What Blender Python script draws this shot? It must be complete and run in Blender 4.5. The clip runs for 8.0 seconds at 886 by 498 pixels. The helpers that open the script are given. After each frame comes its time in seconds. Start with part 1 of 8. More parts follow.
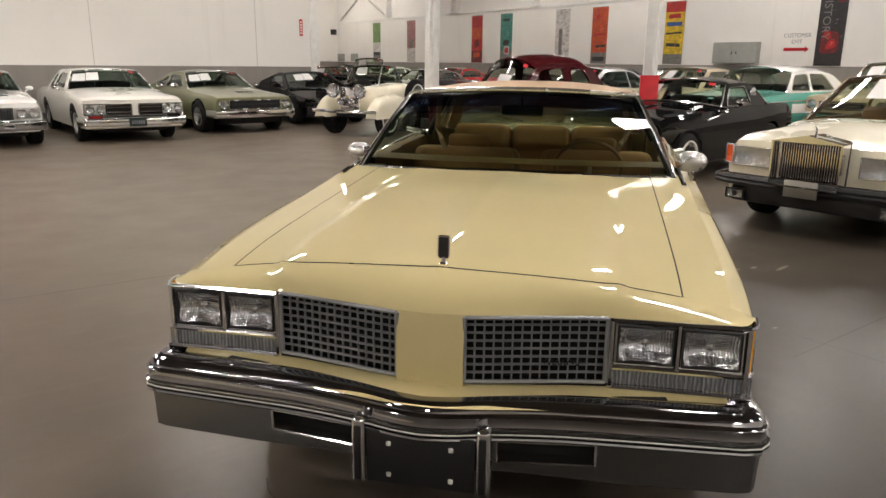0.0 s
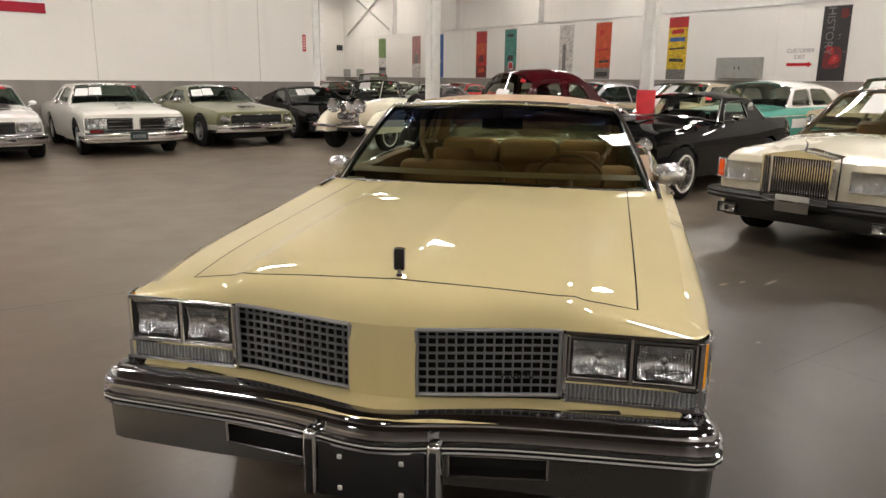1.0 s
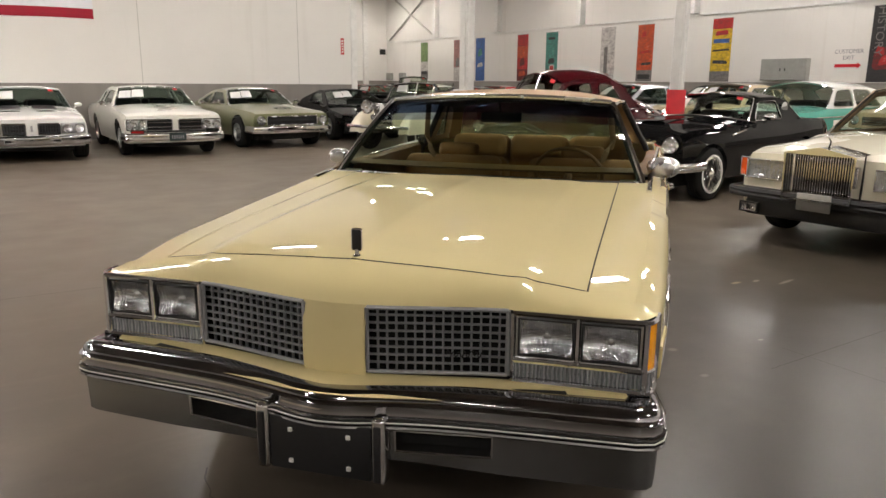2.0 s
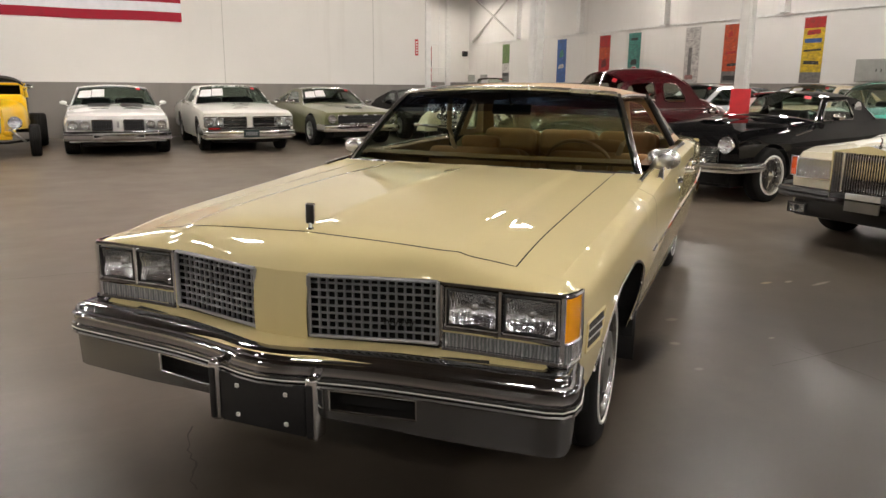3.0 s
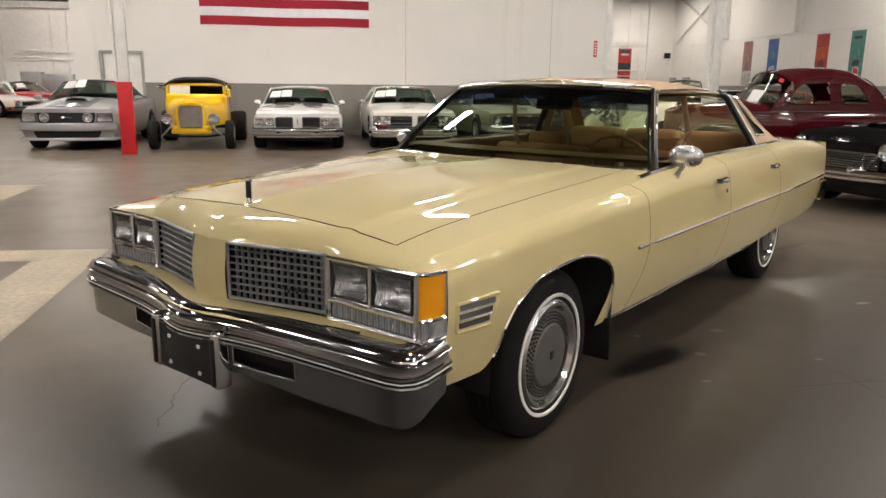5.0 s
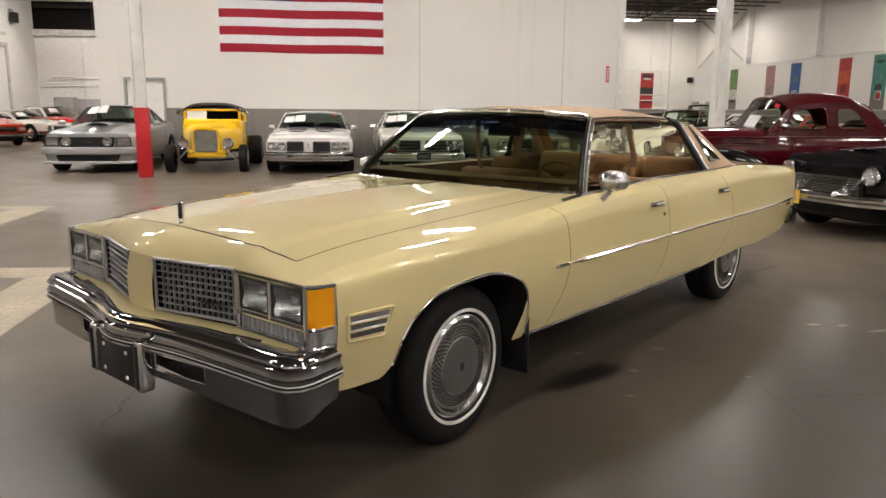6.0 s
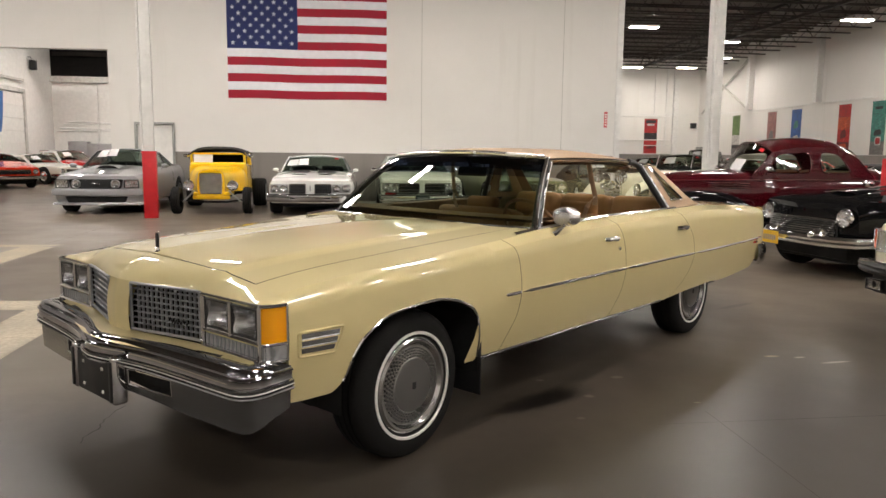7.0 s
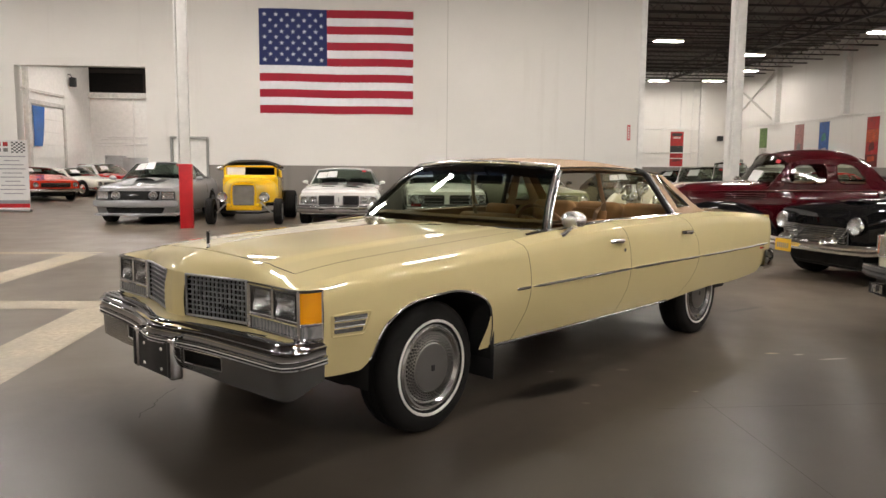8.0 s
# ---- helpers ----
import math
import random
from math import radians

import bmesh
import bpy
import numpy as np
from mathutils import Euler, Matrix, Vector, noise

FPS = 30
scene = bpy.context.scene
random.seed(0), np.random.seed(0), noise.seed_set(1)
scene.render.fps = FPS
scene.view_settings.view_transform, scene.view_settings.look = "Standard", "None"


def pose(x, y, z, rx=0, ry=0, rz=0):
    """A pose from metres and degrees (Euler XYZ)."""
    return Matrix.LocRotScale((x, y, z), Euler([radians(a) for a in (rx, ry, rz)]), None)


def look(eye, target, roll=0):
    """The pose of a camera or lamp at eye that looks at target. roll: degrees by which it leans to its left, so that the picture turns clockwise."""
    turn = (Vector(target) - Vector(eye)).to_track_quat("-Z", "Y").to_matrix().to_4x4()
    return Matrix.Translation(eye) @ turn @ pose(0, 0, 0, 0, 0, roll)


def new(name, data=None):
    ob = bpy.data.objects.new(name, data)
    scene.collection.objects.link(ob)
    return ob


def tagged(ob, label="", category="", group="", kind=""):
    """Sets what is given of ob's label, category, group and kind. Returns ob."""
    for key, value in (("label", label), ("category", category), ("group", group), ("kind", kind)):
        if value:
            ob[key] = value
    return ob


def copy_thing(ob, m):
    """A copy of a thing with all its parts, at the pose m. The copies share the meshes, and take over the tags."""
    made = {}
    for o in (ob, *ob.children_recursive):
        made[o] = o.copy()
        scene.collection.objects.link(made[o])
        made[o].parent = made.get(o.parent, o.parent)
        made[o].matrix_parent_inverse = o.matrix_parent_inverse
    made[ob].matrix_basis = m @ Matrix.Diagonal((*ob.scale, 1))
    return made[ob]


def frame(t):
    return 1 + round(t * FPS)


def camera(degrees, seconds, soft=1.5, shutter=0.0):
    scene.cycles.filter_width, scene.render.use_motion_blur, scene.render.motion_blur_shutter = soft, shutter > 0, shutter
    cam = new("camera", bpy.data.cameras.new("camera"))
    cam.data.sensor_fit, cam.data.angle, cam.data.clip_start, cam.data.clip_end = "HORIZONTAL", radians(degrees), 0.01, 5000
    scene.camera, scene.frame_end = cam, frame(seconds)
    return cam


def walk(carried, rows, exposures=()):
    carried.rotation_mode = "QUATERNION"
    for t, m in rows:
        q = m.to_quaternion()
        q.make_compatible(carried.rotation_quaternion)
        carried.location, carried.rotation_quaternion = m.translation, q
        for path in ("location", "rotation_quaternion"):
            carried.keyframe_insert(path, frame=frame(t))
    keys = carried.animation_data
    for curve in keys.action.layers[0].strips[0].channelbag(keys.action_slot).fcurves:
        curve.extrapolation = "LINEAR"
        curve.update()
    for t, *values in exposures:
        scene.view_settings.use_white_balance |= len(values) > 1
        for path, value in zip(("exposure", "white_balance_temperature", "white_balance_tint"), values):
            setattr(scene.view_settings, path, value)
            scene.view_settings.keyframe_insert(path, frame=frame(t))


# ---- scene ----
cam = camera(62.4, 8.0)
PATH = [
    (0, (-1.751, -2.226, 1.506), (-0.620, -0.653, 1.013), 0.6),
    (0.5, (-1.642, -2.232, 1.495), (-0.518, -0.650, 1.009), 0.5),
    (1, (-1.622, -2.313, 1.499), (-0.501, -0.720, 1.044), 0.6),
    (1.5, (-1.545, -2.378, 1.464), (-0.462, -0.755, 1.019), 0.6),
    (2.8, (-1.175, -2.775, 1.407), (-0.301, -1.032, 0.965), 0.4),
    (3, (-1.101, -2.832, 1.387), (-0.278, -1.062, 0.947), 0.5),
    (3.5, (-0.908, -2.974, 1.363), (-0.234, -1.144, 0.921), 0.5),
    (4, (-0.690, -3.116, 1.361), (-0.155, -1.241, 0.919), 0.4),
    (4.5, (-0.456, -3.164, 1.343), (-0.050, -1.257, 0.898), 0.4),
    (5.8, (0.144, -3.440, 1.356), (0.378, -1.493, 0.963), 0.6),
    (6, (0.211, -3.502, 1.371), (0.443, -1.551, 0.997), 0.5),
    (6.5, (0.372, -3.617, 1.368), (0.599, -1.654, 1.059), 0.5),
    (7, (0.426, -3.805, 1.352), (0.633, -1.833, 1.096), 0.6),
    (7.5, (0.430, -4.029, 1.337), (0.608, -2.050, 1.109), 0.6),
    (8, (0.436, -4.218, 1.323), (0.571, -2.235, 1.103), 0.5),
]
walk(cam, [(t, look(eye, target, roll)) for t, eye, target, roll in PATH])

# ---- light ----
world = bpy.data.worlds.new("world")
scene.world = world
world.use_nodes = True
world.node_tree.nodes["Background"].inputs["Color"].default_value = (0.8, 0.85, 1.0, 1)
world.node_tree.nodes["Background"].inputs["Strength"].default_value = 0.02
scene.view_settings.exposure = 0.0
LAMP_POWER = 132.0


# ---- materials ----
def nodes_of(m):
    m.use_nodes = True
    t = m.node_tree
    return t, t.nodes, t.links, t.nodes["Principled BSDF"]


def rgba(c):
    return (c[0], c[1], c[2], 1.0)


def add_noise(t, scale, detail=4.0, rough=0.55, coords="Object", stretch=None):
    tc = t.nodes.new("ShaderNodeTexCoord")
    n = t.nodes.new("ShaderNodeTexNoise")
    n.inputs["Scale"].default_value = scale
    n.inputs["Detail"].default_value = detail
    n.inputs["Roughness"].default_value = rough
    if stretch:
        mp = t.nodes.new("ShaderNodeMapping")
        mp.inputs["Scale"].default_value = stretch
        t.links.new(tc.outputs[coords], mp.inputs["Vector"])
        t.links.new(mp.outputs["Vector"], n.inputs["Vector"])
    else:
        t.links.new(tc.outputs[coords], n.inputs["Vector"])
    return n.outputs["Fac"]


def ramp(t, fac, stops):
    r = t.nodes.new("ShaderNodeValToRGB")
    els = r.color_ramp.elements
    while len(els) < len(stops):
        els.new(0.5)
    for e, (p, c) in zip(els, stops):
        e.position, e.color = p, rgba(c)
    t.links.new(fac, r.inputs["Fac"])
    return r.outputs["Color"]


def maprange(t, fac, a, b, lo, hi):
    r = t.nodes.new("ShaderNodeMapRange")
    for k, v in zip(("From Min", "From Max", "To Min", "To Max"), (a, b, lo, hi)):
        r.inputs[k].default_value = v
    t.links.new(fac, r.inputs["Value"])
    return r.outputs["Result"]


def mixcol(t, fac, a, b, mode="MIX"):
    m = t.nodes.new("ShaderNodeMix")
    m.data_type, m.blend_type = "RGBA", mode
    for sock, v in ((m.inputs[0], fac), (m.inputs[6], a), (m.inputs[7], b)):
        if isinstance(v, bpy.types.NodeSocket):
            t.links.new(v, sock)
        elif isinstance(v, (int, float)):
            sock.default_value = v
        else:
            sock.default_value = rgba(v)
    return m.outputs[2]


def bump(t, fac, strength, dist, normal_in):
    b = t.nodes.new("ShaderNodeBump")
    b.inputs["Strength"].default_value, b.inputs["Distance"].default_value = strength, dist
    t.links.new(fac, b.inputs["Height"])
    t.links.new(b.outputs["Normal"], normal_in)


def surface(name, color, rough=0.5, metal=0.0, vary=0.12, scale=6.0, fine=60.0, relief=0.0, coat=0.0, rough_vary=0.1, spec=0.5, stretch=None):
    """A worn surface: the colour drifts at a large and a fine scale, and so does the gloss."""
    m = bpy.data.materials.new(name)
    t, n, l, p = nodes_of(m)
    big, small = add_noise(t, scale, stretch=stretch), add_noise(t, fine, 3.0)
    dark = tuple(c * (1 - vary) for c in color)
    lite = tuple(min(1.0, c * (1 + vary)) for c in color)
    c1 = ramp(t, big, [(0.3, dark), (0.7, lite)])
    c2 = mixcol(t, maprange(t, small, 0.35, 0.75, 0.0, 0.35 * vary / 0.12), c1, dark)
    l.new(c2, p.inputs["Base Color"])
    l.new(maprange(t, big, 0.3, 0.7, max(0.02, rough - rough_vary * rough), min(1, rough + rough_vary)), p.inputs["Roughness"])
    p.inputs["Metallic"].default_value = metal
    p.inputs["Specular IOR Level"].default_value = spec
    p.inputs["Coat Weight"].default_value = coat
    p.inputs["Coat Roughness"].default_value = 0.04
    if relief:
        bump(t, small, 0.35, relief, p.inputs["Normal"])
    return m


def car_paint(name, color, rough=0.28, metal=0.0, vary=0.03):
    m = surface(name, color, rough, metal, vary, 1.6, 140.0, 0.0, 1.0, 0.06, 0.25)
    p = m.node_tree.nodes["Principled BSDF"]
    p.inputs["Coat Roughness"].default_value = 0.025
    return m


def glass_sheet(name, tint, gloss=0.02, base=0.055):
    """Thin glass: clear straight through with a tint, glossier at a glance."""
    m = bpy.data.materials.new(name)
    m.use_nodes = True
    t = m.node_tree
    t.nodes.clear()
    out, mix = t.nodes.new("ShaderNodeOutputMaterial"), t.nodes.new("ShaderNodeMixShader")
    tr, gl, fr = t.nodes.new("ShaderNodeBsdfTransparent"), t.nodes.new("ShaderNodeBsdfGlossy"), t.nodes.new("ShaderNodeLayerWeight")
    tr.inputs["Color"].default_value = rgba(tint)
    gl.inputs["Roughness"].default_value = gloss
    fr.inputs["Blend"].default_value = 0.5
    pw = t.nodes.new("ShaderNodeMath")
    pw.operation = "POWER"
    pw.inputs[1].default_value = 4.0
    t.links.new(fr.outputs["Facing"], pw.inputs[0])
    t.links.new(maprange(t, pw.outputs[0], 0.0, 1.0, base, 0.75), mix.inputs[0])
    t.links.new(tr.outputs[0], mix.inputs[1])
    t.links.new(gl.outputs[0], mix.inputs[2])
    t.links.new(mix.outputs[0], out.inputs[0])
    return m


def glow(name, color, strength):
    m = bpy.data.materials.new(name)
    t, n, l, p = nodes_of(m)
    p.inputs["Base Color"].default_value = rgba(color)
    p.inputs["Emission Color"].default_value = rgba(color)
    p.inputs["Emission Strength"].default_value = strength
    return m


def floor_material():
    """Sealed concrete: brown-grey, mottled, stained, polished in patches, with shade painted in near the camera."""
    m = bpy.data.materials.new("sealed_concrete")
    t, n, l, p = nodes_of(m)
    cloud, mott, fine = add_noise(t, 0.28, 5, 0.55), add_noise(t, 1.7, 5, 0.55), add_noise(t, 60, 4)
    stain, scuff = add_noise(t, 0.55, 4, 0.5, stretch=(1, 0.6, 1)), add_noise(t, 5.0, 6, 0.7, stretch=(0.35, 1.6, 1))
    c = ramp(t, cloud, [(0.3, (0.132, 0.107, 0.081)), (0.5, (0.160, 0.130, 0.099)), (0.72, (0.190, 0.156, 0.120))])
    c = mixcol(t, maprange(t, mott, 0.34, 0.70, 0.0, 0.40), c, (0.098, 0.079, 0.060))
    c = mixcol(t, maprange(t, stain, 0.45, 0.85, 0.0, 0.45), c, (0.080, 0.065, 0.050))
    c = mixcol(t, maprange(t, scuff, 0.52, 0.78, 0.0, 0.28), c, (0.215, 0.180, 0.142))
    c = mixcol(t, maprange(t, fine, 0.5, 0.9, 0.0, 0.25), c, (0.12, 0.105, 0.088))
    # wide dark patches paint the falling light into the near floor; then single marks: oil spots, scraped paint specks,
    # a patch of pale wear
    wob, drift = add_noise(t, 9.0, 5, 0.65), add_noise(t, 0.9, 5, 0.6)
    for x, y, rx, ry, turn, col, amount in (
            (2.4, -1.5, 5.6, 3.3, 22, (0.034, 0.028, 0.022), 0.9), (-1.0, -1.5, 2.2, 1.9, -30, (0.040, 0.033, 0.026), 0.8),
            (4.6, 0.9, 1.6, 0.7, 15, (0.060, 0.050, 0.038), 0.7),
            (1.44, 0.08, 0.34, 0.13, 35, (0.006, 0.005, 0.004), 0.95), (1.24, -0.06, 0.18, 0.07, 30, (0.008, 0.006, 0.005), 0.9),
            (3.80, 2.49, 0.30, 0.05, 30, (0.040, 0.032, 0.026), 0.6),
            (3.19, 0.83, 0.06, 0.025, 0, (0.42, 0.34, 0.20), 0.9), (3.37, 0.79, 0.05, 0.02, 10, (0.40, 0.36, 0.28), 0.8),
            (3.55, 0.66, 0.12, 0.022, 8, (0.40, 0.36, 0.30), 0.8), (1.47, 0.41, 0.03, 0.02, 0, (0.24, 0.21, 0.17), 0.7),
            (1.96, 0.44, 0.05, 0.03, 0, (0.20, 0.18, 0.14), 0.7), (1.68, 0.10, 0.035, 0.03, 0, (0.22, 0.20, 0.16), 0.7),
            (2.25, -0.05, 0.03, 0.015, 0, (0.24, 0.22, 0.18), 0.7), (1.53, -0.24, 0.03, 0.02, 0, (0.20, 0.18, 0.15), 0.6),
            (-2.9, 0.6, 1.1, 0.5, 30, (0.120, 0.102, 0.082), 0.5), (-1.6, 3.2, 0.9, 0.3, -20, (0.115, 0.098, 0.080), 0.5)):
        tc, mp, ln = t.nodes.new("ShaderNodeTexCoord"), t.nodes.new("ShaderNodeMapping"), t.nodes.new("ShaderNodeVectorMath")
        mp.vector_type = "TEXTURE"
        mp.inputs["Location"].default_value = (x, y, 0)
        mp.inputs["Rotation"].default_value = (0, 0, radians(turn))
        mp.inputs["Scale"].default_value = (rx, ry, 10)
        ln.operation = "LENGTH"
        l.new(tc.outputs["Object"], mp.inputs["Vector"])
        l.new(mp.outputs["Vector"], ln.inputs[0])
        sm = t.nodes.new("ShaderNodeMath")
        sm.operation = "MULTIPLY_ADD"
        # wide patches carry the painted shade, with a softer edge
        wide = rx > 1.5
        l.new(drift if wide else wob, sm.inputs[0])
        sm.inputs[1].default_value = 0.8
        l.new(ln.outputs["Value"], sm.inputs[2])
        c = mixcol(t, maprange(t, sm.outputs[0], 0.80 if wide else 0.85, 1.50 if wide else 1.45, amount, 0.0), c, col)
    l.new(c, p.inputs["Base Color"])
    gloss = maprange(t, mott, 0.25, 0.8, 0.29, 0.36)
    worn = t.nodes.new("ShaderNodeMath")
    worn.operation = "ADD"
    l.new(gloss, worn.inputs[0])
    l.new(maprange(t, stain, 0.30, 0.75, 0.03, -0.03), worn.inputs[1])
    l.new(worn.outputs[0], p.inputs["Roughness"])
    p.inputs["Specular IOR Level"].default_value = 0.30
    bump(t, fine, 0.05, 0.001, p.inputs["Normal"])
    return m


def wall_material(name, upper, lower, split, rough=0.6):
    """Painted wall in two tones with a straight paint line at a height."""
    m = bpy.data.materials.new(name)
    t, n, l, p = nodes_of(m)
    geo = t.nodes.new("ShaderNodeNewGeometry")
    sep = t.nodes.new("ShaderNodeSeparateXYZ")
    l.new(geo.outputs["Position"], sep.inputs[0])
    big, small = add_noise(t, 0.5, 5, 0.6), add_noise(t, 30, 3)
    streak = add_noise(t, 1.0, 4, 0.6, stretch=(2.5, 2.5, 0.15))
    up = mixcol(t, maprange(t, big, 0.35, 0.7, 0, 0.5), upper, tuple(c * 0.9 for c in upper))
    up = mixcol(t, maprange(t, streak, 0.6, 0.8, 0, 0.25), up, (0.52, 0.48, 0.42))
    lo = mixcol(t, maprange(t, streak, 0.45, 0.75, 0, 0.6), lower, tuple(c * 0.72 for c in lower))
    step = t.nodes.new("ShaderNodeMath")
    step.operation = "GREATER_THAN"
    step.inputs[1].default_value = split
    l.new(sep.outputs["Z"], step.inputs[0])
    l.new(mixcol(t, step.outputs[0], lo, up), p.inputs["Base Color"])
    p.inputs["Roughness"].default_value = rough
    bump(t, small, 0.12, 0.002, p.inputs["Normal"])
    return m


def lens_material():
    """Pressed lamp glass in front of a bright reflector: facets that catch the light."""
    m = bpy.data.materials.new("lamp_lens")
    t, n, l, p = nodes_of(m)
    tc = t.nodes.new("ShaderNodeTexCoord")
    v = t.nodes.new("ShaderNodeTexWave")
    v.inputs["Scale"].default_value = 26.0
    v.inputs["Distortion"].default_value = 3.0
    l.new(tc.outputs["Object"], v.inputs["Vector"])
    l.new(ramp(t, v.outputs["Fac"], [(0.1, (0.56, 0.57, 0.58)), (0.9, (0.30, 0.31, 0.32))]), p.inputs["Base Color"])
    p.inputs["Metallic"].default_value, p.inputs["Roughness"].default_value = 0.5, 0.12
    p.inputs["Coat Weight"].default_value, p.inputs["Coat Roughness"].default_value = 1.0, 0.02
    bump(t, v.outputs["Fac"], 0.45, 0.008, p.inputs["Normal"])
    return m


def reflector_material():
    """Silvered lamp bowl with pressed flutes."""
    m = bpy.data.materials.new("lamp_reflector")
    t, n, l, p = nodes_of(m)
    tc = t.nodes.new("ShaderNodeTexCoord")
    w = t.nodes.new("ShaderNodeTexWave")
    w.inputs["Scale"].default_value = 42.0
    w.inputs["Distortion"].default_value = 1.2
    l.new(tc.outputs["Object"], w.inputs["Vector"])
    p.inputs["Base Color"].default_value = (0.86, 0.87, 0.89, 1)
    p.inputs["Metallic"].default_value, p.inputs["Roughness"].default_value = 1.0, 0.13
    bump(t, w.outputs["Fac"], 0.5, 0.005, p.inputs["Normal"])
    return m


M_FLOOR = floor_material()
M_WALL = wall_material("painted_wall", (0.80, 0.775, 0.735), (0.235, 0.215, 0.195), 1.36)
M_WALL_E = wall_material("painted_block_wall", (0.80, 0.78, 0.745), (0.27, 0.25, 0.23), 1.52)
M_WHITE = surface("white_paint", (0.80, 0.785, 0.75), 0.5, vary=0.06)
M_STEEL_W = surface("white_steel", (0.78, 0.77, 0.745), 0.42, vary=0.07)
M_RED_STEEL = surface("red_steel", (0.55, 0.012, 0.02), 0.38, vary=0.15, coat=0.2)
M_DECK = surface("dark_roof_deck", (0.15, 0.128, 0.110), 0.8, vary=0.3, scale=0.8)
# joist paint, and the shade colour of the wall behind the back room
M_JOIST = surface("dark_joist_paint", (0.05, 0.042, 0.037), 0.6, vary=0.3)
M_LAMP = glow("lamp_diffuser", (1.0, 0.930, 0.862), LAMP_POWER)
# far lamps set weaker to hold down the end walls
M_LAMP_FAR = glow("older_lamp_diffuser", (1.0, 0.92, 0.83), LAMP_POWER * 0.8)
M_LAMP_DIM = glow("dim_lamp_diffuser", (1.0, 0.92, 0.83), LAMP_POWER * 0.15)
M_FIXTURE = surface("fixture_white", (0.75, 0.75, 0.73), 0.4, vary=0.05)
M_CREAM = car_paint("cream_paint", (0.66, 0.555, 0.285), 0.55)
M_CHROME = surface("chrome", (0.80, 0.80, 0.81), 0.07, 1.0, 0.05, 4.0, 90.0, rough_vary=0.06)
M_BRIGHT = surface("bright_trim", (0.78, 0.78, 0.78), 0.24, 1.0, 0.05, rough_vary=0.06)
M_SATIN = surface("satin_silver", (0.42, 0.42, 0.42), 0.3, 0.85, 0.1, rough_vary=0.12)
M_ARGENT = surface("argent_grille", (0.32, 0.328, 0.34), 0.35, 0.6, 0.1)
M_APRON = surface("satin_apron", (0.18, 0.18, 0.18), 0.24, 0.9, 0.03, rough_vary=0.03)
# chrome with the dark surroundings of the bumpers put into its colour
M_CHROME_DIM = surface("aged_chrome", (0.42, 0.42, 0.44), 0.05, 1.0, 0.04, 4.0, 90.0, rough_vary=0.04)
M_DISC = surface("dull_cover_disc", (0.20, 0.195, 0.19), 0.36, 0.8, 0.06, rough_vary=0.06)
M_COVER = surface("brushed_cover", (0.46, 0.455, 0.45), 0.16, 1.0, 0.06, rough_vary=0.1)
M_JOINT = surface("joint_filler", (0.050, 0.041, 0.032), 0.6, vary=0.3)
M_BLACK = surface("black_plastic", (0.012, 0.012, 0.013), 0.45, vary=0.3)
M_RUBBER = surface("tyre_rubber", (0.011, 0.0105, 0.010), 0.75, vary=0.25, spec=0.2, fine=120, relief=0.0006)
M_WHITEWALL = surface("whitewall", (0.78, 0.77, 0.73), 0.55, vary=0.06)
M_VINYL = surface("tan_vinyl", (0.40, 0.265, 0.160), 0.66, vary=0.08, scale=3, fine=420, relief=0.0012)
M_SEAT = surface("saddle_velour", (0.30, 0.155, 0.055), 0.8, vary=0.2, scale=4, fine=260, relief=0.001)
M_SEAT_D = surface("saddle_vinyl", (0.22, 0.115, 0.045), 0.5, vary=0.15, scale=4, fine=200, relief=0.0008)
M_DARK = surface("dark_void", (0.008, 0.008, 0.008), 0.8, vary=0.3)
M_AMBER = surface("amber_lens", (1.0, 0.40, 0.012), 0.2, vary=0.06, coat=0.3, spec=0.3)
M_REDLENS = surface("red_lens", (0.42, 0.01, 0.01), 0.15, vary=0.1, coat=0.5)
M_GLASS = glass_sheet("clear_glass", (0.82, 0.87, 0.80))
M_GLASS_D = glass_sheet("tinted_glass", (0.55, 0.64, 0.59))
M_SUNBAND = glass_sheet("blue_shade_band", (0.03, 0.05, 0.105))
M_SUNBAND_L = glass_sheet("pale_shade_band", (0.22, 0.28, 0.32))
M_GLASS_L = glass_sheet("lamp_glass", (0.93, 0.94, 0.95))
M_GLASS_W = glass_sheet("windshield_glass", (0.51, 0.60, 0.48), base=0.085)
M_LENS = lens_material()
M_BOWL = reflector_material()
M_PAPER = surface("paper", (0.70, 0.69, 0.68), 0.7, vary=0.04)
M_INK = surface("printed_ink", (0.28, 0.28, 0.30), 0.7, vary=0.1)


# ---- mesh helpers ----
def smoothstep(a):
    a = max(0.0, min(1.0, a))
    return a * a * (3 - 2 * a)


def table(pts):
    """A smooth line through (x, value) pairs, with no overshoot."""
    xs, ys = [p[0] for p in pts], [p[1] for p in pts]
    n = len(xs)
    d = [(ys[i + 1] - ys[i]) / (xs[i + 1] - xs[i]) for i in range(n - 1)]
    s = [d[0]] + [0 if d[i - 1] * d[i] <= 0 else 2 * d[i - 1] * d[i] / (d[i - 1] + d[i]) for i in range(1, n - 1)] + [d[-1]]

    def f(x):
        if x <= xs[0]:
            return ys[0]
        if x >= xs[-1]:
            return ys[-1]
        i = 0
        while x > xs[i + 1]:
            i += 1
        h = xs[i + 1] - xs[i]
        a = (x - xs[i]) / h
        return (ys[i] * (1 + 2 * a) * (1 - a) ** 2 + ys[i + 1] * a * a * (3 - 2 * a)
                + h * (s[i] * a * (1 - a) ** 2 - s[i + 1] * a * a * (1 - a)))
    return f


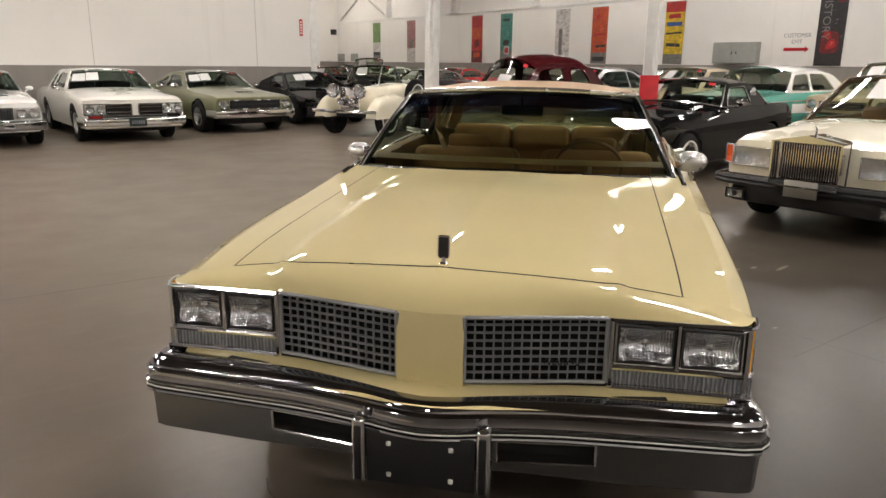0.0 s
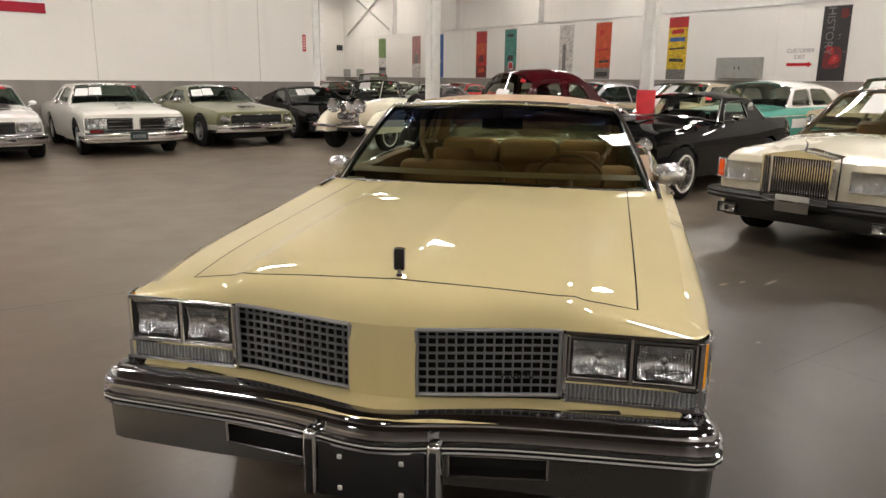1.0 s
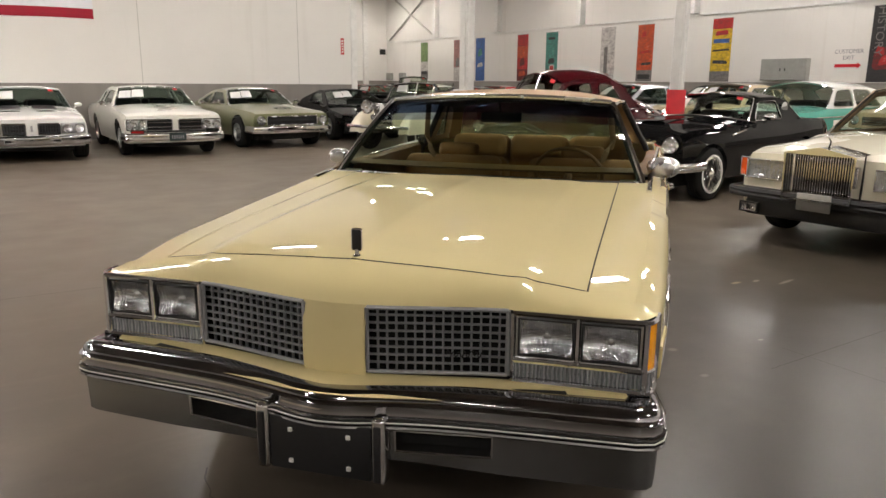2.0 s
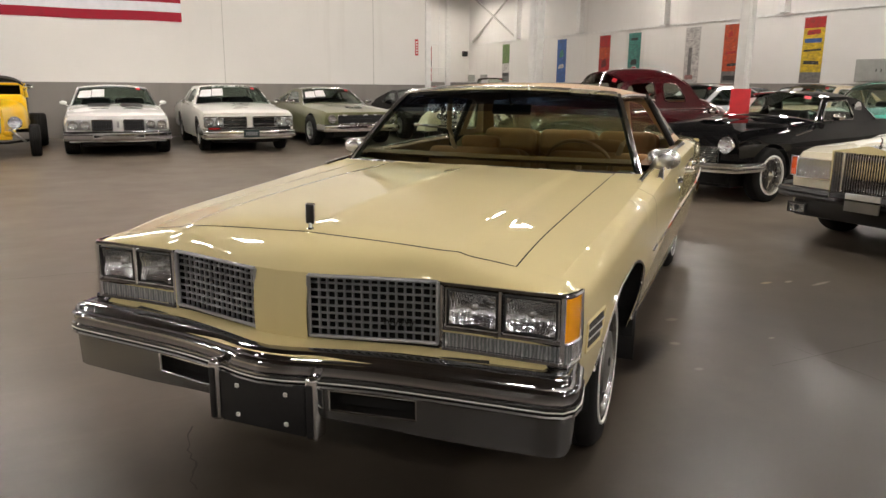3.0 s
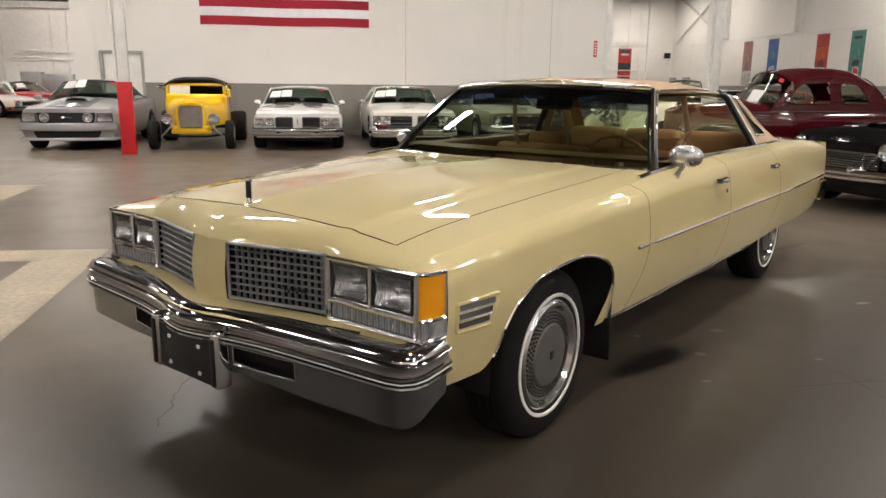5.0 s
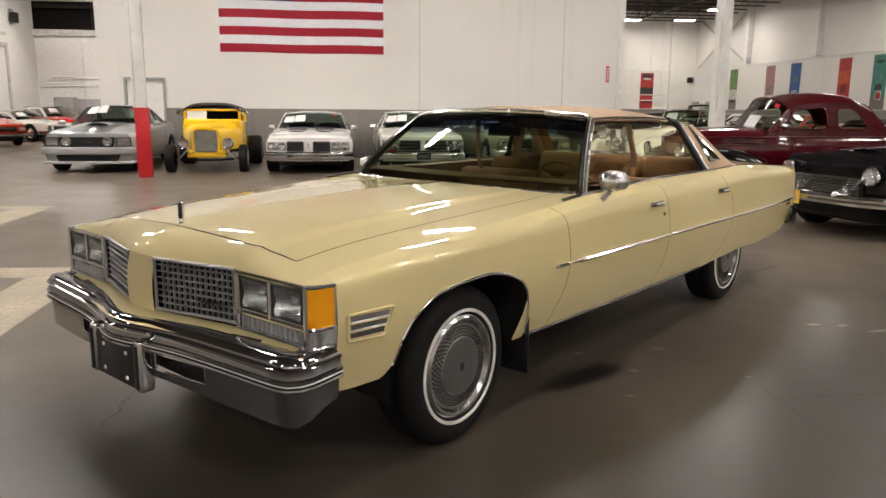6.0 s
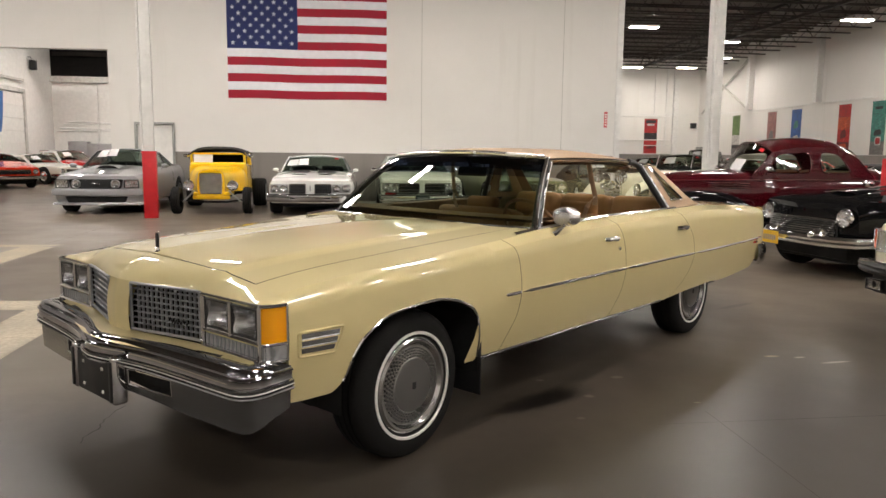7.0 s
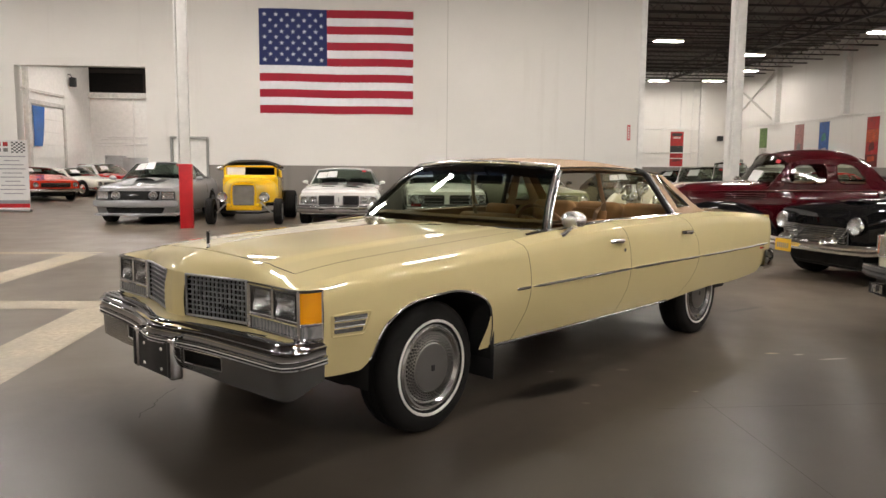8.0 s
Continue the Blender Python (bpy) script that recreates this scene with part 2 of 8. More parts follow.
def mesh_of(name, bm, mat, smooth=True):
    bmesh.ops.recalc_face_normals(bm, faces=bm.faces[:])
    me = bpy.data.meshes.new(name)
    bm.to_mesh(me)
    bm.free()
    for f in me.polygons:
        f.use_smooth = smooth
    if smooth:
        me.set_sharp_from_angle(angle=radians(38))
    for one in (mat if isinstance(mat, (list, tuple)) else [mat]):
        me.materials.append(one)
    return me


def part(name, bm, mat, parent, label="", smooth=True):
    """Links a bmesh as one mesh object under a thing or a part."""
    ob = new(name, mesh_of(name, bm, mat, smooth))
    ob.parent = parent
    if label:
        tagged(ob, label)
    return ob


def thing(name, m, label, category, group="", kind=""):
    ob = new(name)
    ob.matrix_basis = m
    return tagged(ob, label, category, group, kind)


def solid(name, bm, mat, label, category, group="", kind="", smooth=False, m=None):
    ob = new(name, mesh_of(name, bm, mat, smooth))
    if m is not None:
        ob.matrix_basis = m
    return tagged(ob, label, category, group, kind)


def grid(bm, fn, nu, nv, close_u=False):
    rows = [[bm.verts.new(fn(i / nu, j / nv)) for j in range(nv + 1)] for i in range(nu if close_u else nu + 1)]
    for i in range(nu):
        a, b = rows[i], rows[(i + 1) % len(rows)]
        for j in range(nv):
            bm.faces.new((a[j], b[j], b[j + 1], a[j + 1]))
    return rows


def both(bm, fn, nu, nv):
    grid(bm, fn, nu, nv)
    grid(bm, lambda u, v: (lambda q: (-q[0], q[1], q[2]))(fn(u, v)), nu, nv)


def box(bm, c, size, bevel=0.0, m=None, seg=2):
    if not bevel:
        h, c = Vector(size) / 2, Vector(c)
        q = [Vector((sx * h.x, sy * h.y, sz * h.z)) for sx in (-1, 1) for sy in (-1, 1) for sz in (-1, 1)]
        vs = [bm.verts.new(c + (m @ p if m is not None else p)) for p in q]
        for f in ((0, 1, 3, 2), (4, 6, 7, 5), (0, 4, 5, 1), (2, 3, 7, 6), (0, 2, 6, 4), (1, 5, 7, 3)):
            bm.faces.new([vs[i] for i in f])
        return vs
    g = bmesh.ops.create_cube(bm, size=1.0)
    vs = g["verts"]
    bmesh.ops.scale(bm, vec=size, verts=vs)
    if bevel:
        es = list({e for v in vs for e in v.link_edges})
        r = bmesh.ops.bevel(bm, geom=es, offset=bevel, segments=seg, affect="EDGES", profile=0.5, clamp_overlap=True)
        vs = list({v for f in r["faces"] for v in f.verts} | {v for v in vs if v.is_valid})
    if m is not None:
        bmesh.ops.transform(bm, matrix=m, verts=vs)
    bmesh.ops.translate(bm, vec=c, verts=vs)
    return vs


def tube(bm, pts, r, sides=8, closed=False, flat=1.0):
    """A round bar along points."""
    P = [Vector(p) for p in pts]
    n = len(P)
    rings = []
    for i, p in enumerate(P):
        a = P[(i - 1) % n] if (closed or i > 0) else p
        b = P[(i + 1) % n] if (closed or i < n - 1) else p
        d = (b - a).normalized()
        up = Vector((0, 0, 1)) if abs(d.z) < 0.9 else Vector((0, 1, 0))
        x = d.cross(up).normalized()
        y = x.cross(d)
        rr = r[i] if isinstance(r, (list, tuple)) else r
        rings.append([bm.verts.new(p + rr * (math.cos(2 * math.pi * k / sides) * x + flat * math.sin(2 * math.pi * k / sides) * y)) for k in range(sides)])
    for i in range(n if closed else n - 1):
        a, b = rings[i], rings[(i + 1) % n]
        for k in range(sides):
            bm.faces.new((a[k], a[(k + 1) % sides], b[(k + 1) % sides], b[k]))
    if not closed:
        bm.faces.new(rings[0])
        bm.faces.new(rings[-1])


def lathe(bm, prof, n=32, m=None):
    """Turns (radius, along) pairs round the x axis."""
    rows = []
    for r, a in prof:
        rows.append([bm.verts.new((a, r * math.cos(2 * math.pi * k / n), r * math.sin(2 * math.pi * k / n))) for k in range(n)] if r > 1e-5 else [bm.verts.new((a, 0, 0))])
    for a, b in zip(rows, rows[1:]):
        for k in range(n):
            q = (k + 1) % n
            vs = [a[k % len(a)], a[q % len(a)], b[q % len(b)], b[k % len(b)]]
            vs = list(dict.fromkeys(vs))
            if len(vs) > 2:
                bm.faces.new(vs)
    if m is not None:
        bmesh.ops.transform(bm, matrix=m, verts=[v for r in rows for v in r])


def flat_panel(bm, outline, holes, place):
    """Fills a 2D outline with holes and places each 2D point in space."""
    es = []
    for loop in [outline] + list(holes):
        vs = [bm.verts.new((a, b, 0)) for a, b in loop]
        es += [bm.edges.new((vs[i], vs[(i + 1) % len(vs)])) for i in range(len(vs))]
    bmesh.ops.triangle_fill(bm, use_beauty=True, use_dissolve=False, edges=es)
    for e in es:
        for v in e.verts:
            if not v.tag:
                v.tag = True
                v.co = Vector(place(v.co.x, v.co.y))
    for v in bm.verts:
        v.tag = False


def rounded(pts, r=0.04, seg=4):
    """A closed 2D outline with rounded corners."""
    out, n = [], len(pts)
    for i in range(n):
        p, a, b = Vector(pts[i]), Vector(pts[i - 1]), Vector(pts[(i + 1) % n])
        da, db = a - p, b - p
        k = min(r, 0.45 * da.length, 0.45 * db.length)
        s, e = p + da.normalized() * k, p + db.normalized() * k
        for j in range(seg + 1):
            t = j / seg
            q = s * (1 - t) ** 2 + p * 2 * t * (1 - t) + e * t * t
            out.append((q.x, q.y))
    return out


def thick(bm, d):
    bmesh.ops.recalc_face_normals(bm, faces=bm.faces[:])
    bmesh.ops.solidify(bm, geom=bm.faces[:], thickness=d)


# ---- the hall ----
def slab(name, lo, hi, mat, label, category, bevel=0.0):
    bm = bmesh.new()
    box(bm, [(a + b) / 2 for a, b in zip(lo, hi)], [b - a for a, b in zip(lo, hi)], bevel)
    return solid(name, bm, mat, label, category, kind="structure")


XE, YN, YF, YS, XW, ZT = 23.3, 17.5, 45.5, -13.0, -24.0, 8.1   # east wall, flag wall, far wall, south, west, deck
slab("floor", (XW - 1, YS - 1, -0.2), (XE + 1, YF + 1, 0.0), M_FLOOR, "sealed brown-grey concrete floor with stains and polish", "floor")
slab("wall_east", (XE, YS, 0), (XE + 0.3, YF + 0.3, ZT), M_WALL_E, "long white painted wall with a grey base band", "wall")
slab("wall_far", (7.0, YF, 0), (XE, YF + 0.3, ZT), M_WALL_E, "far white end wall with conduits", "wall")
# unseen wall, kept white to bounce light onto the sedan's near side
slab("wall_south", (XW, YS - 0.3, 0), (XE + 0.3, YS, ZT), M_WALL, "plain white wall with a grey base band closing the hall", "wall")
slab("wall_west", (XW - 0.3, YS - 0.3, 0), (XW, YF, ZT), M_WALL, "plain white wall closing the hall", "wall")
# the flag wall, with its wide opening and a door
for lo, hi in (((XW, YN, 0), (-10.2, YN + 0.3, ZT)), ((-10.2, YN, 4.1), (-6.6, YN + 0.3, ZT)),
               ((-6.6, YN, 0), (-5.9, YN + 0.3, ZT)), ((-5.9, YN, 2.1), (-4.95, YN + 0.3, ZT)), ((-4.95, YN, 0), (7.85, YN + 0.3, ZT))):
    slab("wall_north", lo, hi, M_WALL, "white painted panel wall with a dark grey base band", "wall")
slab("wall_divider", (7.5, YN + 0.3, 0), (7.85, YF, ZT), M_WALL, "white dividing wall", "wall")
slab("wall_back_room", (-22.0, 34.0, 0), (7.5, 34.3, 4.9), M_WHITE, "white low wall at the end of the back room", "wall")
slab("wall_back_room_side", (-15.0, YN + 0.3, 0), (-14.7, 34.0, 6.4), M_WHITE, "white side wall of the back room", "wall")
# added dark wall: the unlit open space is put into its colour
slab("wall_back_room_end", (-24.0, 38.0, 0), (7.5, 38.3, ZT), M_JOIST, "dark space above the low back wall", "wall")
slab("ceiling", (XW - 0.3, YS - 0.3, ZT), (XE + 0.3, YF + 0.3, ZT + 0.2), M_DECK, "dark corrugated roof deck", "ceiling")

M_SEAM = surface("seam_shadow_gap", (0.58, 0.56, 0.52), 0.6, vary=0.2)
# wall panel seams, corner post and ledge
for x in (2.0, 6.12):
    slab("trim", (x - 0.010, YN - 0.004, 1.36), (x + 0.010, YN - 0.001, ZT), M_SEAM, "thin seam strip between white wall panels", "trim")
slab("trim", (7.72, YN - 0.04, 0), (7.89, YN + 0.34, ZT), M_STEEL_W, "white corner post at the end of the wall", "trim")
slab("trim", (XE - 0.05, YS, 4.10), (XE - 0.001, YF, 4.19), M_STEEL_W, "white ledge along the long wall", "trim")
for y in (5.0, 11.7, 18.4, 25.1, 31.8, 38.5):
    slab("trim", (XE - 0.32, y - 0.16, 4.2), (XE - 0.001, y + 0.16, ZT), M_STEEL_W, "white steel wall column above the ledge", "trim")


def joists():
    """Open-web joists under the deck, and two deep girders: one set of bars."""
    bm = bmesh.new()
    for k in range(39):
        y = YS + 0.8 + k * 1.5
        box(bm, (0, y, 7.97), (47, 0.07, 0.07))
        box(bm, (0, y, 7.28), (47, 0.06, 0.06))
        x = -10.0
        while x < 23.0:
            d = 1 if int(round(x / 0.6)) % 2 else -1
            box(bm, (x + 0.3, y, 7.62), (0.022, 0.022, 0.86), m=pose(0, 0, 0, 0, 41 * d, 0))
            x += 0.6
    for x in (-4.0, 7.6, 18.5):
        box(bm, (x, 16, 7.25), (0.12, 58, 0.12))
        box(bm, (x, 16, 7.95), (0.12, 58, 0.12))
        for k in range(48):
            box(bm, (x, YS + 0.6 + k * 1.2, 7.6), (0.05, 0.05, 0.95), m=pose(0, 0, 0, 48 if k % 2 else -48, 0, 0))
    return solid("ceiling_joists", bm, M_JOIST, "dark open-web steel roof joists", "ceiling", kind="structure")


joists()


def high_bay(x, y, group, glowing, z=7.0):
    ob = thing("ceiling_light", pose(x, y, z), "white rectangular high-bay lamp hanging under the joists", "lamp", group)
    bm = bmesh.new()
    box(bm, (0, 0, 0.05), (1.26, 0.46, 0.09), 0.012)
    part("frame", bm, M_FIXTURE, ob)
    bm = bmesh.new()
    box(bm, (0, 0, -0.006), (1.2, 0.4, 0.014))
    part("diffuser", bm, glowing, ob, "glowing white diffuser")
    for s in (-0.5, 0.5):
        bm = bmesh.new()
        tube(bm, [(s, 0, 0.09), (s, 0, ZT - z)], 0.006, 5)
        part("hanger", bm, M_JOIST, ob)
    return ob


# singles after (3.0, -0.3) are unseen, added to brighten car, floor and walls
LAMPS_AND_FILL = [(-15.2 + 6 * i, y) for y in (-0.9, 5.8, 12.5) for i in range(6) if (i, y) not in ((5, 12.5), (2, -0.9), (3, -0.9))] + [(3.0, -0.3), (2.8, -7.6), (8.8, -6.0), (11.2, -8.4), (16.0, -8.4), (-3.2, -11.0), (-9.2, -7.6), (20.2, -0.9), (20.2, 5.8), (20.2, 12.5), (20.2, 18.8), (-6.2, 9.1)]
FAR_LAMPS = [(12.6, 28.3), (18.1, 31.7), (20.6, 37.3), (20.8, 42.2), (17.4, 42.6), (20.5, 25.3)]
# back room fill, hidden above the opening, added to brighten the room
LAMPS_AND_FILL += [(-11.0, 21.0), (-11.6, 25.5), (-11.0, 30.0), (-6.0, 28.0)]
for spots, glowing in ((LAMPS_AND_FILL, M_LAMP), (FAR_LAMPS, M_LAMP_FAR)):
    first = high_bay(*spots[0], "high-bay lamps", glowing)
    for x, y in spots[1:]:
        copy_thing(first, pose(x, y, 7.0))
high_bay(-12.3, 31.2, "high-bay lamps", M_LAMP_DIM, 5.86)      # the low lamp of the back room


def column(x, y, half, guard, turn=0):
    ob = thing("column", pose(x, y, 0, 0, 0, turn), "white steel roof column with a red guard at its foot" if guard else "white steel roof column", "column", "hall columns")
    bm = bmesh.new()
    box(bm, (0, 0, ZT / 2), (half * 2, half * 2, ZT), 0.02)
    part("shaft", bm, M_STEEL_W, ob)
    bm = bmesh.new()
    tube(bm, [(-half - 0.03, -0.05, 1.362), (-half - 0.03, -0.05, ZT)], 0.028, 8)
    part("conduit", bm, M_STEEL_W, ob, "white conduit pipe")
    if guard:
        bm = bmesh.new()
        g = half + 0.025
        for s in (-1, 1):
            box(bm, (s * g, 0, 0.68), (0.012, 2 * g + 0.012, 1.36), 0.003)
            box(bm, (0, s * g, 0.68), (2 * g - 0.012, 0.012, 1.36), 0.003)
        part("guard", bm, M_RED_STEEL, ob, "red sheet steel guard")
    bm = bmesh.new()
    box(bm, (0.02, -half - 0.012, 3.2), (0.1, 0.02, 0.16), 0.005)
    part("switch_box", bm, M_STEEL_W, ob)
    return ob


column(-3.97, 11.75, 0.10, True, 10)
column(7.24, 5.07, 0.10, True, 42)
column(8.0, 11.84, 0.125, False, 20)


# back room: roll-up door, blue sheet and pipes
rd = thing("roll_up_door", pose(-14.7, 29.2, 0, 0, 0, 90), "white sectional roll-up door in a grey frame", "door", kind="structure")
for k in range(7):
    bm = bmesh.new()
    box(bm, (0, -0.04, 0.27 + 0.545 * k), (3.05, 0.05, 0.535), 0.012)
    part("door_panel", bm, M_WHITE, rd, smooth=False)
bm = bmesh.new()
for s in (-1, 1):
    box(bm, (s * 1.62, -0.06, 2.0), (0.16, 0.14, 4.0), 0.01)
box(bm, (0, -0.06, 3.94), (3.4, 0.14, 0.18), 0.01)
part("door_frame", bm, M_SEAM, rd, "grey steel frame")
slab("trim", (-14.7, 18.0, 4.36), (-14.60, 30.9, 4.46), M_SEAM, "grey beam along the back room wall", "trim")
slab("trim", (-14.7, 27.30, 0), (-14.52, 27.46, 6.4), M_SEAM, "grey steel post on the back room wall", "trim")
bs = thing("blue_poster", pose(-14.59, 28.3, 2.1, 0, 0, 90), "blue printed sheet hung on the roll-up door", "poster")
bm = bmesh.new()
grid(bm, lambda u, v: (-0.52 + (1.04 - 0.30 * (1 - v) ** 3) * u, -0.012 - 0.020 * math.sin(4 * v + 3 * u), 1.68 * v), 8, 8)
thick(bm, 0.004)
part("sheet", bm, surface("blue_print", (0.04, 0.15, 0.46), 0.5, vary=0.4, scale=2.0), bs)
for k in range(4):
    z = (2.30, 2.44, 2.62, 2.74)[k]
    pp = thing("wall_pipe", pose(0, 33.957, z), "white pipe along the back room wall", "pipe", "back room pipes")
    bm = bmesh.new()
    tube(bm, [(-14.6 + 0.2 * k, 0, 0), (-13.4, 0, 0.01), (-12.6 + 0.25 * k, 0, -0.05 if k % 2 else 0.05), (-11.0, 0, 0.02), (-8.0, 0, 0.0)], 0.032, 8)
    part("pipe", bm, M_STEEL_W, pp)
for x, w, h in ((-13.4, 0.9, 0.9), (-12.3, 1.4, 0.8), (-10.6, 1.0, 0.7)):
    bx = thing("equipment_box", pose(x, 33.6, 0.9), "grey equipment cabinet in the back room", "cabinet", "back room cabinets")
    bm = bmesh.new()
    box(bm, (0, 0, h / 2 - 0.45), (w, 0.5, h + 0.9), 0.02)
    part("body", bm, M_SATIN, bx)
sp_ = thing("wall_speaker", pose(-14.7, 31.6, 4.95), "dark loudspeaker high on the back room wall", "speaker")
bm = bmesh.new()
box(bm, (0.22, 0, 0.20), (0.24, 0.28, 0.42), 0.02)
part("cabinet", bm, M_BLACK, sp_)
bm = bmesh.new()
tube(bm, [(0, 0, 0.55), (0.12, 0, 0.55), (0.2, 0, 0.38)], 0.02, 6)
part("bracket", bm, M_BLACK, sp_)


# conduits and pipes on the far wall
for x0, z0, x1, z1 in ((8.5, 2.5, 21.3, 2.5), (8.5, 4.1, 21.3, 4.1), (20.1, 4.16, 20.1, 7.1)):
    pp = thing("wall_pipe", pose(0, YF - 0.035, 0), "white painted pipe fixed along the end wall", "pipe", "end wall pipes")
    bm = bmesh.new()
    tube(bm, [(x0, 0, z0), ((x0 + x1) / 2, 0, (z0 + z1) / 2), (x1, 0, z1)], 0.034, 8)
    part("pipe", bm, M_STEEL_W, pp)
slab("trim", (21.4, YF - 0.2, 0), (21.75, YF - 0.001, ZT), M_STEEL_W, "white steel column at the end wall", "trim")
for x in (-12.6, -11.9, -11.0, -10.4):
    pp = thing("wall_pipe", pose(x, 33.955, 0), "white upright pipe on the back room wall", "pipe", "back room pipes")
    bm = bmesh.new()
    tube(bm, [(0, 0, 1.3), (0, 0, 3.0), (0.03, 0, 4.88)], 0.035, 8)
    part("pipe", bm, M_STEEL_W, pp)
slab("trim", (-14.7, 33.80, 4.62), (7.4, 33.998, 4.90), M_SEAM, "grey steel beam on top of the low back wall", "trim")
for x in (-13.2, -11.3, -9.4):
    slab("trim", (x - 0.07, 37.6, 0), (x + 0.07, 37.74, ZT), M_DECK, "brown steel post in the dark space", "trim")
slab("trim", (-16.0, 37.5, 6.3), (0.0, 37.59, 6.5), M_DECK, "brown steel beam in the dark space", "trim")


# ---- motor cars ----
def wheel(parent, x, y, r, width, kind="chrome", ww=0.0, hub_r=None, name="wheel", turn=0.0, ww_r=0.0):
    """Tyre, rim and cap; the outer face looks along the sign of x."""
    s = 1 if x > 0 else -1
    hub = new(name)
    hub.parent = parent
    hub.matrix_basis = pose(x, y, r * 0.985, 0, 0, (0 if s > 0 else 180) + turn)
    rr = hub_r or r * 0.58
    h = width / 2
    bm = bmesh.new()
    lathe(bm, [(rr * 0.9, -h * 0.9), (rr, -h), (r * 0.9, -h), (r * 0.975, -h * 0.82), (r, -h * 0.6), (r, -h * 0.42), (r * 0.98, -h * 0.4), (r * 0.98, -h * 0.32), (r, -h * 0.3), (r, -h * 0.05), (r * 0.98, -h * 0.03), (r * 0.98, h * 0.03), (r, h * 0.05), (r, h * 0.3), (r * 0.98, h * 0.32), (r * 0.98, h * 0.4), (r, h * 0.42), (r, h * 0.6), (r * 0.975, h * 0.82), (r * 0.9, h), (r * 0.78, h * 1.06), (rr, h * 0.98), (rr * 0.96, h * 0.7), (rr * 0.9, -h * 0.9)], 40)
    tyre = part("tyre", bm, M_RUBBER, hub)
    if ww:
        bm = bmesh.new()
        r0 = ww_r or r * 0.665
        lathe(bm, [(r0, h * 1.02), (r0 + 0.002, h * 1.085), (r0 + ww, h * 1.075), (r0 + ww, h * 1.0)], 40)
        part("whitewall", bm, M_WHITEWALL, hub, "narrow white sidewall band")
    bm = bmesh.new()
    if kind == "wire":
        lathe(bm, [(rr * 1.0, h * 0.6), (rr * 1.02, h * 1.0), (rr * 0.93, h * 1.02), (rr * 0.88, h * 0.5)], 32)
        lathe(bm, [(rr * 0.3, h * 0.4), (rr * 0.27, h * 0.95), (rr * 0.12, h * 1.15), (0, h * 1.2)], 16)
        for k in range(48):
            a, b = 2 * math.pi * k / 48, 2 * math.pi * (k + (2.2 if k % 2 else -2.2)) / 48
            tube(bm, [(h * (0.9 if k % 4 < 2 else 0.5), rr * 0.25 * math.cos(a), rr * 0.25 * math.sin(a)), (h * 0.75, rr * 0.9 * math.cos(b), rr * 0.9 * math.sin(b))], 0.0038, 4)
        part("rim", bm, M_CHROME, hub, "chrome wire wheel")
        bm = bmesh.new()
        lathe(bm, [(0, h * 0.2), (rr * 0.9, h * 0.2)], 24)
        part("drum", bm, M_BLACK, hub)
    elif kind == "spoke":
        lathe(bm, [(rr * 1.0, h * 0.5), (rr * 1.02, h * 1.0), (rr * 0.94, h * 1.0), (rr * 0.86, h * 0.4)], 32)
        lathe(bm, [(rr * 0.26, h * 0.3), (rr * 0.26, h * 0.78), (rr * 0.16, h * 0.88), (0, h * 0.9)], 20)
        for k in range(5):
            a = 2 * math.pi * k / 5 + 0.3
            box(bm, (h * 0.62, rr * 0.55 * math.cos(a), rr * 0.55 * math.sin(a)), (h * 0.35, rr * 0.72, rr * 0.26), 0.012, m=pose(0, 0, 0, math.degrees(a), 0, 0))
        part("rim", bm, M_SATIN, hub, "five-spoke silver wheel")
        bm = bmesh.new()
        lathe(bm, [(0, h * 0.1), (rr * 0.9, h * 0.1)], 24)
        part("drum", bm, M_BLACK, hub)
    elif kind == "cover":
        lathe(bm, [(rr * 0.98, h * 0.7), (rr * 1.03, h * 0.98), (rr * 0.97, h * 1.08), (rr * 0.92, h * 1.06), (rr * 0.86, h * 0.88), (rr * 0.82, h * 0.87), (rr * 0.585, h * 0.98), (rr * 0.57, h * 0.99)], 56)
        part("rim", bm, M_COVER, hub, "full wheel cover with bright edge")
        bm = bmesh.new()
        lathe(bm, [(rr * 0.57, h * 0.98), (rr * 0.56, h * 1.03), (rr * 0.53, h * 1.045), (rr * 0.3, h * 1.07), (0, h * 1.075)], 48)
        part("center_disc", bm, M_DISC, hub, "dull grey middle of the wheel cover")
    else:
        lathe(bm, [(rr * 0.98, h * 0.7), (rr * 1.03, h * 0.98), (rr * 0.95, h * 1.1), (rr * 0.84, h * 0.92), (rr * 0.62, h * 0.98), (rr * 0.5, h * 1.12), (rr * 0.25, h * 1.2), (rr * 0.2, h * 1.3), (0, h * 1.32)], 40)
        part("rim", bm, M_CHROME if kind == "chrome" else M_COVER, hub, "bright full wheel cover")
    return hub


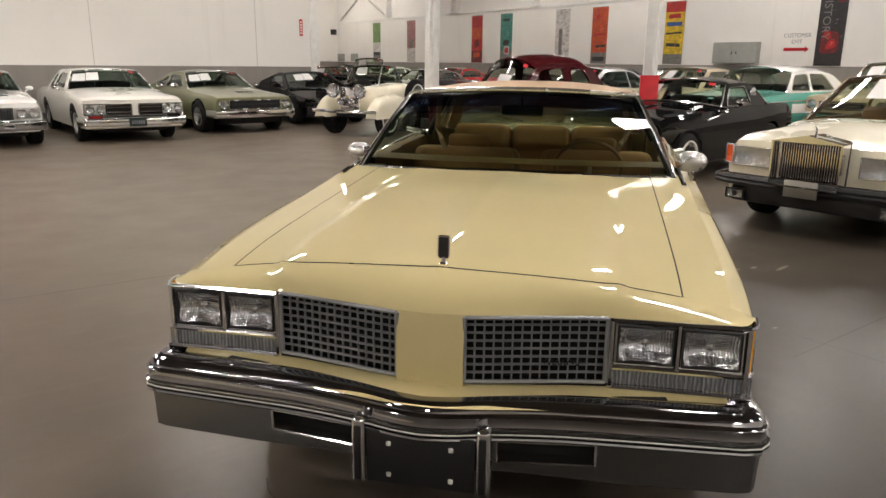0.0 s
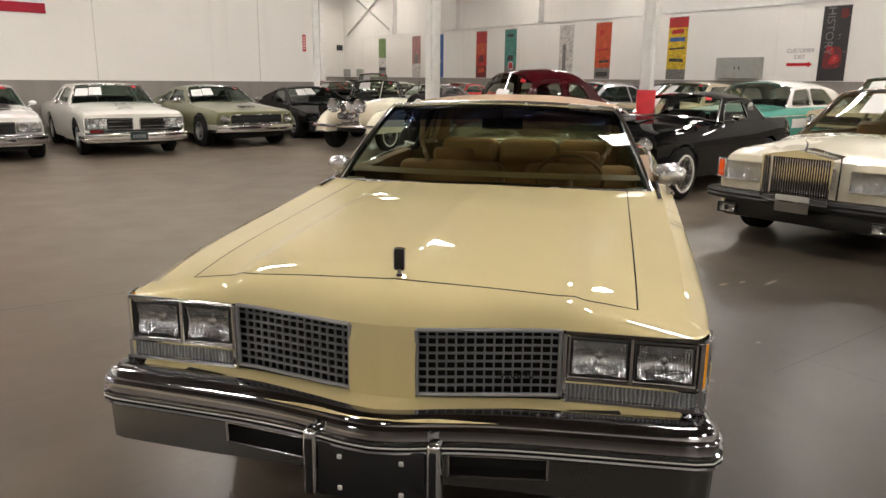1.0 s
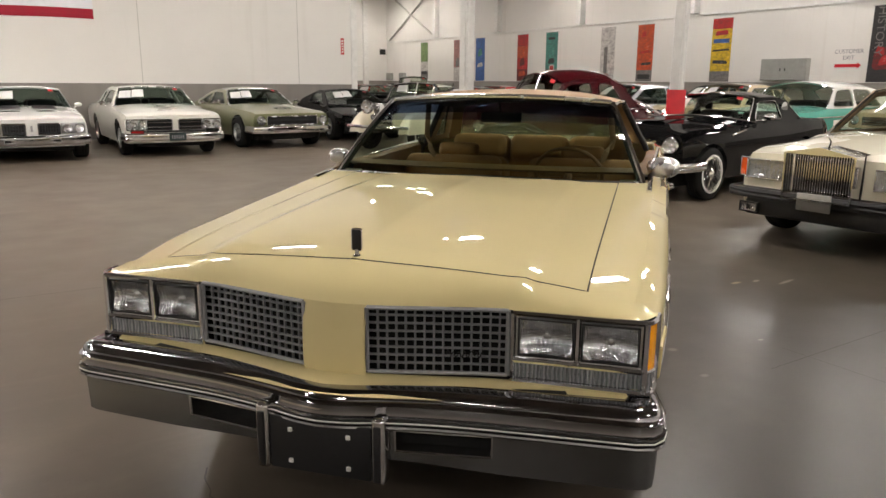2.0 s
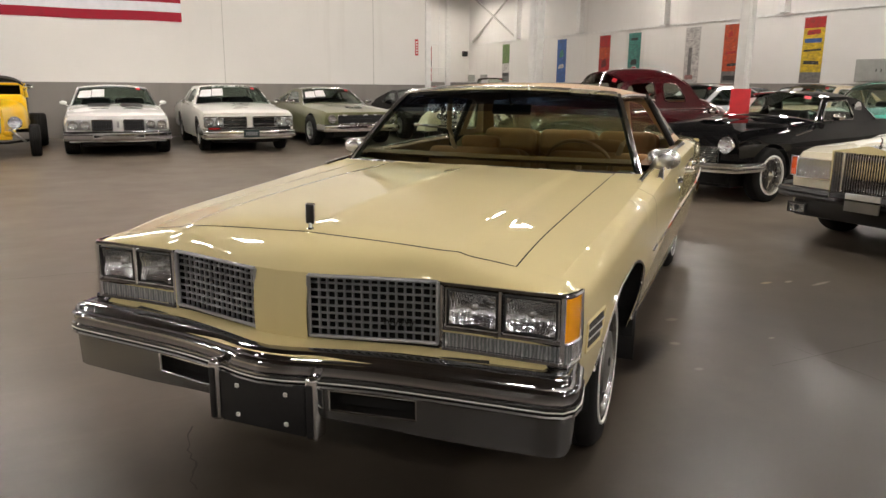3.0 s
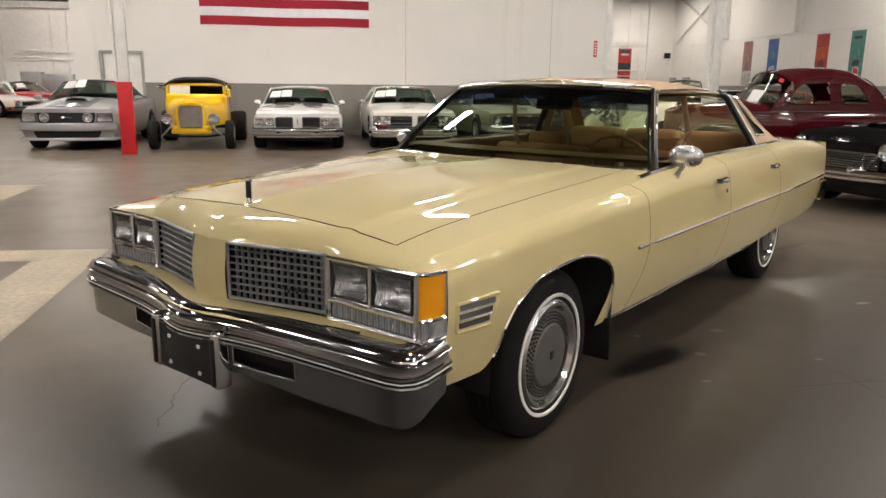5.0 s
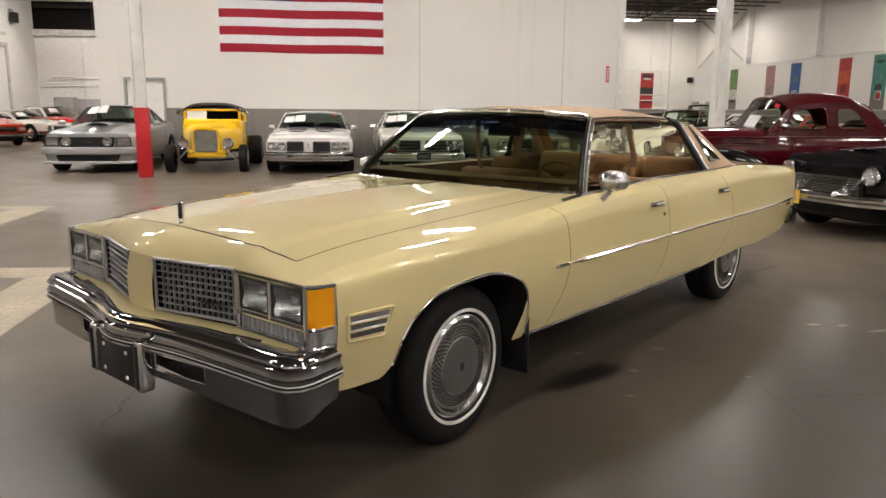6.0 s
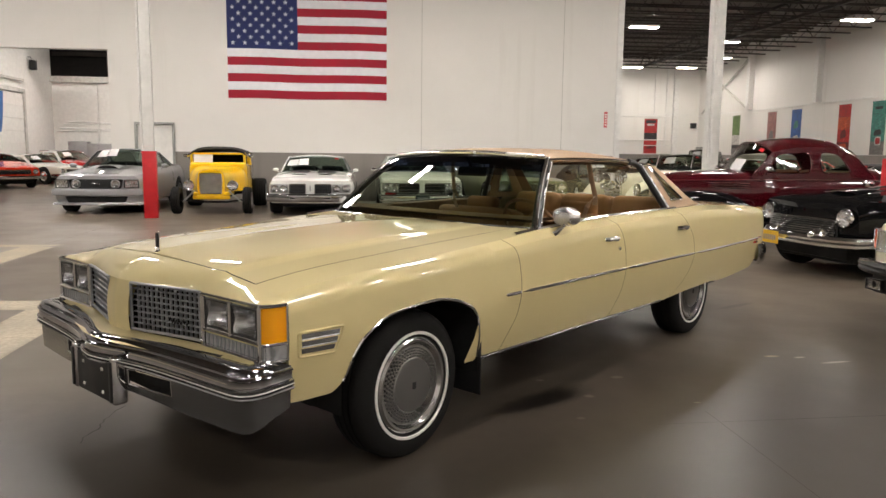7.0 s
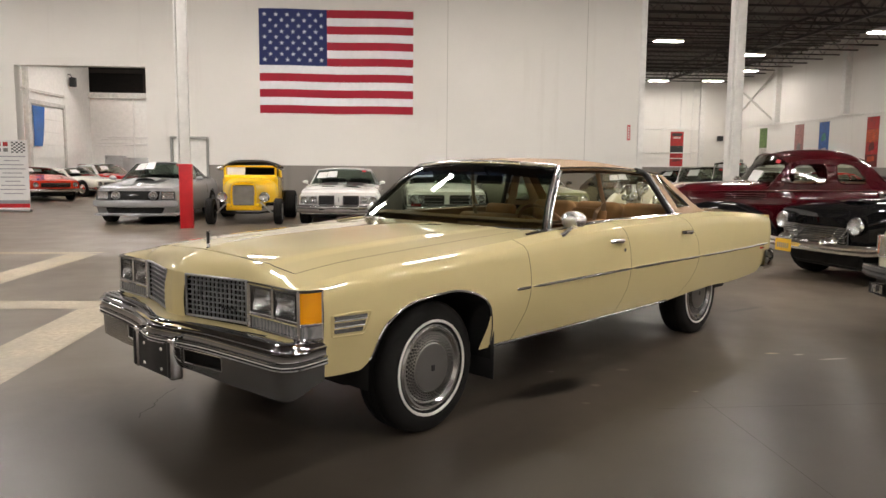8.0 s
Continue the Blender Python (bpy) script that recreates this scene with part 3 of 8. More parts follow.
def body_of(sp):
    """Fills in a car's lines from its few main sizes."""
    yF, yR = -sp["fo"], sp["wb"] + sp["ro"]
    sp["yF"], sp["yR"] = yF, yR
    sp["zs"] = table(sp["shoulder"])
    sp["zc"] = table(sp["crown"])
    W = sp["W"]
    sp["wt"] = table(sp.get("plan") or [(yF, W * 0.9), (yF + 0.5, W * 0.97), (0.6, W), (sp["wb"], W), (yR - 0.4, W * 0.96), (yR, W * 0.88)])
    prof = table(sp.get("prof") or [(0, 0.93), (0.3, 0.985), (0.6, 1.0), (0.85, 0.975), (1.0, 0.92)])
    sill = sp["sill"]

    def side(y, z):
        zs = sp["zs"](y)
        return sp["wt"](y) * prof((z - sill) / (zs - sill))
    sp["side"] = side
    bow = sp.get("bow", 0.10)
    sp["fy"] = lambda x: yF + bow * (x / W) ** 2
    sp["ry"] = lambda x: yR - bow * (x / W) ** 2
    return sp


def low_edge(sp, y):
    z = sp["sill"]
    for yc, ra in ((0.0, sp["arch"][0]), (sp["wb"], sp["arch"][1])):
        if abs(y - yc) < ra:
            z = max(z, sp["r"] * 0.95 + math.sqrt(max(0, ra * ra - (y - yc) ** 2)) * sp.get("arch_flat", 0.97))
    if y < -sp["arch"][0]:
        z = sp.get("chin", 0.42)
    if y > sp["wb"] + sp["arch"][1]:
        z = sp["sill"] + 0.08
    return z


def stations(sp):
    yF, yR = sp["fy"](sp["W"] * 0.9), sp["ry"](sp["W"] * 0.9)
    ys = {round(yF + (yR - yF) * k / 44, 4) for k in range(45)}
    for yc, ra in ((0.0, sp["arch"][0]), (sp["wb"], sp["arch"][1])):
        ys = {y for y in ys if abs(y - yc) > ra + 0.02}
        ys |= {round(yc - (ra - 0.0001) * math.cos(math.pi * k / 18), 4) for k in range(19)}
        ys |= {round(yc - ra - 0.004, 4), round(yc + ra + 0.004, 4)}
    return sorted(ys)


def car_body(sp, ob):
    ys = stations(sp)
    n, m = len(ys) - 1, 9
    cur = sp.get("curl", 0.055)

    def flank(u, v):
        y = ys[int(round(u * n))]
        zl, zs = low_edge(sp, y), sp["zs"](y)
        z = zl + (zs - zl) * v
        return (sp["side"](y, z), y, z)
    bm = bmesh.new()
    both(bm, flank, n, m)

    def lid(y0, y1, a, b):
        def f(u, v):
            s = 2 * v - 1
            s = math.copysign(abs(s) ** 0.8, s)
            yy0 = a(s * sp["W"]) if a else y0
            yy1 = b(s * sp["W"]) if b else y1
            y = yy0 + (yy1 - yy0) * u
            w, zs, zc = sp["side"](y, sp["zs"](y)), sp["zs"](y), sp["zc"](y)
            q = abs(s)
            return (w * s, y, zs + (zc - zs) * (1 - q ** 3.2) + cur * 0.0)
        return f
    gh = sp.get("gh")
    if gh:
        grid(bm, lid(0, gh["y1"] + 0.06, sp["fy"], None), 22, 20)
        grid(bm, lid(gh["y4"] - 0.06, 0, None, sp["ry"]), 16, 20)
    else:
        grid(bm, lid(0, 0, sp["fy"], sp["ry"]), 40, 20)
    for yfun in (sp["fy"], sp["ry"]):
        def face(u, v, yfun=yfun):
            s = 2 * v - 1
            s = math.copysign(abs(s) ** 0.8, s)
            y = yfun(s * sp["W"])
            ye = yfun(sp["W"] * 0.9)
            zs, zc = sp["zs"](y), sp["zc"](y)
            top = zs + (zc - zs) * (1 - abs(s) ** 3.2)
            zl = low_edge(sp, ye)
            z = zl + (top - zl) * u
            return (sp["side"](y, min(z, zs)) * s, y, z)
        grid(bm, face, 6, 20)
    bmesh.ops.remove_doubles(bm, verts=bm.verts[:], dist=0.002)
    part("body", bm, sp["paint"], ob, sp.get("body_label", ""))
    bm = bmesh.new()
    W = sp["W"]
    box(bm, (0, (sp["yF"] + sp["yR"]) / 2, 0.36), (2 * (W - 0.28), sp["yR"] - sp["yF"] - 0.3, 0.3), 0.03)
    for yc in (0, sp["wb"]):
        box(bm, (0, yc, sp["r"] + 0.12), (2 * (W - 0.05), 0.05, 0.05))
        box(bm, (0, yc, sp["r"] * 1.15), (2 * (W - 0.27), 2 * sp["r"] + 0.2, sp["r"] * 1.3), 0.02)
    part("underbody", bm, M_DARK, ob)


def car_cabin(sp, ob):
    gh = sp["gh"]
    zr = table(gh["roof"])
    y1, y4 = gh["y1"], gh["y4"]
    y2, y3 = gh["roof"][0][0], gh["roof"][-1][0]
    wr = gh["wr"]
    H = max(z for _, z in gh["roof"])
    zb1, zb4 = sp["zs"](y1), sp["zs"](y4)
    tuck = gh.get("tuck", 0.05)

    def place(y, z):
        zb = sp["zs"](y)
        k = max(0.0, (z - zb) / (H - zb))
        wb = sp["side"](y, zb) - tuck
        taper = 1.0 - 0.10 * smoothstep((y - y3 + 0.3) / max(0.1, (y4 - y3 + 0.3))) * k
        return (wb + (wr * taper - wb) * k ** 1.15, y, z)
    roof_pts = [(y2 + (y3 - y2) * k / 10, zr(y2 + (y3 - y2) * k / 10)) for k in range(11)]
    nb = 6
    base = [(y4 + (y1 - y4) * k / nb, sp["zs"](y4 + (y1 - y4) * k / nb) - 0.01) for k in range(nb + 1)]
    outline = roof_pts + base
    holes = [rounded(h, gh.get("round", 0.04)) for h in gh["windows"]]
    for s in (1, -1):
        bm = bmesh.new()
        flat_panel(bm, outline, holes, lambda a, b: (lambda q: (s * q[0], q[1], q[2]))(place(a, b)))
        thick(bm, 0.02)
        part("side_frame", bm, gh.get("roof_paint", sp["paint"]), ob)
        if gh.get("glazed", True):
            for h in holes:
                bm = bmesh.new()
                flat_panel(bm, h, [], lambda a, b: (lambda q: (s * (q[0] - 0.008), q[1], q[2]))(place(a, b)))
                part("side_window", bm, M_GLASS_D if gh.get("dark") else M_GLASS, ob)
        for h in holes:
            bm = bmesh.new()
            tube(bm, [(lambda q: (s * (q[0] + 0.004), q[1], q[2]))(place(a, b)) for a, b in h], 0.009, 5, closed=True)
            part("window_trim", bm, gh.get("trim", M_CHROME), ob)
    crown = gh.get("crown", 0.05)

    def top(u, v):
        y = y2 + (y3 - y2) * u
        s = 2 * v - 1
        e = place(y, zr(y))
        return (e[0] * s * 1.004, y - (0.06 * (1 - s * s) if u == 0 else 0), e[2] + crown * (1 - abs(s) ** 2.4) + 0.002)
    bm = bmesh.new()
    grid(bm, top, 18, 16)
    thick(bm, 0.025)
    part("roof", bm, gh.get("roof_paint", sp["paint"]), ob, gh.get("roof_label", ""))

    def screen(ya, za, yb, zb, fwd, a=0.0, b=1.0):
        ea, eb = place(ya, za), place(yb, zb)

        def f(u, v):
            s = 2 * v - 1
            u = a + (b - a) * u
            w = ea[0] + (eb[0] - ea[0]) * u
            return (w * s * 0.985, ya + (yb - ya) * u + fwd * (1 - s * s), za + (zb - za) * u + crown * u * (1 - s * s))
        return f
    ws = screen(y1, zb1 + 0.01, y2, zr(y2), -0.10)
    rs = screen(y4, zb4 + 0.01, y3, zr(y3), 0.06)
    for nm, f in (("windshield", ws), ("rear_window", rs)):
        bm = bmesh.new()
        grid(bm, f, 6, 14)
        part(nm, bm, M_GLASS_D if gh.get("dark") else M_GLASS, ob)
        bm = bmesh.new()
        edge = [f(0, k / 14) for k in range(15)] + [f(k / 6, 1) for k in range(1, 7)] + [f(1, 1 - k / 14) for k in range(1, 15)] + [f(1 - k / 6, 0) for k in range(1, 6)]
        tube(bm, edge, 0.014, 6, closed=True)
        part("window_trim", bm, gh.get("trim", M_CHROME), ob)
    if gh.get("sheet", True):      # price sheets behind the glass
        a, b = gh.get("sheet_at", (0.46, 0.14))
        n = gh.get("sheet_n", 1)
        for k in range(n):
            w = 0.24 if n == 1 else 0.165
            bm = bmesh.new()
            grid(bm, lambda u, v: (lambda q: (q[0], q[1] - 0.012, q[2] + 0.012))(ws(a + 0.03 * k + 0.40 * u, b + (w + 0.008) * k + w * v)), 3, 3)
            part("price_sheet", bm, M_PAPER, ob, "white printed sheet on the windshield")
        bm = bmesh.new()
        grid(bm, lambda u, v: (lambda q: (q[0], q[1] - 0.012, q[2] + 0.012))(ws(0.84 + 0.1 * u, 0.83 + 0.07 * v)), 2, 2)
        part("price_tag", bm, M_RED_STEEL, ob, "small red tag on the windshield")
    # inside: floor tub, seats, dashboard, wheel
    W = sp["side"](y1, zb1) - 0.10
    seat = gh.get("seat", M_BLACK)
    bm = bmesh.new()
    box(bm, (0, (y1 + y4) / 2, 0.42), (2 * W, y4 - y1, 0.06), 0.01)
    box(bm, (0, y1 + 0.22, zb1 - 0.10), (2 * W, 0.34, 0.18), 0.05)
    part("dashboard", bm, M_BLACK, ob)
    for yy, xs in ((y1 + 1.15, (-0.36, 0.36)), (min(y4 - 0.35, y1 + 2.0), (-0.33, 0.33))):
        if yy > y4 - 0.3:
            continue
        for xx in xs:
            bm = bmesh.new()
            box(bm, (xx, yy, zb1 - 0.12), (0.56, 0.16, 0.52), 0.06, m=pose(0, 0, 0, 12, 0, 0))
            box(bm, (xx, yy - 0.28, zb1 - 0.38), (0.56, 0.52, 0.16), 0.05)
            part("seat", bm, seat, ob)
    bm = bmesh.new()
    c = Vector((0.36, y1 + 0.52, zb1 + 0.0))
    tube(bm, [c + Vector((0.18 * math.cos(2 * math.pi * k / 24), -0.09 * math.sin(2 * math.pi * k / 24), 0.155 * math.sin(2 * math.pi * k / 24))) for k in range(24)], 0.011, 6, closed=True)
    box(bm, c, (0.3, 0.02, 0.03), 0.006)
    part("steering_wheel", bm, M_BLACK, ob)


def lamp_round(ob, x, y, z, r, name="headlight", bezel=None):
    """A sealed-beam lamp: bezel, silvered bowl and a domed glass."""
    h = new(name)
    h.parent = ob
    h.matrix_basis = pose(x, y, z, 0, 0, -90)
    bm = bmesh.new()
    lathe(bm, [(r * 1.16, -0.04), (r * 1.18, 0.0), (r * 1.08, 0.018), (r * 0.98, 0.008)], 28)
    part("bezel", bm, bezel or M_CHROME, h)
    bm = bmesh.new()
    lathe(bm, [(r, 0.004), (r * 0.82, -0.007), (r * 0.5, -0.014), (r * 0.2, -0.017), (r * 0.17, -0.006), (0, -0.003)], 28)
    part("reflector", bm, M_BOWL, h)
    bm = bmesh.new()
    lathe(bm, [(r, 0.004), (r * 0.8, 0.014), (r * 0.4, 0.022), (0, 0.025)], 28)
    part("lens", bm, M_GLASS_L, h)
    return h


def lamp_rect(ob, x, y, z, w, h, mat=None, name="headlight", yaw=0.0, bezel=None):
    """A square lamp; with no material of its own it has a bowl behind fluted glass."""
    e = new(name)
    e.parent = ob
    e.matrix_basis = pose(x, y, z, 0, 0, yaw)
    bm = bmesh.new()
    for s in (-1, 1):
        box(bm, (0, 0, s * (h / 2 + 0.006)), (w + 0.024, 0.03, 0.012), 0.003)
        box(bm, (s * (w / 2 + 0.006), 0, 0), (0.012, 0.03, h), 0.003)
    part("bezel", bm, bezel or M_CHROME, e)
    bm = bmesh.new()
    if mat:
        box(bm, (0, 0.004, 0), (w, 0.02, h), 0.006)
        part("lens", bm, mat, e)
        return e
    grid(bm, lambda u, v: (lambda a, b: (w / 2 * a, -0.006 - 0.0015 * math.cos(9 * math.pi * a) + 0.011 * (1 - min(1.0, (a * a + b * b) * 0.6)), h / 2 * b))(2 * u - 1, 2 * v - 1), 36, 8)
    part("reflector", bm, M_BOWL, e)
    bm = bmesh.new()
    grid(bm, lambda u, v: (w * (u - 0.5), -0.012 - 0.004 * math.sin(math.pi * u), h * (v - 0.5)), 8, 2)
    part("lens", bm, M_GLASS_L, e)
    return e


def grille_bars(sp, ob, x0, x1, z0, z1, nh, nv, mat, back=None, depth=0.03, rim=True, lean=0.0):
    """Bars in front of a dark recess, following the bow of the nose."""
    g = new("grille")
    g.parent = ob
    fy = sp["fy"]
    bm = bmesh.new()
    grid(bm, lambda u, v: (x0 + (x1 - x0) * v, fy(x0 + (x1 - x0) * v) - 0.006 + lean * u, z0 + (z1 - z0) * u), 2, 8)
    thick(bm, 0.006)
    part("backing", bm, back or M_BLACK, g)
    for k in range(nh):
        z = z0 + (z1 - z0) * (k + 0.5) / nh
        bm = bmesh.new()
        tube(bm, [(x0 + (x1 - x0) * j / 8, fy(x0 + (x1 - x0) * j / 8) - depth * 0.7 + lean * (k + 0.5) / nh, z) for j in range(9)], min(0.012, (z1 - z0) / nh * 0.28), 6)
        part("bar", bm, mat, g)
    for k in range(nv):
        x = x0 + (x1 - x0) * (k + 0.5) / nv
        bm = bmesh.new()
        tube(bm, [(x, fy(x) - depth * 0.6, z0), (x, fy(x) - depth * 0.6 + lean, z1)], min(0.010, (x1 - x0) / nv * 0.25), 6)
        part("bar", bm, mat, g)
    if rim:
        bm = bmesh.new()
        pts = [(x0 + (x1 - x0) * j / 8, z0) for j in range(9)] + [(x0 + (x1 - x0) * j / 8, z1) for j in range(8, -1, -1)]
        tube(bm, [(x, fy(x) - depth * 0.5 + (lean if z == z1 else 0), z) for x, z in pts], 0.012, 6, closed=True)
        part("frame", bm, mat, g)
    return g


def bumper(sp, ob, z0, z1, out=0.09, mat=None, rear=False, wrap=0.35, half=None, name="bumper"):
    W = (half or sp["W"] * 0.97)
    yf = sp["ry"] if rear else sp["fy"]
    d = -1 if not rear else 1
    plan = [(-W, yf(W) + d * -wrap)] + [(-W + 2 * W * k / 16, yf(-W + 2 * W * k / 16) + d * out * (1 - abs(k / 8 - 1) ** 8 * 0.7)) for k in range(17)] + [(W, yf(W) + d * -wrap)]
    h = (z1 - z0) / 2
    prof = [(0.0, -h), (out * 0.35, -h * 0.9), (out * 0.5, -h * 0.35), (out * 0.42, 0.0), (out * 0.5, h * 0.4), (out * 0.35, h * 0.95), (0.0, h)]
    bm = bmesh.new()

    def f(u, v):
        i = int(round(u * 18))
        x, y = plan[i]
        o, z = prof[int(round(v * 6))]
        sx = 1 if x > 0 else -1
        return (x + (sx * o if i in (0, 18) else sx * o * 0.5 if i in (1, 17) else 0), y + (d * o if 0 < i < 18 else 0), (z0 + z1) / 2 + z)
    grid(bm, f, 18, 6)
    return part(name, bm, mat or M_CHROME, ob)


def plate_on(ob, y, z, mat, w=0.31, h=0.155, x=0.0):
    p = new("number_plate")
    p.parent = ob
    bm = bmesh.new()
    box(bm, (x, y, z), (w, 0.012, h), 0.004)
    part("plate", bm, mat, p, smooth=False)
    bm = bmesh.new()
    for k in range(6):
        box(bm, (x - w * 0.32 + k * w * 0.128, y - 0.008, z - 0.005), (w * 0.07, 0.004, h * 0.42))
    part("marking", bm, M_INK, p, "plain dark bars in place of the number")
    return p


def mirror_pod(ob, x, y, z, mat, size=1.0):
    s = 1 if x > 0 else -1
    e = new("door_mirror")
    e.parent = ob
    e.matrix_basis = pose(x, y, z)
    bm = bmesh.new()
    grid(bm, lambda u, v: (s * (0.06 * size) + 0.085 * size * math.cos(2 * math.pi * u) * math.sin(math.pi * v) ** 0.7,
                           -0.045 * size * math.cos(math.pi * v), 0.05 * size * math.sin(2 * math.pi * u) * math.sin(math.pi * v) ** 0.7), 20, 8)
    part("housing", bm, mat, e)
    bm = bmesh.new()
    tube(bm, [(s * 0.03, 0, -0.03 * size), (-s * 0.03, 0.01, -0.075 * size)], 0.012, 6)
    part("stem", bm, mat, e)
    return e


def car(sp, m, label, category="car", group="parked show cars", name="car"):
    body_of(sp)
    ob = thing(name, m, label, category, group)
    car_body(sp, ob)
    if sp.get("gh"):
        car_cabin(sp, ob)
    tx = sp["W"] - sp.get("inset", 0.13)
    for y in (0.0, sp["wb"]):
        for s in (-1, 1):
            wheel(ob, s * tx, y, sp["r"], sp.get("tw", 0.2), sp.get("wheels", "chrome"), sp.get("ww", 0.0), sp.get("hub"))
    return ob


def low_car(paint, W=0.93, H=1.36, wb=2.85, fo=0.9, ro=1.3, r=0.33, belt=0.92, hood=0.93, nose=0.78, deck=0.92, cab=(0.75, 1.35, 2.5, 3.15), **kw):
    """A car of the common three-box kind from its main sizes. cab: windshield foot, roof front, roof rear, rear window foot."""
    y1, y2, y3, y4 = cab
    yR = wb + ro
    sp = dict(paint=paint, W=W, wb=wb, fo=fo, ro=ro, r=r, sill=0.24, arch=(r + 0.07, r + 0.06),
              shoulder=[(-fo, nose), (-fo + 0.3, nose + 0.05), (0.3, belt - 0.06), (y1, belt - 0.01), (y4, belt), (yR - 0.3, deck - 0.03), (yR, deck - 0.08)],
              crown=[(-fo, nose + 0.02), (-fo + 0.3, nose + 0.08), (y1, hood + 0.04), (y4, deck + 0.03), (yR, deck - 0.02)],
              gh=dict(y1=y1, y4=y4, wr=W * 0.66, roof=[(y2, H - 0.06), (y2 + 0.22 * (y3 - y2), H - 0.035), ((y2 + y3) / 2, H - 0.03), (y3, H - 0.08)],
                      windows=[[(y1 + 0.22, belt + 0.02), (y2 + 0.1, H - 0.11), ((y2 + y3) / 2 + 0.25, H - 0.09), ((y2 + y3) / 2 + 0.3, belt + 0.02)],
                               [((y2 + y3) / 2 + 0.36, belt + 0.02), ((y2 + y3) / 2 + 0.31, H - 0.09), (y3 - 0.02, H - 0.13), (y4 - 0.35, belt + 0.02)]]))
    gh = kw.pop("gh", {})
    sp.update(kw)
    sp["gh"].update(gh)
    return sp


# ---- the cream sedan ----
H_W = table([(-0.70, 0.918), (-0.4, 0.938), (0.2, 0.955), (1.2, 0.965), (2.9, 0.965), (3.6, 0.952), (4.45, 0.908), (4.6, 0.880)])
H_ZS = table([(-0.72, 0.822), (-0.4, 0.862), (0.0, 0.888), (0.6, 0.926), (1.05, 0.957), (1.8, 0.985), (2.6, 0.992), (3.1, 0.995), (3.6, 0.975), (4.2, 0.94), (4.5, 0.915)])
H_ZC = table([(-0.74, 0.888), (-0.6, 0.912), (0.0, 0.946), (0.6, 0.960), (1.05, 0.962), (3.3, 1.005), (4.0, 0.985), (4.5, 0.935)])
H_LOW = table([(-0.75, 0.430), (-0.56, 0.412), (-0.46, 0.412), (-0.425, 0.430), (-0.405, 0.453), (-0.37, 0.545), (-0.32, 0.62), (-0.16, 0.696), (0.1, 0.718), (0.2, 0.704), (0.32, 0.660), (0.38, 0.610), (0.427, 0.482), (0.440, 0.370),
               (0.46, 0.363), (2.38, 0.361), (2.55, 0.370), (2.95, 0.390), (3.30, 0.397), (3.55, 0.384), (3.95, 0.393), (4.30, 0.412), (4.46, 0.52), (4.56, 0.60)])
H_PROF = table([(0.34, 0.930), (0.46, 0.968), (0.60, 0.995), (0.66, 1.0), (0.74, 0.998), (0.86, 0.99), (1.0, 0.975)])
H_FACE = table([(0.0, -0.874), (0.09, -0.864), (0.30, -0.816), (0.50, -0.774), (0.60, -0.768), (0.88, -0.764), (0.93, -0.760)])
H_HOODF = table([(0.0, -0.715), (0.30, -0.703), (0.47, -0.692), (0.57, -0.668), (0.72, -0.664), (0.95, -0.664)])
DOOR_A = table([(0.35, 0.605), (0.45, 0.655), (0.56, 0.712), (0.69, 0.731), (0.84, 0.712), (0.93, 0.670), (1.0, 0.610)])
DOOR_B = table([(0.36, 1.700), (0.45, 1.762), (0.56, 1.812), (0.69, 1.828), (0.84, 1.806), (0.93, 1.756), (1.0, 1.690)])
DOOR_C = table([(0.36, 2.56), (0.47, 2.74), (0.56, 2.82), (0.67, 2.858), (0.77, 2.843), (0.91, 2.72), (1.0, 2.60)])
FRONT_EDGE = table([(0.40, -0.66), (0.60, -0.672), (0.83, -0.672)])
REAR_EDGE = table([(0.40, 4.30), (0.60, 4.52), (0.75, 4.55), (0.92, 4.50)])
FILLET = 0.072


def h_side(y, z):
    d = H_ZS(y) - z
    x = H_W(y) * H_PROF(z)
    if d < FILLET:
        k = min(1.0, (FILLET - d) / FILLET)
        x -= FILLET * (1 - math.sqrt(max(0.0, 1 - k * k)))
    return x


def h_top(x, y):
    xs = h_side(y, H_ZS(y))
    q = min(1.0, abs(x) / xs)
    ridge = 0.0
    if y < 1.2:      # raised middle of the hood with a soft crease down its centre
        ridge = 0.011 * smoothstep((0.565 - 0.02 * (y + 0.7) - abs(x)) / 0.045) + 0.009 * math.exp(-abs(x) / 0.11) * smoothstep((y + 0.95) / 0.3)
        ridge *= 1 - 0.6 * smoothstep((y - 0.3) / 0.6)
    return H_ZS(y) + (H_ZC(y) - H_ZS(y)) * (1 - q ** 2.2) + ridge


def h_panel(bm, left, right, n, m=16, s=1, inset=0.0, gap=0.0022):
    def f(u, v):
        y = left(0.65) + (right(0.65) - left(0.65)) * u
        for _ in range(5):
            z = H_LOW(y) + (H_ZS(y) - H_LOW(y)) * v
            a, b = left(z) + gap, right(z) - gap
            y = a + (b - a) * u
        return (s * (h_side(y, z) - inset), y, z)
    grid(bm, f, n, m)


def arc_pts(n=40):
    return [(lambda y: (y, H_LOW(y)))(-0.405 + 0.842 * (0.5 - 0.5 * math.cos(math.pi * k / n))) for k in range(n + 1)]


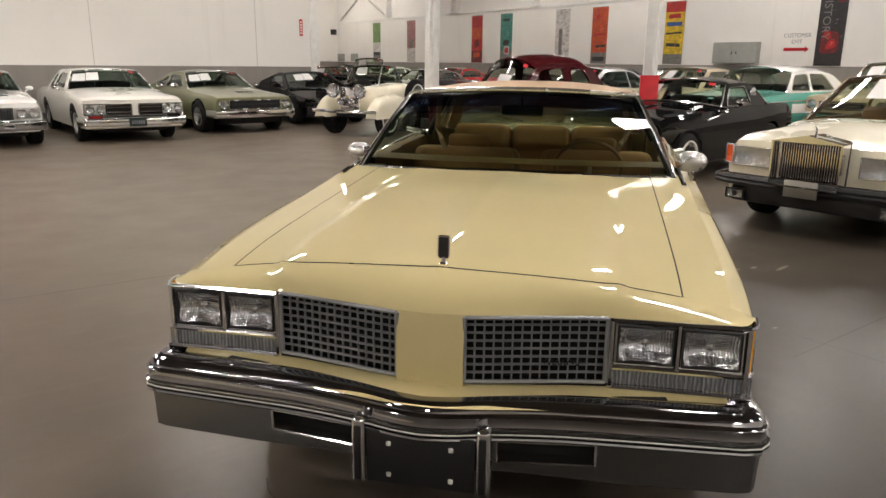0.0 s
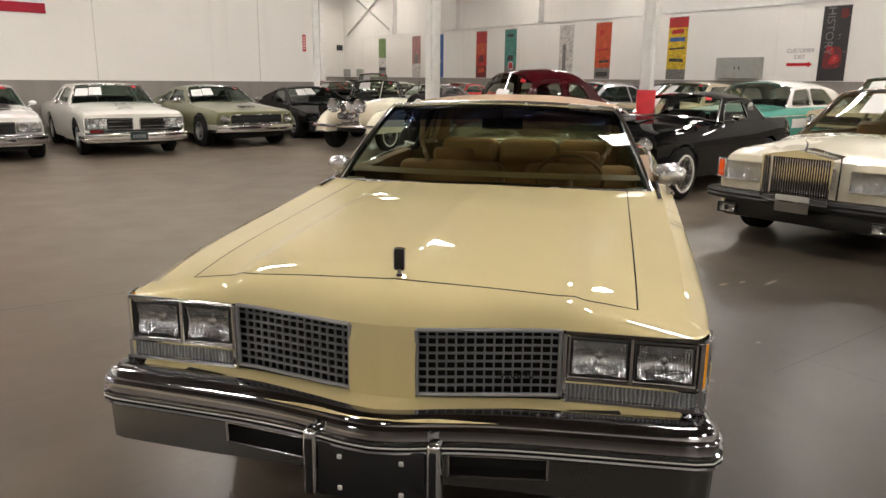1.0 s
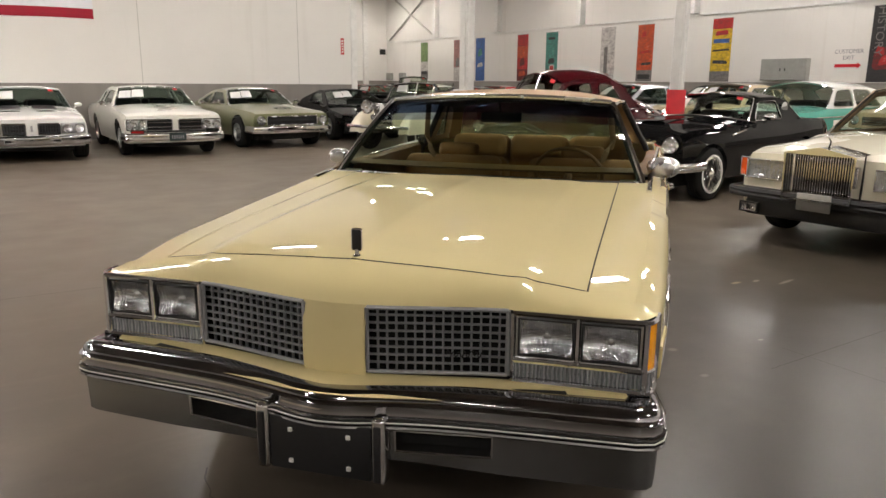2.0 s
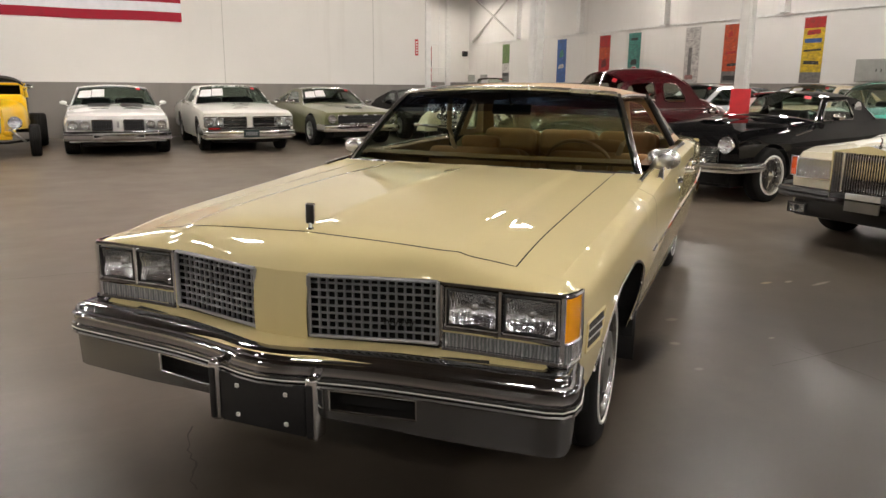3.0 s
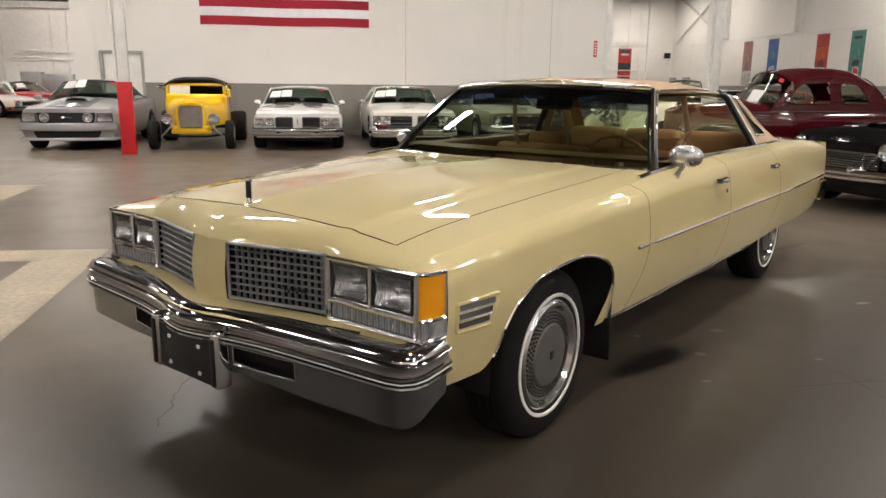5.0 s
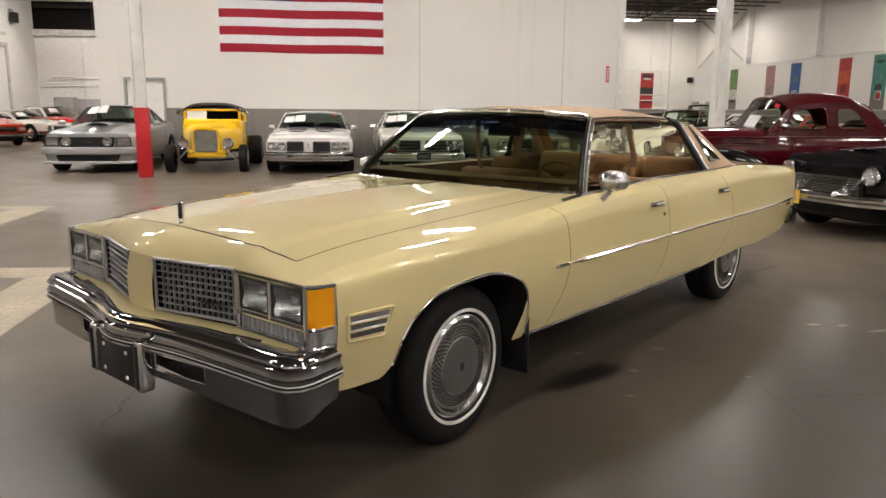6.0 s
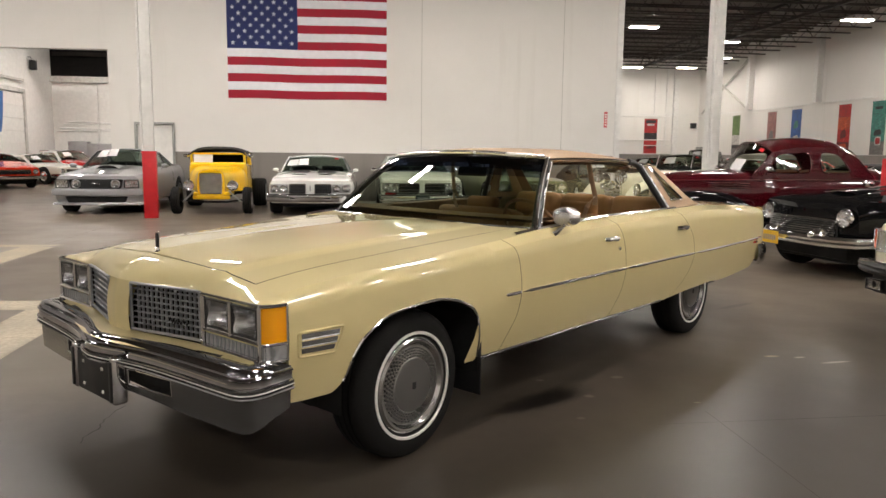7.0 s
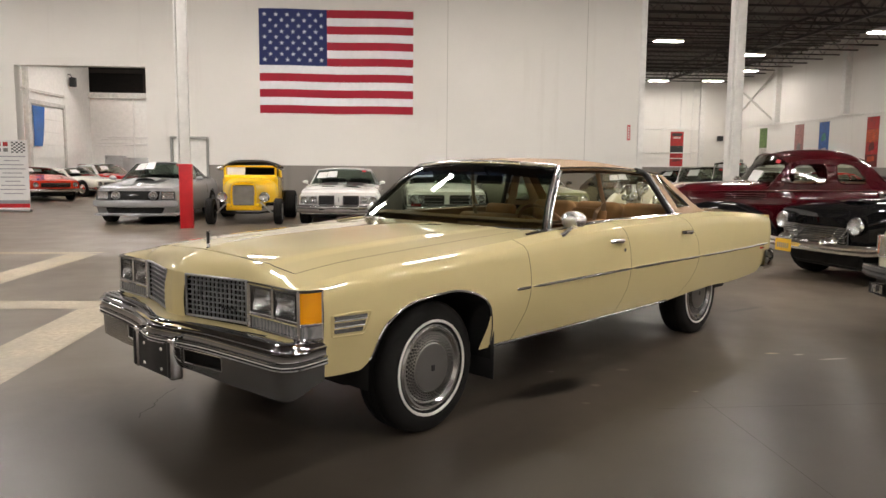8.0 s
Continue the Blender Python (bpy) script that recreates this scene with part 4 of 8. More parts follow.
def cream_sedan(m):
    ob = thing("sedan", m, "cream full-size vintage sedan with tan vinyl roof and chrome bumpers", "car")
    # flanks, each panel with its own shut lines
    body = new("body")
    body.parent = ob
    doors = []
    for s in (1, -1):
        bm = bmesh.new()
        h_panel(bm, FRONT_EDGE, DOOR_A, 90, 18, s)
        part("front_fender", bm, M_CREAM, body)
        for nm, a, b in (("front_door", DOOR_A, DOOR_B), ("rear_door", DOOR_B, DOOR_C)):
            bm = bmesh.new()
            h_panel(bm, a, b, 30, 18, s)
            doors.append((s, nm, part(nm, bm, M_CREAM, ob)))
        bm = bmesh.new()
        h_panel(bm, DOOR_C, REAR_EDGE, 50, 18, s)
        part("rear_quarter", bm, M_CREAM, body)
        # black sheet added to paint shade into the shut lines, and the arch lining
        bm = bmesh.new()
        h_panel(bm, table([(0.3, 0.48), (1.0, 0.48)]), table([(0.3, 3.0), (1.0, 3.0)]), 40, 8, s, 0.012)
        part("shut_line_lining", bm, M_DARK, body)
        bm = bmesh.new()
        pts = [(-0.405, 0.30)] + arc_pts() + [(0.437, 0.30)]
        grid(bm, lambda u, v: (lambda p: (s * (h_side(p[0], max(0.44, p[1])) - 0.006 - 0.42 * v), p[0], p[1] + 0.004))(pts[int(round(u * (len(pts) - 1)))]), len(pts) - 1, 2)
        part("wheel_well", bm, M_DARK, body, "black wheel housing")
        bm = bmesh.new()
        tube(bm, [(s * (h_side(y, max(z, 0.40)) + 0.001), y, z) for y, z in arc_pts(60)], 0.0065, 6)
        part("arch_moulding", bm, M_CHROME, body, "thin chrome arch moulding")
        bm = bmesh.new()
        tube(bm, [(s * (h_side(y, 0.372) + 0.002), y, 0.370) for y in [0.47 + 1.98 * k / 24 for k in range(25)]], 0.008, 6)
        part("rocker_moulding", bm, M_APRON, body)
        bm = bmesh.new()
        for y0, y1 in ((0.60, 0.722), (0.740, 1.822), (1.834, 2.85), (2.865, 4.40)):
            tube(bm, [(s * (h_side(y, 0.667) + 0.003), y, 0.667 + 0.004 * math.sin(y)) for y in [y0 + (y1 - y0) * k / 16 for k in range(17)]], [0.002] + [0.009] * 15 + [0.006], 6)
        part("side_moulding", bm, M_CHROME, body, "chrome side moulding")
        # three slots behind the headlamps
        vent = new("fender_vent")
        vent.parent = body
        def on_fender(y, z, d):
            return (s * (h_side(y, z) + d), y, z)
        bm = bmesh.new()
        rim = rounded([(-0.628, 0.596), (-0.462, 0.589), (-0.421, 0.690), (-0.632, 0.690)], 0.012, 3)
        tube(bm, [on_fender(y, z, 0.001) for y, z in rim], 0.0055, 6, closed=True)
        part("rim", bm, M_CREAM, vent, "raised cream rim")
        for k in range(3):
            z = 0.609 + 0.0285 * k
            y0, y1 = -0.618, -0.470 + 0.0115 * k
            bm = bmesh.new()
            grid(bm, lambda u, v: on_fender(y0 + (y1 - y0 + 0.010 * v) * u, z + 0.0235 * v - 0.004 * u, 0.0045 - 0.006 * v), 8, 2)
            part("slot", bm, M_APRON, vent)
            if k:
                bm = bmesh.new()
                tube(bm, [on_fender(y0 + (y1 - y0) * j / 8, z - 0.002 - 0.004 * j / 8, 0.004) for j in range(9)], 0.0028, 5)
                part("lip", bm, M_SATIN, vent)
        bm = bmesh.new()
        for k in range(2):
            box(bm, (s * (h_side(4.25, 0.64) + 0.004), 4.25, 0.63 + 0.028 * k), (0.008, 0.085, 0.017), 0.003)
        part("side_reflector", bm, M_REDLENS, body, "two small red reflectors")
        # fender tops
        bm = bmesh.new()
        grid(bm, lambda u, v: (lambda y: (lambda x: (s * x, y, h_top(x, y)))(0.7095 + (h_side(y, H_ZS(y)) - 0.7095) * v))(-0.664 + 1.78 * u), 40, 8)
        part("fender_top", bm, M_CREAM, body)
        # door inner trims and sill tops
        bm = bmesh.new()
        grid(bm, lambda u, v: (s * (h_side(1.0 + 1.5 * u, 0.98) - 0.015 - 0.075 * min(1, v * 2)), 1.14 + 1.40 * u, 0.992 - 0.002 * v if v < 0.6 else 0.985 - (v - 0.6)), 14, 5)
        part("door_trim", bm, M_SEAT_D, body, "tan inner door panel")
        bm = bmesh.new()
        tube(bm, [(s * (h_side(y, 0.985) - 0.012), y, H_ZS(y) + 0.004) for y in [0.80 + 1.86 * k / 20 for k in range(21)]], 0.012, 6)
        part("belt_moulding", bm, M_CHROME, body, "chrome belt moulding")
    for s, nm, door in doors:
        y = 1.640 if nm == "front_door" else 2.640
        bm = bmesh.new()
        x = h_side(y, 0.866)
        tube(bm, [(s * (x + 0.004), y - 0.075, 0.866), (s * (x + 0.022), y - 0.06, 0.867), (s * (x + 0.022), y + 0.02, 0.867), (s * (x + 0.016), y + 0.055, 0.866)], [0.013, 0.014, 0.014, 0.016], 8)
        box(bm, (s * (x + 0.010), y + 0.045, 0.864), (0.030, 0.042, 0.034), 0.008)
        part("door_handle", bm, M_CHROME, door, "chrome door handle with push button")
        if nm == "front_door":
            bm = bmesh.new()
            lathe(bm, [(0.013, 0.0), (0.012, 0.006), (0, 0.007)], 14, pose(s * h_side(1.745, 0.80), 1.742, 0.800, 0, 0, 0 if s > 0 else 180))
            part("door_lock", bm, M_CHROME, door)
    # hood
    bm = bmesh.new()
    grid(bm, lambda u, v: (lambda x: (lambda y: (x, y, h_top(x, y)))(H_HOODF(abs(x)) + (0.940 + 0.045 * (x / 0.7) ** 2 - H_HOODF(abs(x))) * v))(-0.7045 + 1.409 * u), 56, 40)
    bmesh.ops.recalc_face_normals(bm, faces=bm.faces[:])
    part("hood", bm, M_CREAM, ob, "cream hood with raised middle")
    # black sheet just under the hood paints the shade in its gaps
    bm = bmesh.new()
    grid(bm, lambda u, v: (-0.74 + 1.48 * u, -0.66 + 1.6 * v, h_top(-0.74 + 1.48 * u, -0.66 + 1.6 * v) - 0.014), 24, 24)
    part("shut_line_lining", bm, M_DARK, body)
    bm = bmesh.new()
    grid(bm, lambda u, v: (-0.86 + 1.72 * u, 0.93 + 0.36 * v, 0.944 - 0.012 * v - 0.012 * abs(2 * u - 1)), 12, 4)
    part("cowl", bm, M_BLACK, body, "dark cowl with the wiper recess")
    # nose: header over the grille, middle pillar, filler over the bumper

    def header(u, v):
        # the rear edge follows the hood and then the fender's section, the front edge the lamp line and its corner
        s, a = (1 if u >= 0.5 else -1), abs(2 * u - 1) * 1.2
        xf = h_side(-0.664, H_ZS(-0.664))
        if a <= 1.0:
            xr = xe = a * xf
            y0, y1 = H_HOODF(xr) - 0.007 * (1 - smoothstep((xr - 0.69) / 0.02)), H_FACE(xr)
            z0, z1 = h_top(xr, y0), 0.813 - 0.006 * xr
        else:
            k = (a - 1.0) / 0.2
            y0 = -0.664
            z1 = 0.808
            z0 = H_ZS(y0) + (z1 + 0.001 - H_ZS(y0)) * k
            xr = h_side(y0, z0)
            g = radians(64) * k
            xe, y1 = xf + (0.909 - xf) * math.sin(g) / math.sin(radians(64)), H_FACE(xf) + (-0.672 - H_FACE(xf)) * (1 - math.cos(g)) / (1 - math.cos(radians(64)))
        e = 0.42      # how square the nose is
        c = ((xr + xe) / 2 * (1 - e) + max(xr, xe) * e, (y0 + y1) / 2 * (1 - e) + (y1 - 0.010) * e, (z0 + z1) / 2 * (1 - e) + z0 * e)
        p, q = (xr, y0, z0), (xe, y1, z1)
        o = [p[i] * (1 - v) ** 2 + c[i] * 2 * v * (1 - v) + q[i] * v * v for i in range(3)]
        return (s * o[0], o[1], o[2])
    bm = bmesh.new()
    grid(bm, header, 96, 14)
    bmesh.ops.remove_doubles(bm, verts=bm.verts[:], dist=0.0004)
    part("header_panel", bm, M_CREAM, body)
    bm = bmesh.new()
    grid(bm, lambda u, v: (-0.099 + 0.198 * u, H_FACE(abs(-0.099 + 0.198 * u)) - 0.012 * math.sin(math.pi * v) - 0.012 * v, 0.815 - 0.225 * v), 16, 10)
    part("nose_pillar", bm, M_CREAM, body)
    bm = bmesh.new()
    grid(bm, lambda u, v: (lambda x: (x, H_FACE(abs(x)) + 0.004 - 0.124 * v ** 1.2 * (1 - 0.45 * smoothstep((abs(x) - 0.55) / 0.4)), 0.606 - 0.020 * abs(x) - 0.022 * v ** 2))(-0.905 + 1.81 * u), 48, 6)
    part("filler_panel", bm, M_CREAM, body)
    # eggcrate grilles
    for s in (1, -1):
        g = new("grille")
        g.parent = ob
        tagged(g, "silver eggcrate grille over a dark recess")
        x0, x1, z0, z1 = 0.100, 0.498, 0.614, 0.808

        def gp(x, z, d=0.0):
            return (s * x, H_FACE(x) + d, z)
        bm = bmesh.new()
        grid(bm, lambda u, v: gp(x0 + (x1 - x0) * u, z0 + (z1 - z0) * v, 0.035), 6, 2)
        part("backing", bm, M_DARK, g)
        for k in range(7):
            z = z0 + (z1 - z0) * (k + 1) / 8
            bm = bmesh.new()
            grid(bm, lambda u, v: (lambda a: gp(x0 + (x1 - x0) * u, z + 0.0034 * math.sin(a), 0.008 - 0.007 * math.cos(a)))(2 * math.pi * v), 8, 6)
            part("bar", bm, M_ARGENT, g)
        for k in range(14):
            x = x0 + (x1 - x0) * (k + 1) / 15
            bm = bmesh.new()
            box(bm, gp(x, (z0 + z1) / 2, 0.010), (0.0044, 0.012, z1 - z0), 0.001)
            part("bar", bm, M_ARGENT, g)
        bm = bmesh.new()
        for a, b in (((x0, z0), (x1, z0)), ((x1, z0), (x1, z1)), ((x1, z1), (x0, z1)), ((x0, z1), (x0, z0))):
            tube(bm, [gp(a[0] + (b[0] - a[0]) * k / 6, a[1] + (b[1] - a[1]) * k / 6, -0.004) for k in range(7)], 0.0068, 8)
        part("frame", bm, M_ARGENT, g)
        if s > 0:
            bm = bmesh.new()
            pts = [gp(0.325 + 0.105 * k / 30, 0.672 + 0.010 * math.sin(k * 1.35) + (0.012 if k in (2, 3, 21, 22) else 0), -0.008) for k in range(31)]
            tube(bm, pts, 0.0022, 5)
            part("script_badge", bm, M_BLACK, g, "small dark script badge as a plain squiggle")
        # lamp cluster
        yaw = math.degrees(math.atan2(H_FACE(0.87) - H_FACE(0.53), 0.34)) * s
        c = new("headlight_cluster")
        c.parent = ob
        tagged(c, "chrome cluster of twin square headlamps over a ribbed turn lamp")
        bm = bmesh.new()
        xa, xb, za, zb = 0.512, 0.880, 0.600, 0.804
        for a, b in (((xa, za), (xb + 0.02, za)), ((xb, za), (xb, zb)), ((xb, zb), (xa, zb)), ((xa, zb), (xa, za)), ((xa, 0.664), (xb, 0.664)), ((0.695, 0.664), (0.695, zb))):
            tube(bm, [gp(a[0] + (b[0] - a[0]) * k / 6, a[1] + (b[1] - a[1]) * k / 6 - 0.002 * (a[0] + (b[0] - a[0]) * k / 6 - 0.5), -0.006) for k in range(7)], 0.0085, 6)
        part("bezel", bm, M_CHROME, c, "chrome lamp surround")
        bm = bmesh.new()
        grid(bm, lambda u, v: gp(xa + (xb - xa) * u, za + (zb - za) * v, 0.045), 4, 2)
        part("backing", bm, M_DARK, c)
        dz = lambda x: -0.002 * (x - 0.5)
        bm = bmesh.new()
        flat_panel(bm, [(xa, 0.664), (xb, 0.664), (xb, zb), (xa, zb)],
                   [rounded([(xc - 0.080, 0.677), (xc + 0.080, 0.677), (xc + 0.080, 0.791), (xc - 0.080, 0.791)], 0.012, 3) for xc in (0.606, 0.785)],
                   lambda a, b: gp(a, b + dz(a), -0.002))
        part("bezel_plate", bm, M_CHROME, c)
        for xc in (0.606, 0.785):
            bm = bmesh.new()
            for e in (-1, 1):
                box(bm, (e * 0.0775, 0.002, 0), (0.005, 0.026, 0.112), 0.002)
                box(bm, (0, 0.002, e * 0.0545), (0.160, 0.026, 0.005), 0.002)
            bmesh.ops.transform(bm, matrix=pose(s * xc, H_FACE(xc), 0.734 - 0.002 * (xc - 0.5), 0, 0, yaw), verts=bm.verts[:])
            part("retainer", bm, M_BLACK, c)
            bm = bmesh.new()

            def lens(u, v):
                a, b = 2 * u - 1, 2 * v - 1
                return (0.0725 * a, -0.008 - 0.008 * (1 - a * a) * (1 - b * b) - 0.0005 * math.cos(17 * a * 3.14), 0.0495 * b)
            grid(bm, lens, 68, 8)
            bmesh.ops.transform(bm, matrix=pose(s * xc, H_FACE(xc), 0.734 - 0.002 * (xc - 0.5), 0, 0, yaw), verts=bm.verts[:])
            part("lens", bm, M_GLASS_L, c, "clear ribbed square lamp glass")
            bm = bmesh.new()
            grid(bm, lambda u, v: (lambda a, b: (0.073 * a, 0.034 - 0.040 * min(1.0, (a * a + b * b) ** 0.9 * 0.75), 0.050 * b))(2 * u - 1, 2 * v - 1), 16, 12)
            lathe(bm, [(0.012, 0.0), (0.011, 0.014), (0.0, 0.018)], 12, pose(0, 0.030, 0, 0, 0, -90))
            bmesh.ops.transform(bm, matrix=pose(s * xc, H_FACE(xc), 0.734 - 0.002 * (xc - 0.5), 0, 0, yaw), verts=bm.verts[:])
            part("reflector", bm, M_BOWL, c, "silvered lamp bowl")
        bm = bmesh.new()
        grid(bm, lambda u, v: gp(xa + 0.008 + (xb - xa + 0.012) * u, 0.607 + 0.049 * v - 0.002 * (xa + (xb - xa) * u - 0.5), 0.004 - 0.003 * math.cos(46 * 2 * math.pi * u)), 184, 1)
        part("turn_lamp", bm, M_LENS, c, "ribbed clear turn lamp")
        bm = bmesh.new()
        grid(bm, lambda u, v: (s * (0.879 + 0.029 * math.sin(u * 1.5708)), -0.764 + 0.090 * (1 - math.cos(u * 1.5708)), 0.668 + 0.130 * v), 8, 3)
        part("side_marker", bm, M_AMBER, c, "amber corner marker lamp")
        bm = bmesh.new()
        for zz in (0.662, 0.804, 0.598):
            tube(bm, [(s * (0.878 + 0.033 * math.sin(k / 8 * 1.5708)), -0.766 + 0.094 * (1 - math.cos(k / 8 * 1.5708)), zz) for k in range(9)], 0.0065, 6)
        tube(bm, [(s * 0.911, -0.671, 0.595), (s * 0.911, -0.671, 0.806)], 0.0065, 6)
        part("corner_trim", bm, M_CHROME, c)
        bm = bmesh.new()
        grid(bm, lambda u, v: (s * (0.880 + 0.028 * math.sin(u * 1.5708)), -0.762 + 0.088 * (1 - math.cos(u * 1.5708)), 0.604 + 0.052 * v), 8, 1)
        part("corner_lens", bm, M_LENS, c)
    # front bumper: chrome bar, dark rub strip, silver lower apron with two slots
    plan = table([(0.0, -0.992), (0.06, -0.985), (0.2, -0.948), (0.38, -0.917), (0.6, -0.898), (0.80, -0.884), (0.87, -0.878)])
    ends = [(0.908, -0.866), (0.925, -0.842), (0.930, -0.800), (0.921, -0.735), (0.908, -0.660)]
    line = [(-x, y) for x, y in reversed(ends)] + [(x, plan(abs(x))) for x in [-0.87 + 1.74 * k / 48 for k in range(49)]] + ends
    N = len(line) - 1

    def off(i, d):
        a, b = line[max(0, i - 1)], line[min(N, i + 1)]
        t = Vector((b[0] - a[0], b[1] - a[1])).normalized()
        return (line[i][0] + t.y * d, line[i][1] - t.x * d)

    def band(prof):
        bm = bmesh.new()

        def f(u, v):
            o, z = prof[int(round(v * (len(prof) - 1)))]
            x, y = off(int(round(u * N)), o)
            return (x, y, z)
        grid(bm, f, N, len(prof) - 1)
        return bm
    fb = new("front_bumper")
    fb.parent = ob
    tagged(fb, "chrome front bumper with dark rub strip and two guards")
    part("bumper_bar", band([(-0.13, 0.577), (-0.07, 0.592), (-0.03, 0.596), (-0.010, 0.591), (0.002, 0.580), (0.007, 0.567), (0.015, 0.563), (0.018, 0.558), (0.011, 0.553), (0.009, 0.540), (0.012, 0.526), (0.021, 0.522), (0.021, 0.518), (0.013, 0.516), (0.013, 0.500), (0.021, 0.498), (0.023, 0.492), (0.018, 0.486), (-0.006, 0.482)]), M_CHROME_DIM, fb)
    part("rub_strip", band([(0.012, 0.5155), (0.019, 0.5145), (0.019, 0.5015), (0.012, 0.5005)]), M_BLACK, fb, "black rubber rub strip")
    part("bright_line", band([(0.018, 0.5105), (0.0215, 0.5095), (0.0215, 0.5065), (0.018, 0.5055)]), M_WHITEWALL, fb)

    def apron(a, z):
        i = max(0, min(N - 1, int(a)))
        k = a - i
        p, q = off(i, -0.004 - 0.12 * (0.49 - z) * 0.35), off(i + 1, -0.004 - 0.12 * (0.49 - z) * 0.35)
        return (p[0] + (q[0] - p[0]) * k, p[1] + (q[1] - p[1]) * k, z)

    def at_x(x):
        return 5 + (x + 0.87) / 1.74 * 48
    outline = [(k, 0.488) for k in range(N + 1)] + [(N - k, 0.362 + 0.03 * (1 - smoothstep(abs(line[N - k][0]) / 0.6)) + 0.05 * smoothstep((line[N - k][1] + 0.86) / 0.2)) for k in range(N + 1)]
    holes = []
    for s in (-1, 1):
        a, b = sorted((at_x(s * 0.212), at_x(s * 0.485)))
        holes.append(rounded([(a, 0.412), (b, 0.412), (b, 0.478), (a, 0.478)], 0.012, 3))
    bm = bmesh.new()
    flat_panel(bm, outline, holes, apron)
    thick(bm, 0.006)
    part("apron", bm, M_APRON, fb, "satin silver lower apron with two slots")
    for h in holes:
        bm = bmesh.new()
        tube(bm, [(lambda p: (p[0], p[1] - 0.004, p[2]))(apron(a, z)) for a, z in h], 0.004, 5, closed=True)
        part("slot_rim", bm, M_CHROME, fb)
        bm = bmesh.new()
        flat_panel(bm, h, [], lambda a, z: (lambda p: (p[0], p[1] + 0.05, p[2]))(apron(a, z)))
        part("slot_back", bm, M_DARK, fb)
    # added black box stands for the shadow behind the bumper
    bm = bmesh.new()
    box(bm, (0, -0.775, 0.468), (1.36, 0.11, 0.245), 0.01)
    part("bumper_backing", bm, M_DARK, fb)
    for s in (-1, 1):
        bm = bmesh.new()
        box(bm, (s * 0.180, -0.972, 0.43), (0.042, 0.062, 0.205), 0.014, seg=3)
        part("bumper_guard", bm, M_CHROME, fb, "upright chrome bumper guard")
        bm = bmesh.new()
        box(bm, (s * 0.180, -1.004, 0.425), (0.022, 0.010, 0.17), 0.004)
        part("guard_pad", bm, M_BLACK, fb)
    bm = bmesh.new()
    box(bm, (0, -0.990, 0.415), (0.315, 0.012, 0.165), 0.006)
    part("plate_bracket", bm, M_BLACK, fb, "black empty number plate bracket")
    for x in (-0.09, 0.09):
        for z in (0.365, 0.462):
            bm = bmesh.new()
            box(bm, (x, -0.998, z), (0.014, 0.008, 0.014), 0.003)
            part("bolt", bm, M_WHITEWALL, fb)
    # stand-up ornament
    orn = new("hood_ornament")
    orn.parent = ob
    bm = bmesh.new()
    lathe(bm, [(0.020, 0.0), (0.018, 0.006), (0.008, 0.014), (0.006, 0.03), (0, 0.03)], 16, pose(0, -0.69, 0.905, 0, -90, 0))
    part("foot", bm, M_CHROME, orn)
    bm = bmesh.new()
    box(bm, (0, -0.69, 0.964), (0.030, 0.010, 0.064), 0.005)
    part("emblem", bm, M_BLACK, orn, "black upright emblem in a chrome rim")
    bm = bmesh.new()
    tube(bm, [(x, -0.69, z) for x, z in rounded([(-0.016, 0.931), (0.016, 0.931), (0.016, 0.998), (-0.016, 0.998)], 0.006, 3)], 0.003, 5, closed=True)
    part("rim", bm, M_CHROME, orn)
    # deck, tail and rear bumper
    bm = bmesh.new()
    grid(bm, lambda u, v: (lambda y: (lambda xs: (xs * (2 * u - 1), y, h_top(xs * (2 * u - 1), y)))(h_side(y, H_ZS(y))))(3.05 + 1.45 * v), 30, 24)
    part("trunk_lid", bm, M_CREAM, ob, "cream trunk deck")
    bm = bmesh.new()
    grid(bm, lambda u, v: (lambda x: (x, 4.50 + 0.05 * math.sin(math.pi * v), H_ZS(4.50) - 0.32 * v + (h_top(x, 4.50) - H_ZS(4.50)) * (1 - v)))(0.88 * (2 * u - 1)), 24, 6)
    part("tail_panel", bm, M_CREAM, body)
    rb = new("rear_bumper")
    rb.parent = ob
    rplan = [(-0.905, 4.34), (-0.905, 4.46)] + [(-0.89 + 1.78 * k / 16, 4.68 - 0.12 * abs(k / 8 - 1) ** 3) for k in range(17)] + [(0.905, 4.46), (0.905, 4.34)]
    bm = bmesh.new()
    prof = [(0.0, 0.42), (0.02, 0.43), (0.03, 0.49), (0.035, 0.54), (0.02, 0.59), (-0.03, 0.605)]
    grid(bm, lambda u, v: (lambda p, q: (p[0] + math.copysign(q[0] * 0.6, p[0]), p[1] + (q[0] if abs(p[0]) < 0.9 else 0), q[1]))(rplan[int(round(u * 20))], prof[int(round(v * 5))]), 20, 5)
    part("bumper_bar", bm, M_CHROME, rb)
    # underside, mud flaps
    bm = bmesh.new()
    box(bm, (0, 1.9, 0.36), (1.30, 4.5, 0.22), 0.04)
    box(bm, (0, 0.0, 0.55), (1.05, 0.95, 0.34), 0.05)
    part("underbody", bm, M_DARK, ob)
    for s in (-1, 1):
        bm = bmesh.new()
        box(bm, (s * 0.805, 0.452, 0.335), (0.245, 0.008, 0.29), 0.003)
        part("mud_flap", bm, M_BLACK, ob, "black rubber mud flap")
        for x, y in ((0.782, 0.02), (0.735, 3.17)):
            w = wheel(ob, s * x, y, 0.335, 0.20, "cover", 0.014, 0.212, ww_r=0.230, turn=2 if y < 1 else 0)
            cover_detail(w, 0.10)
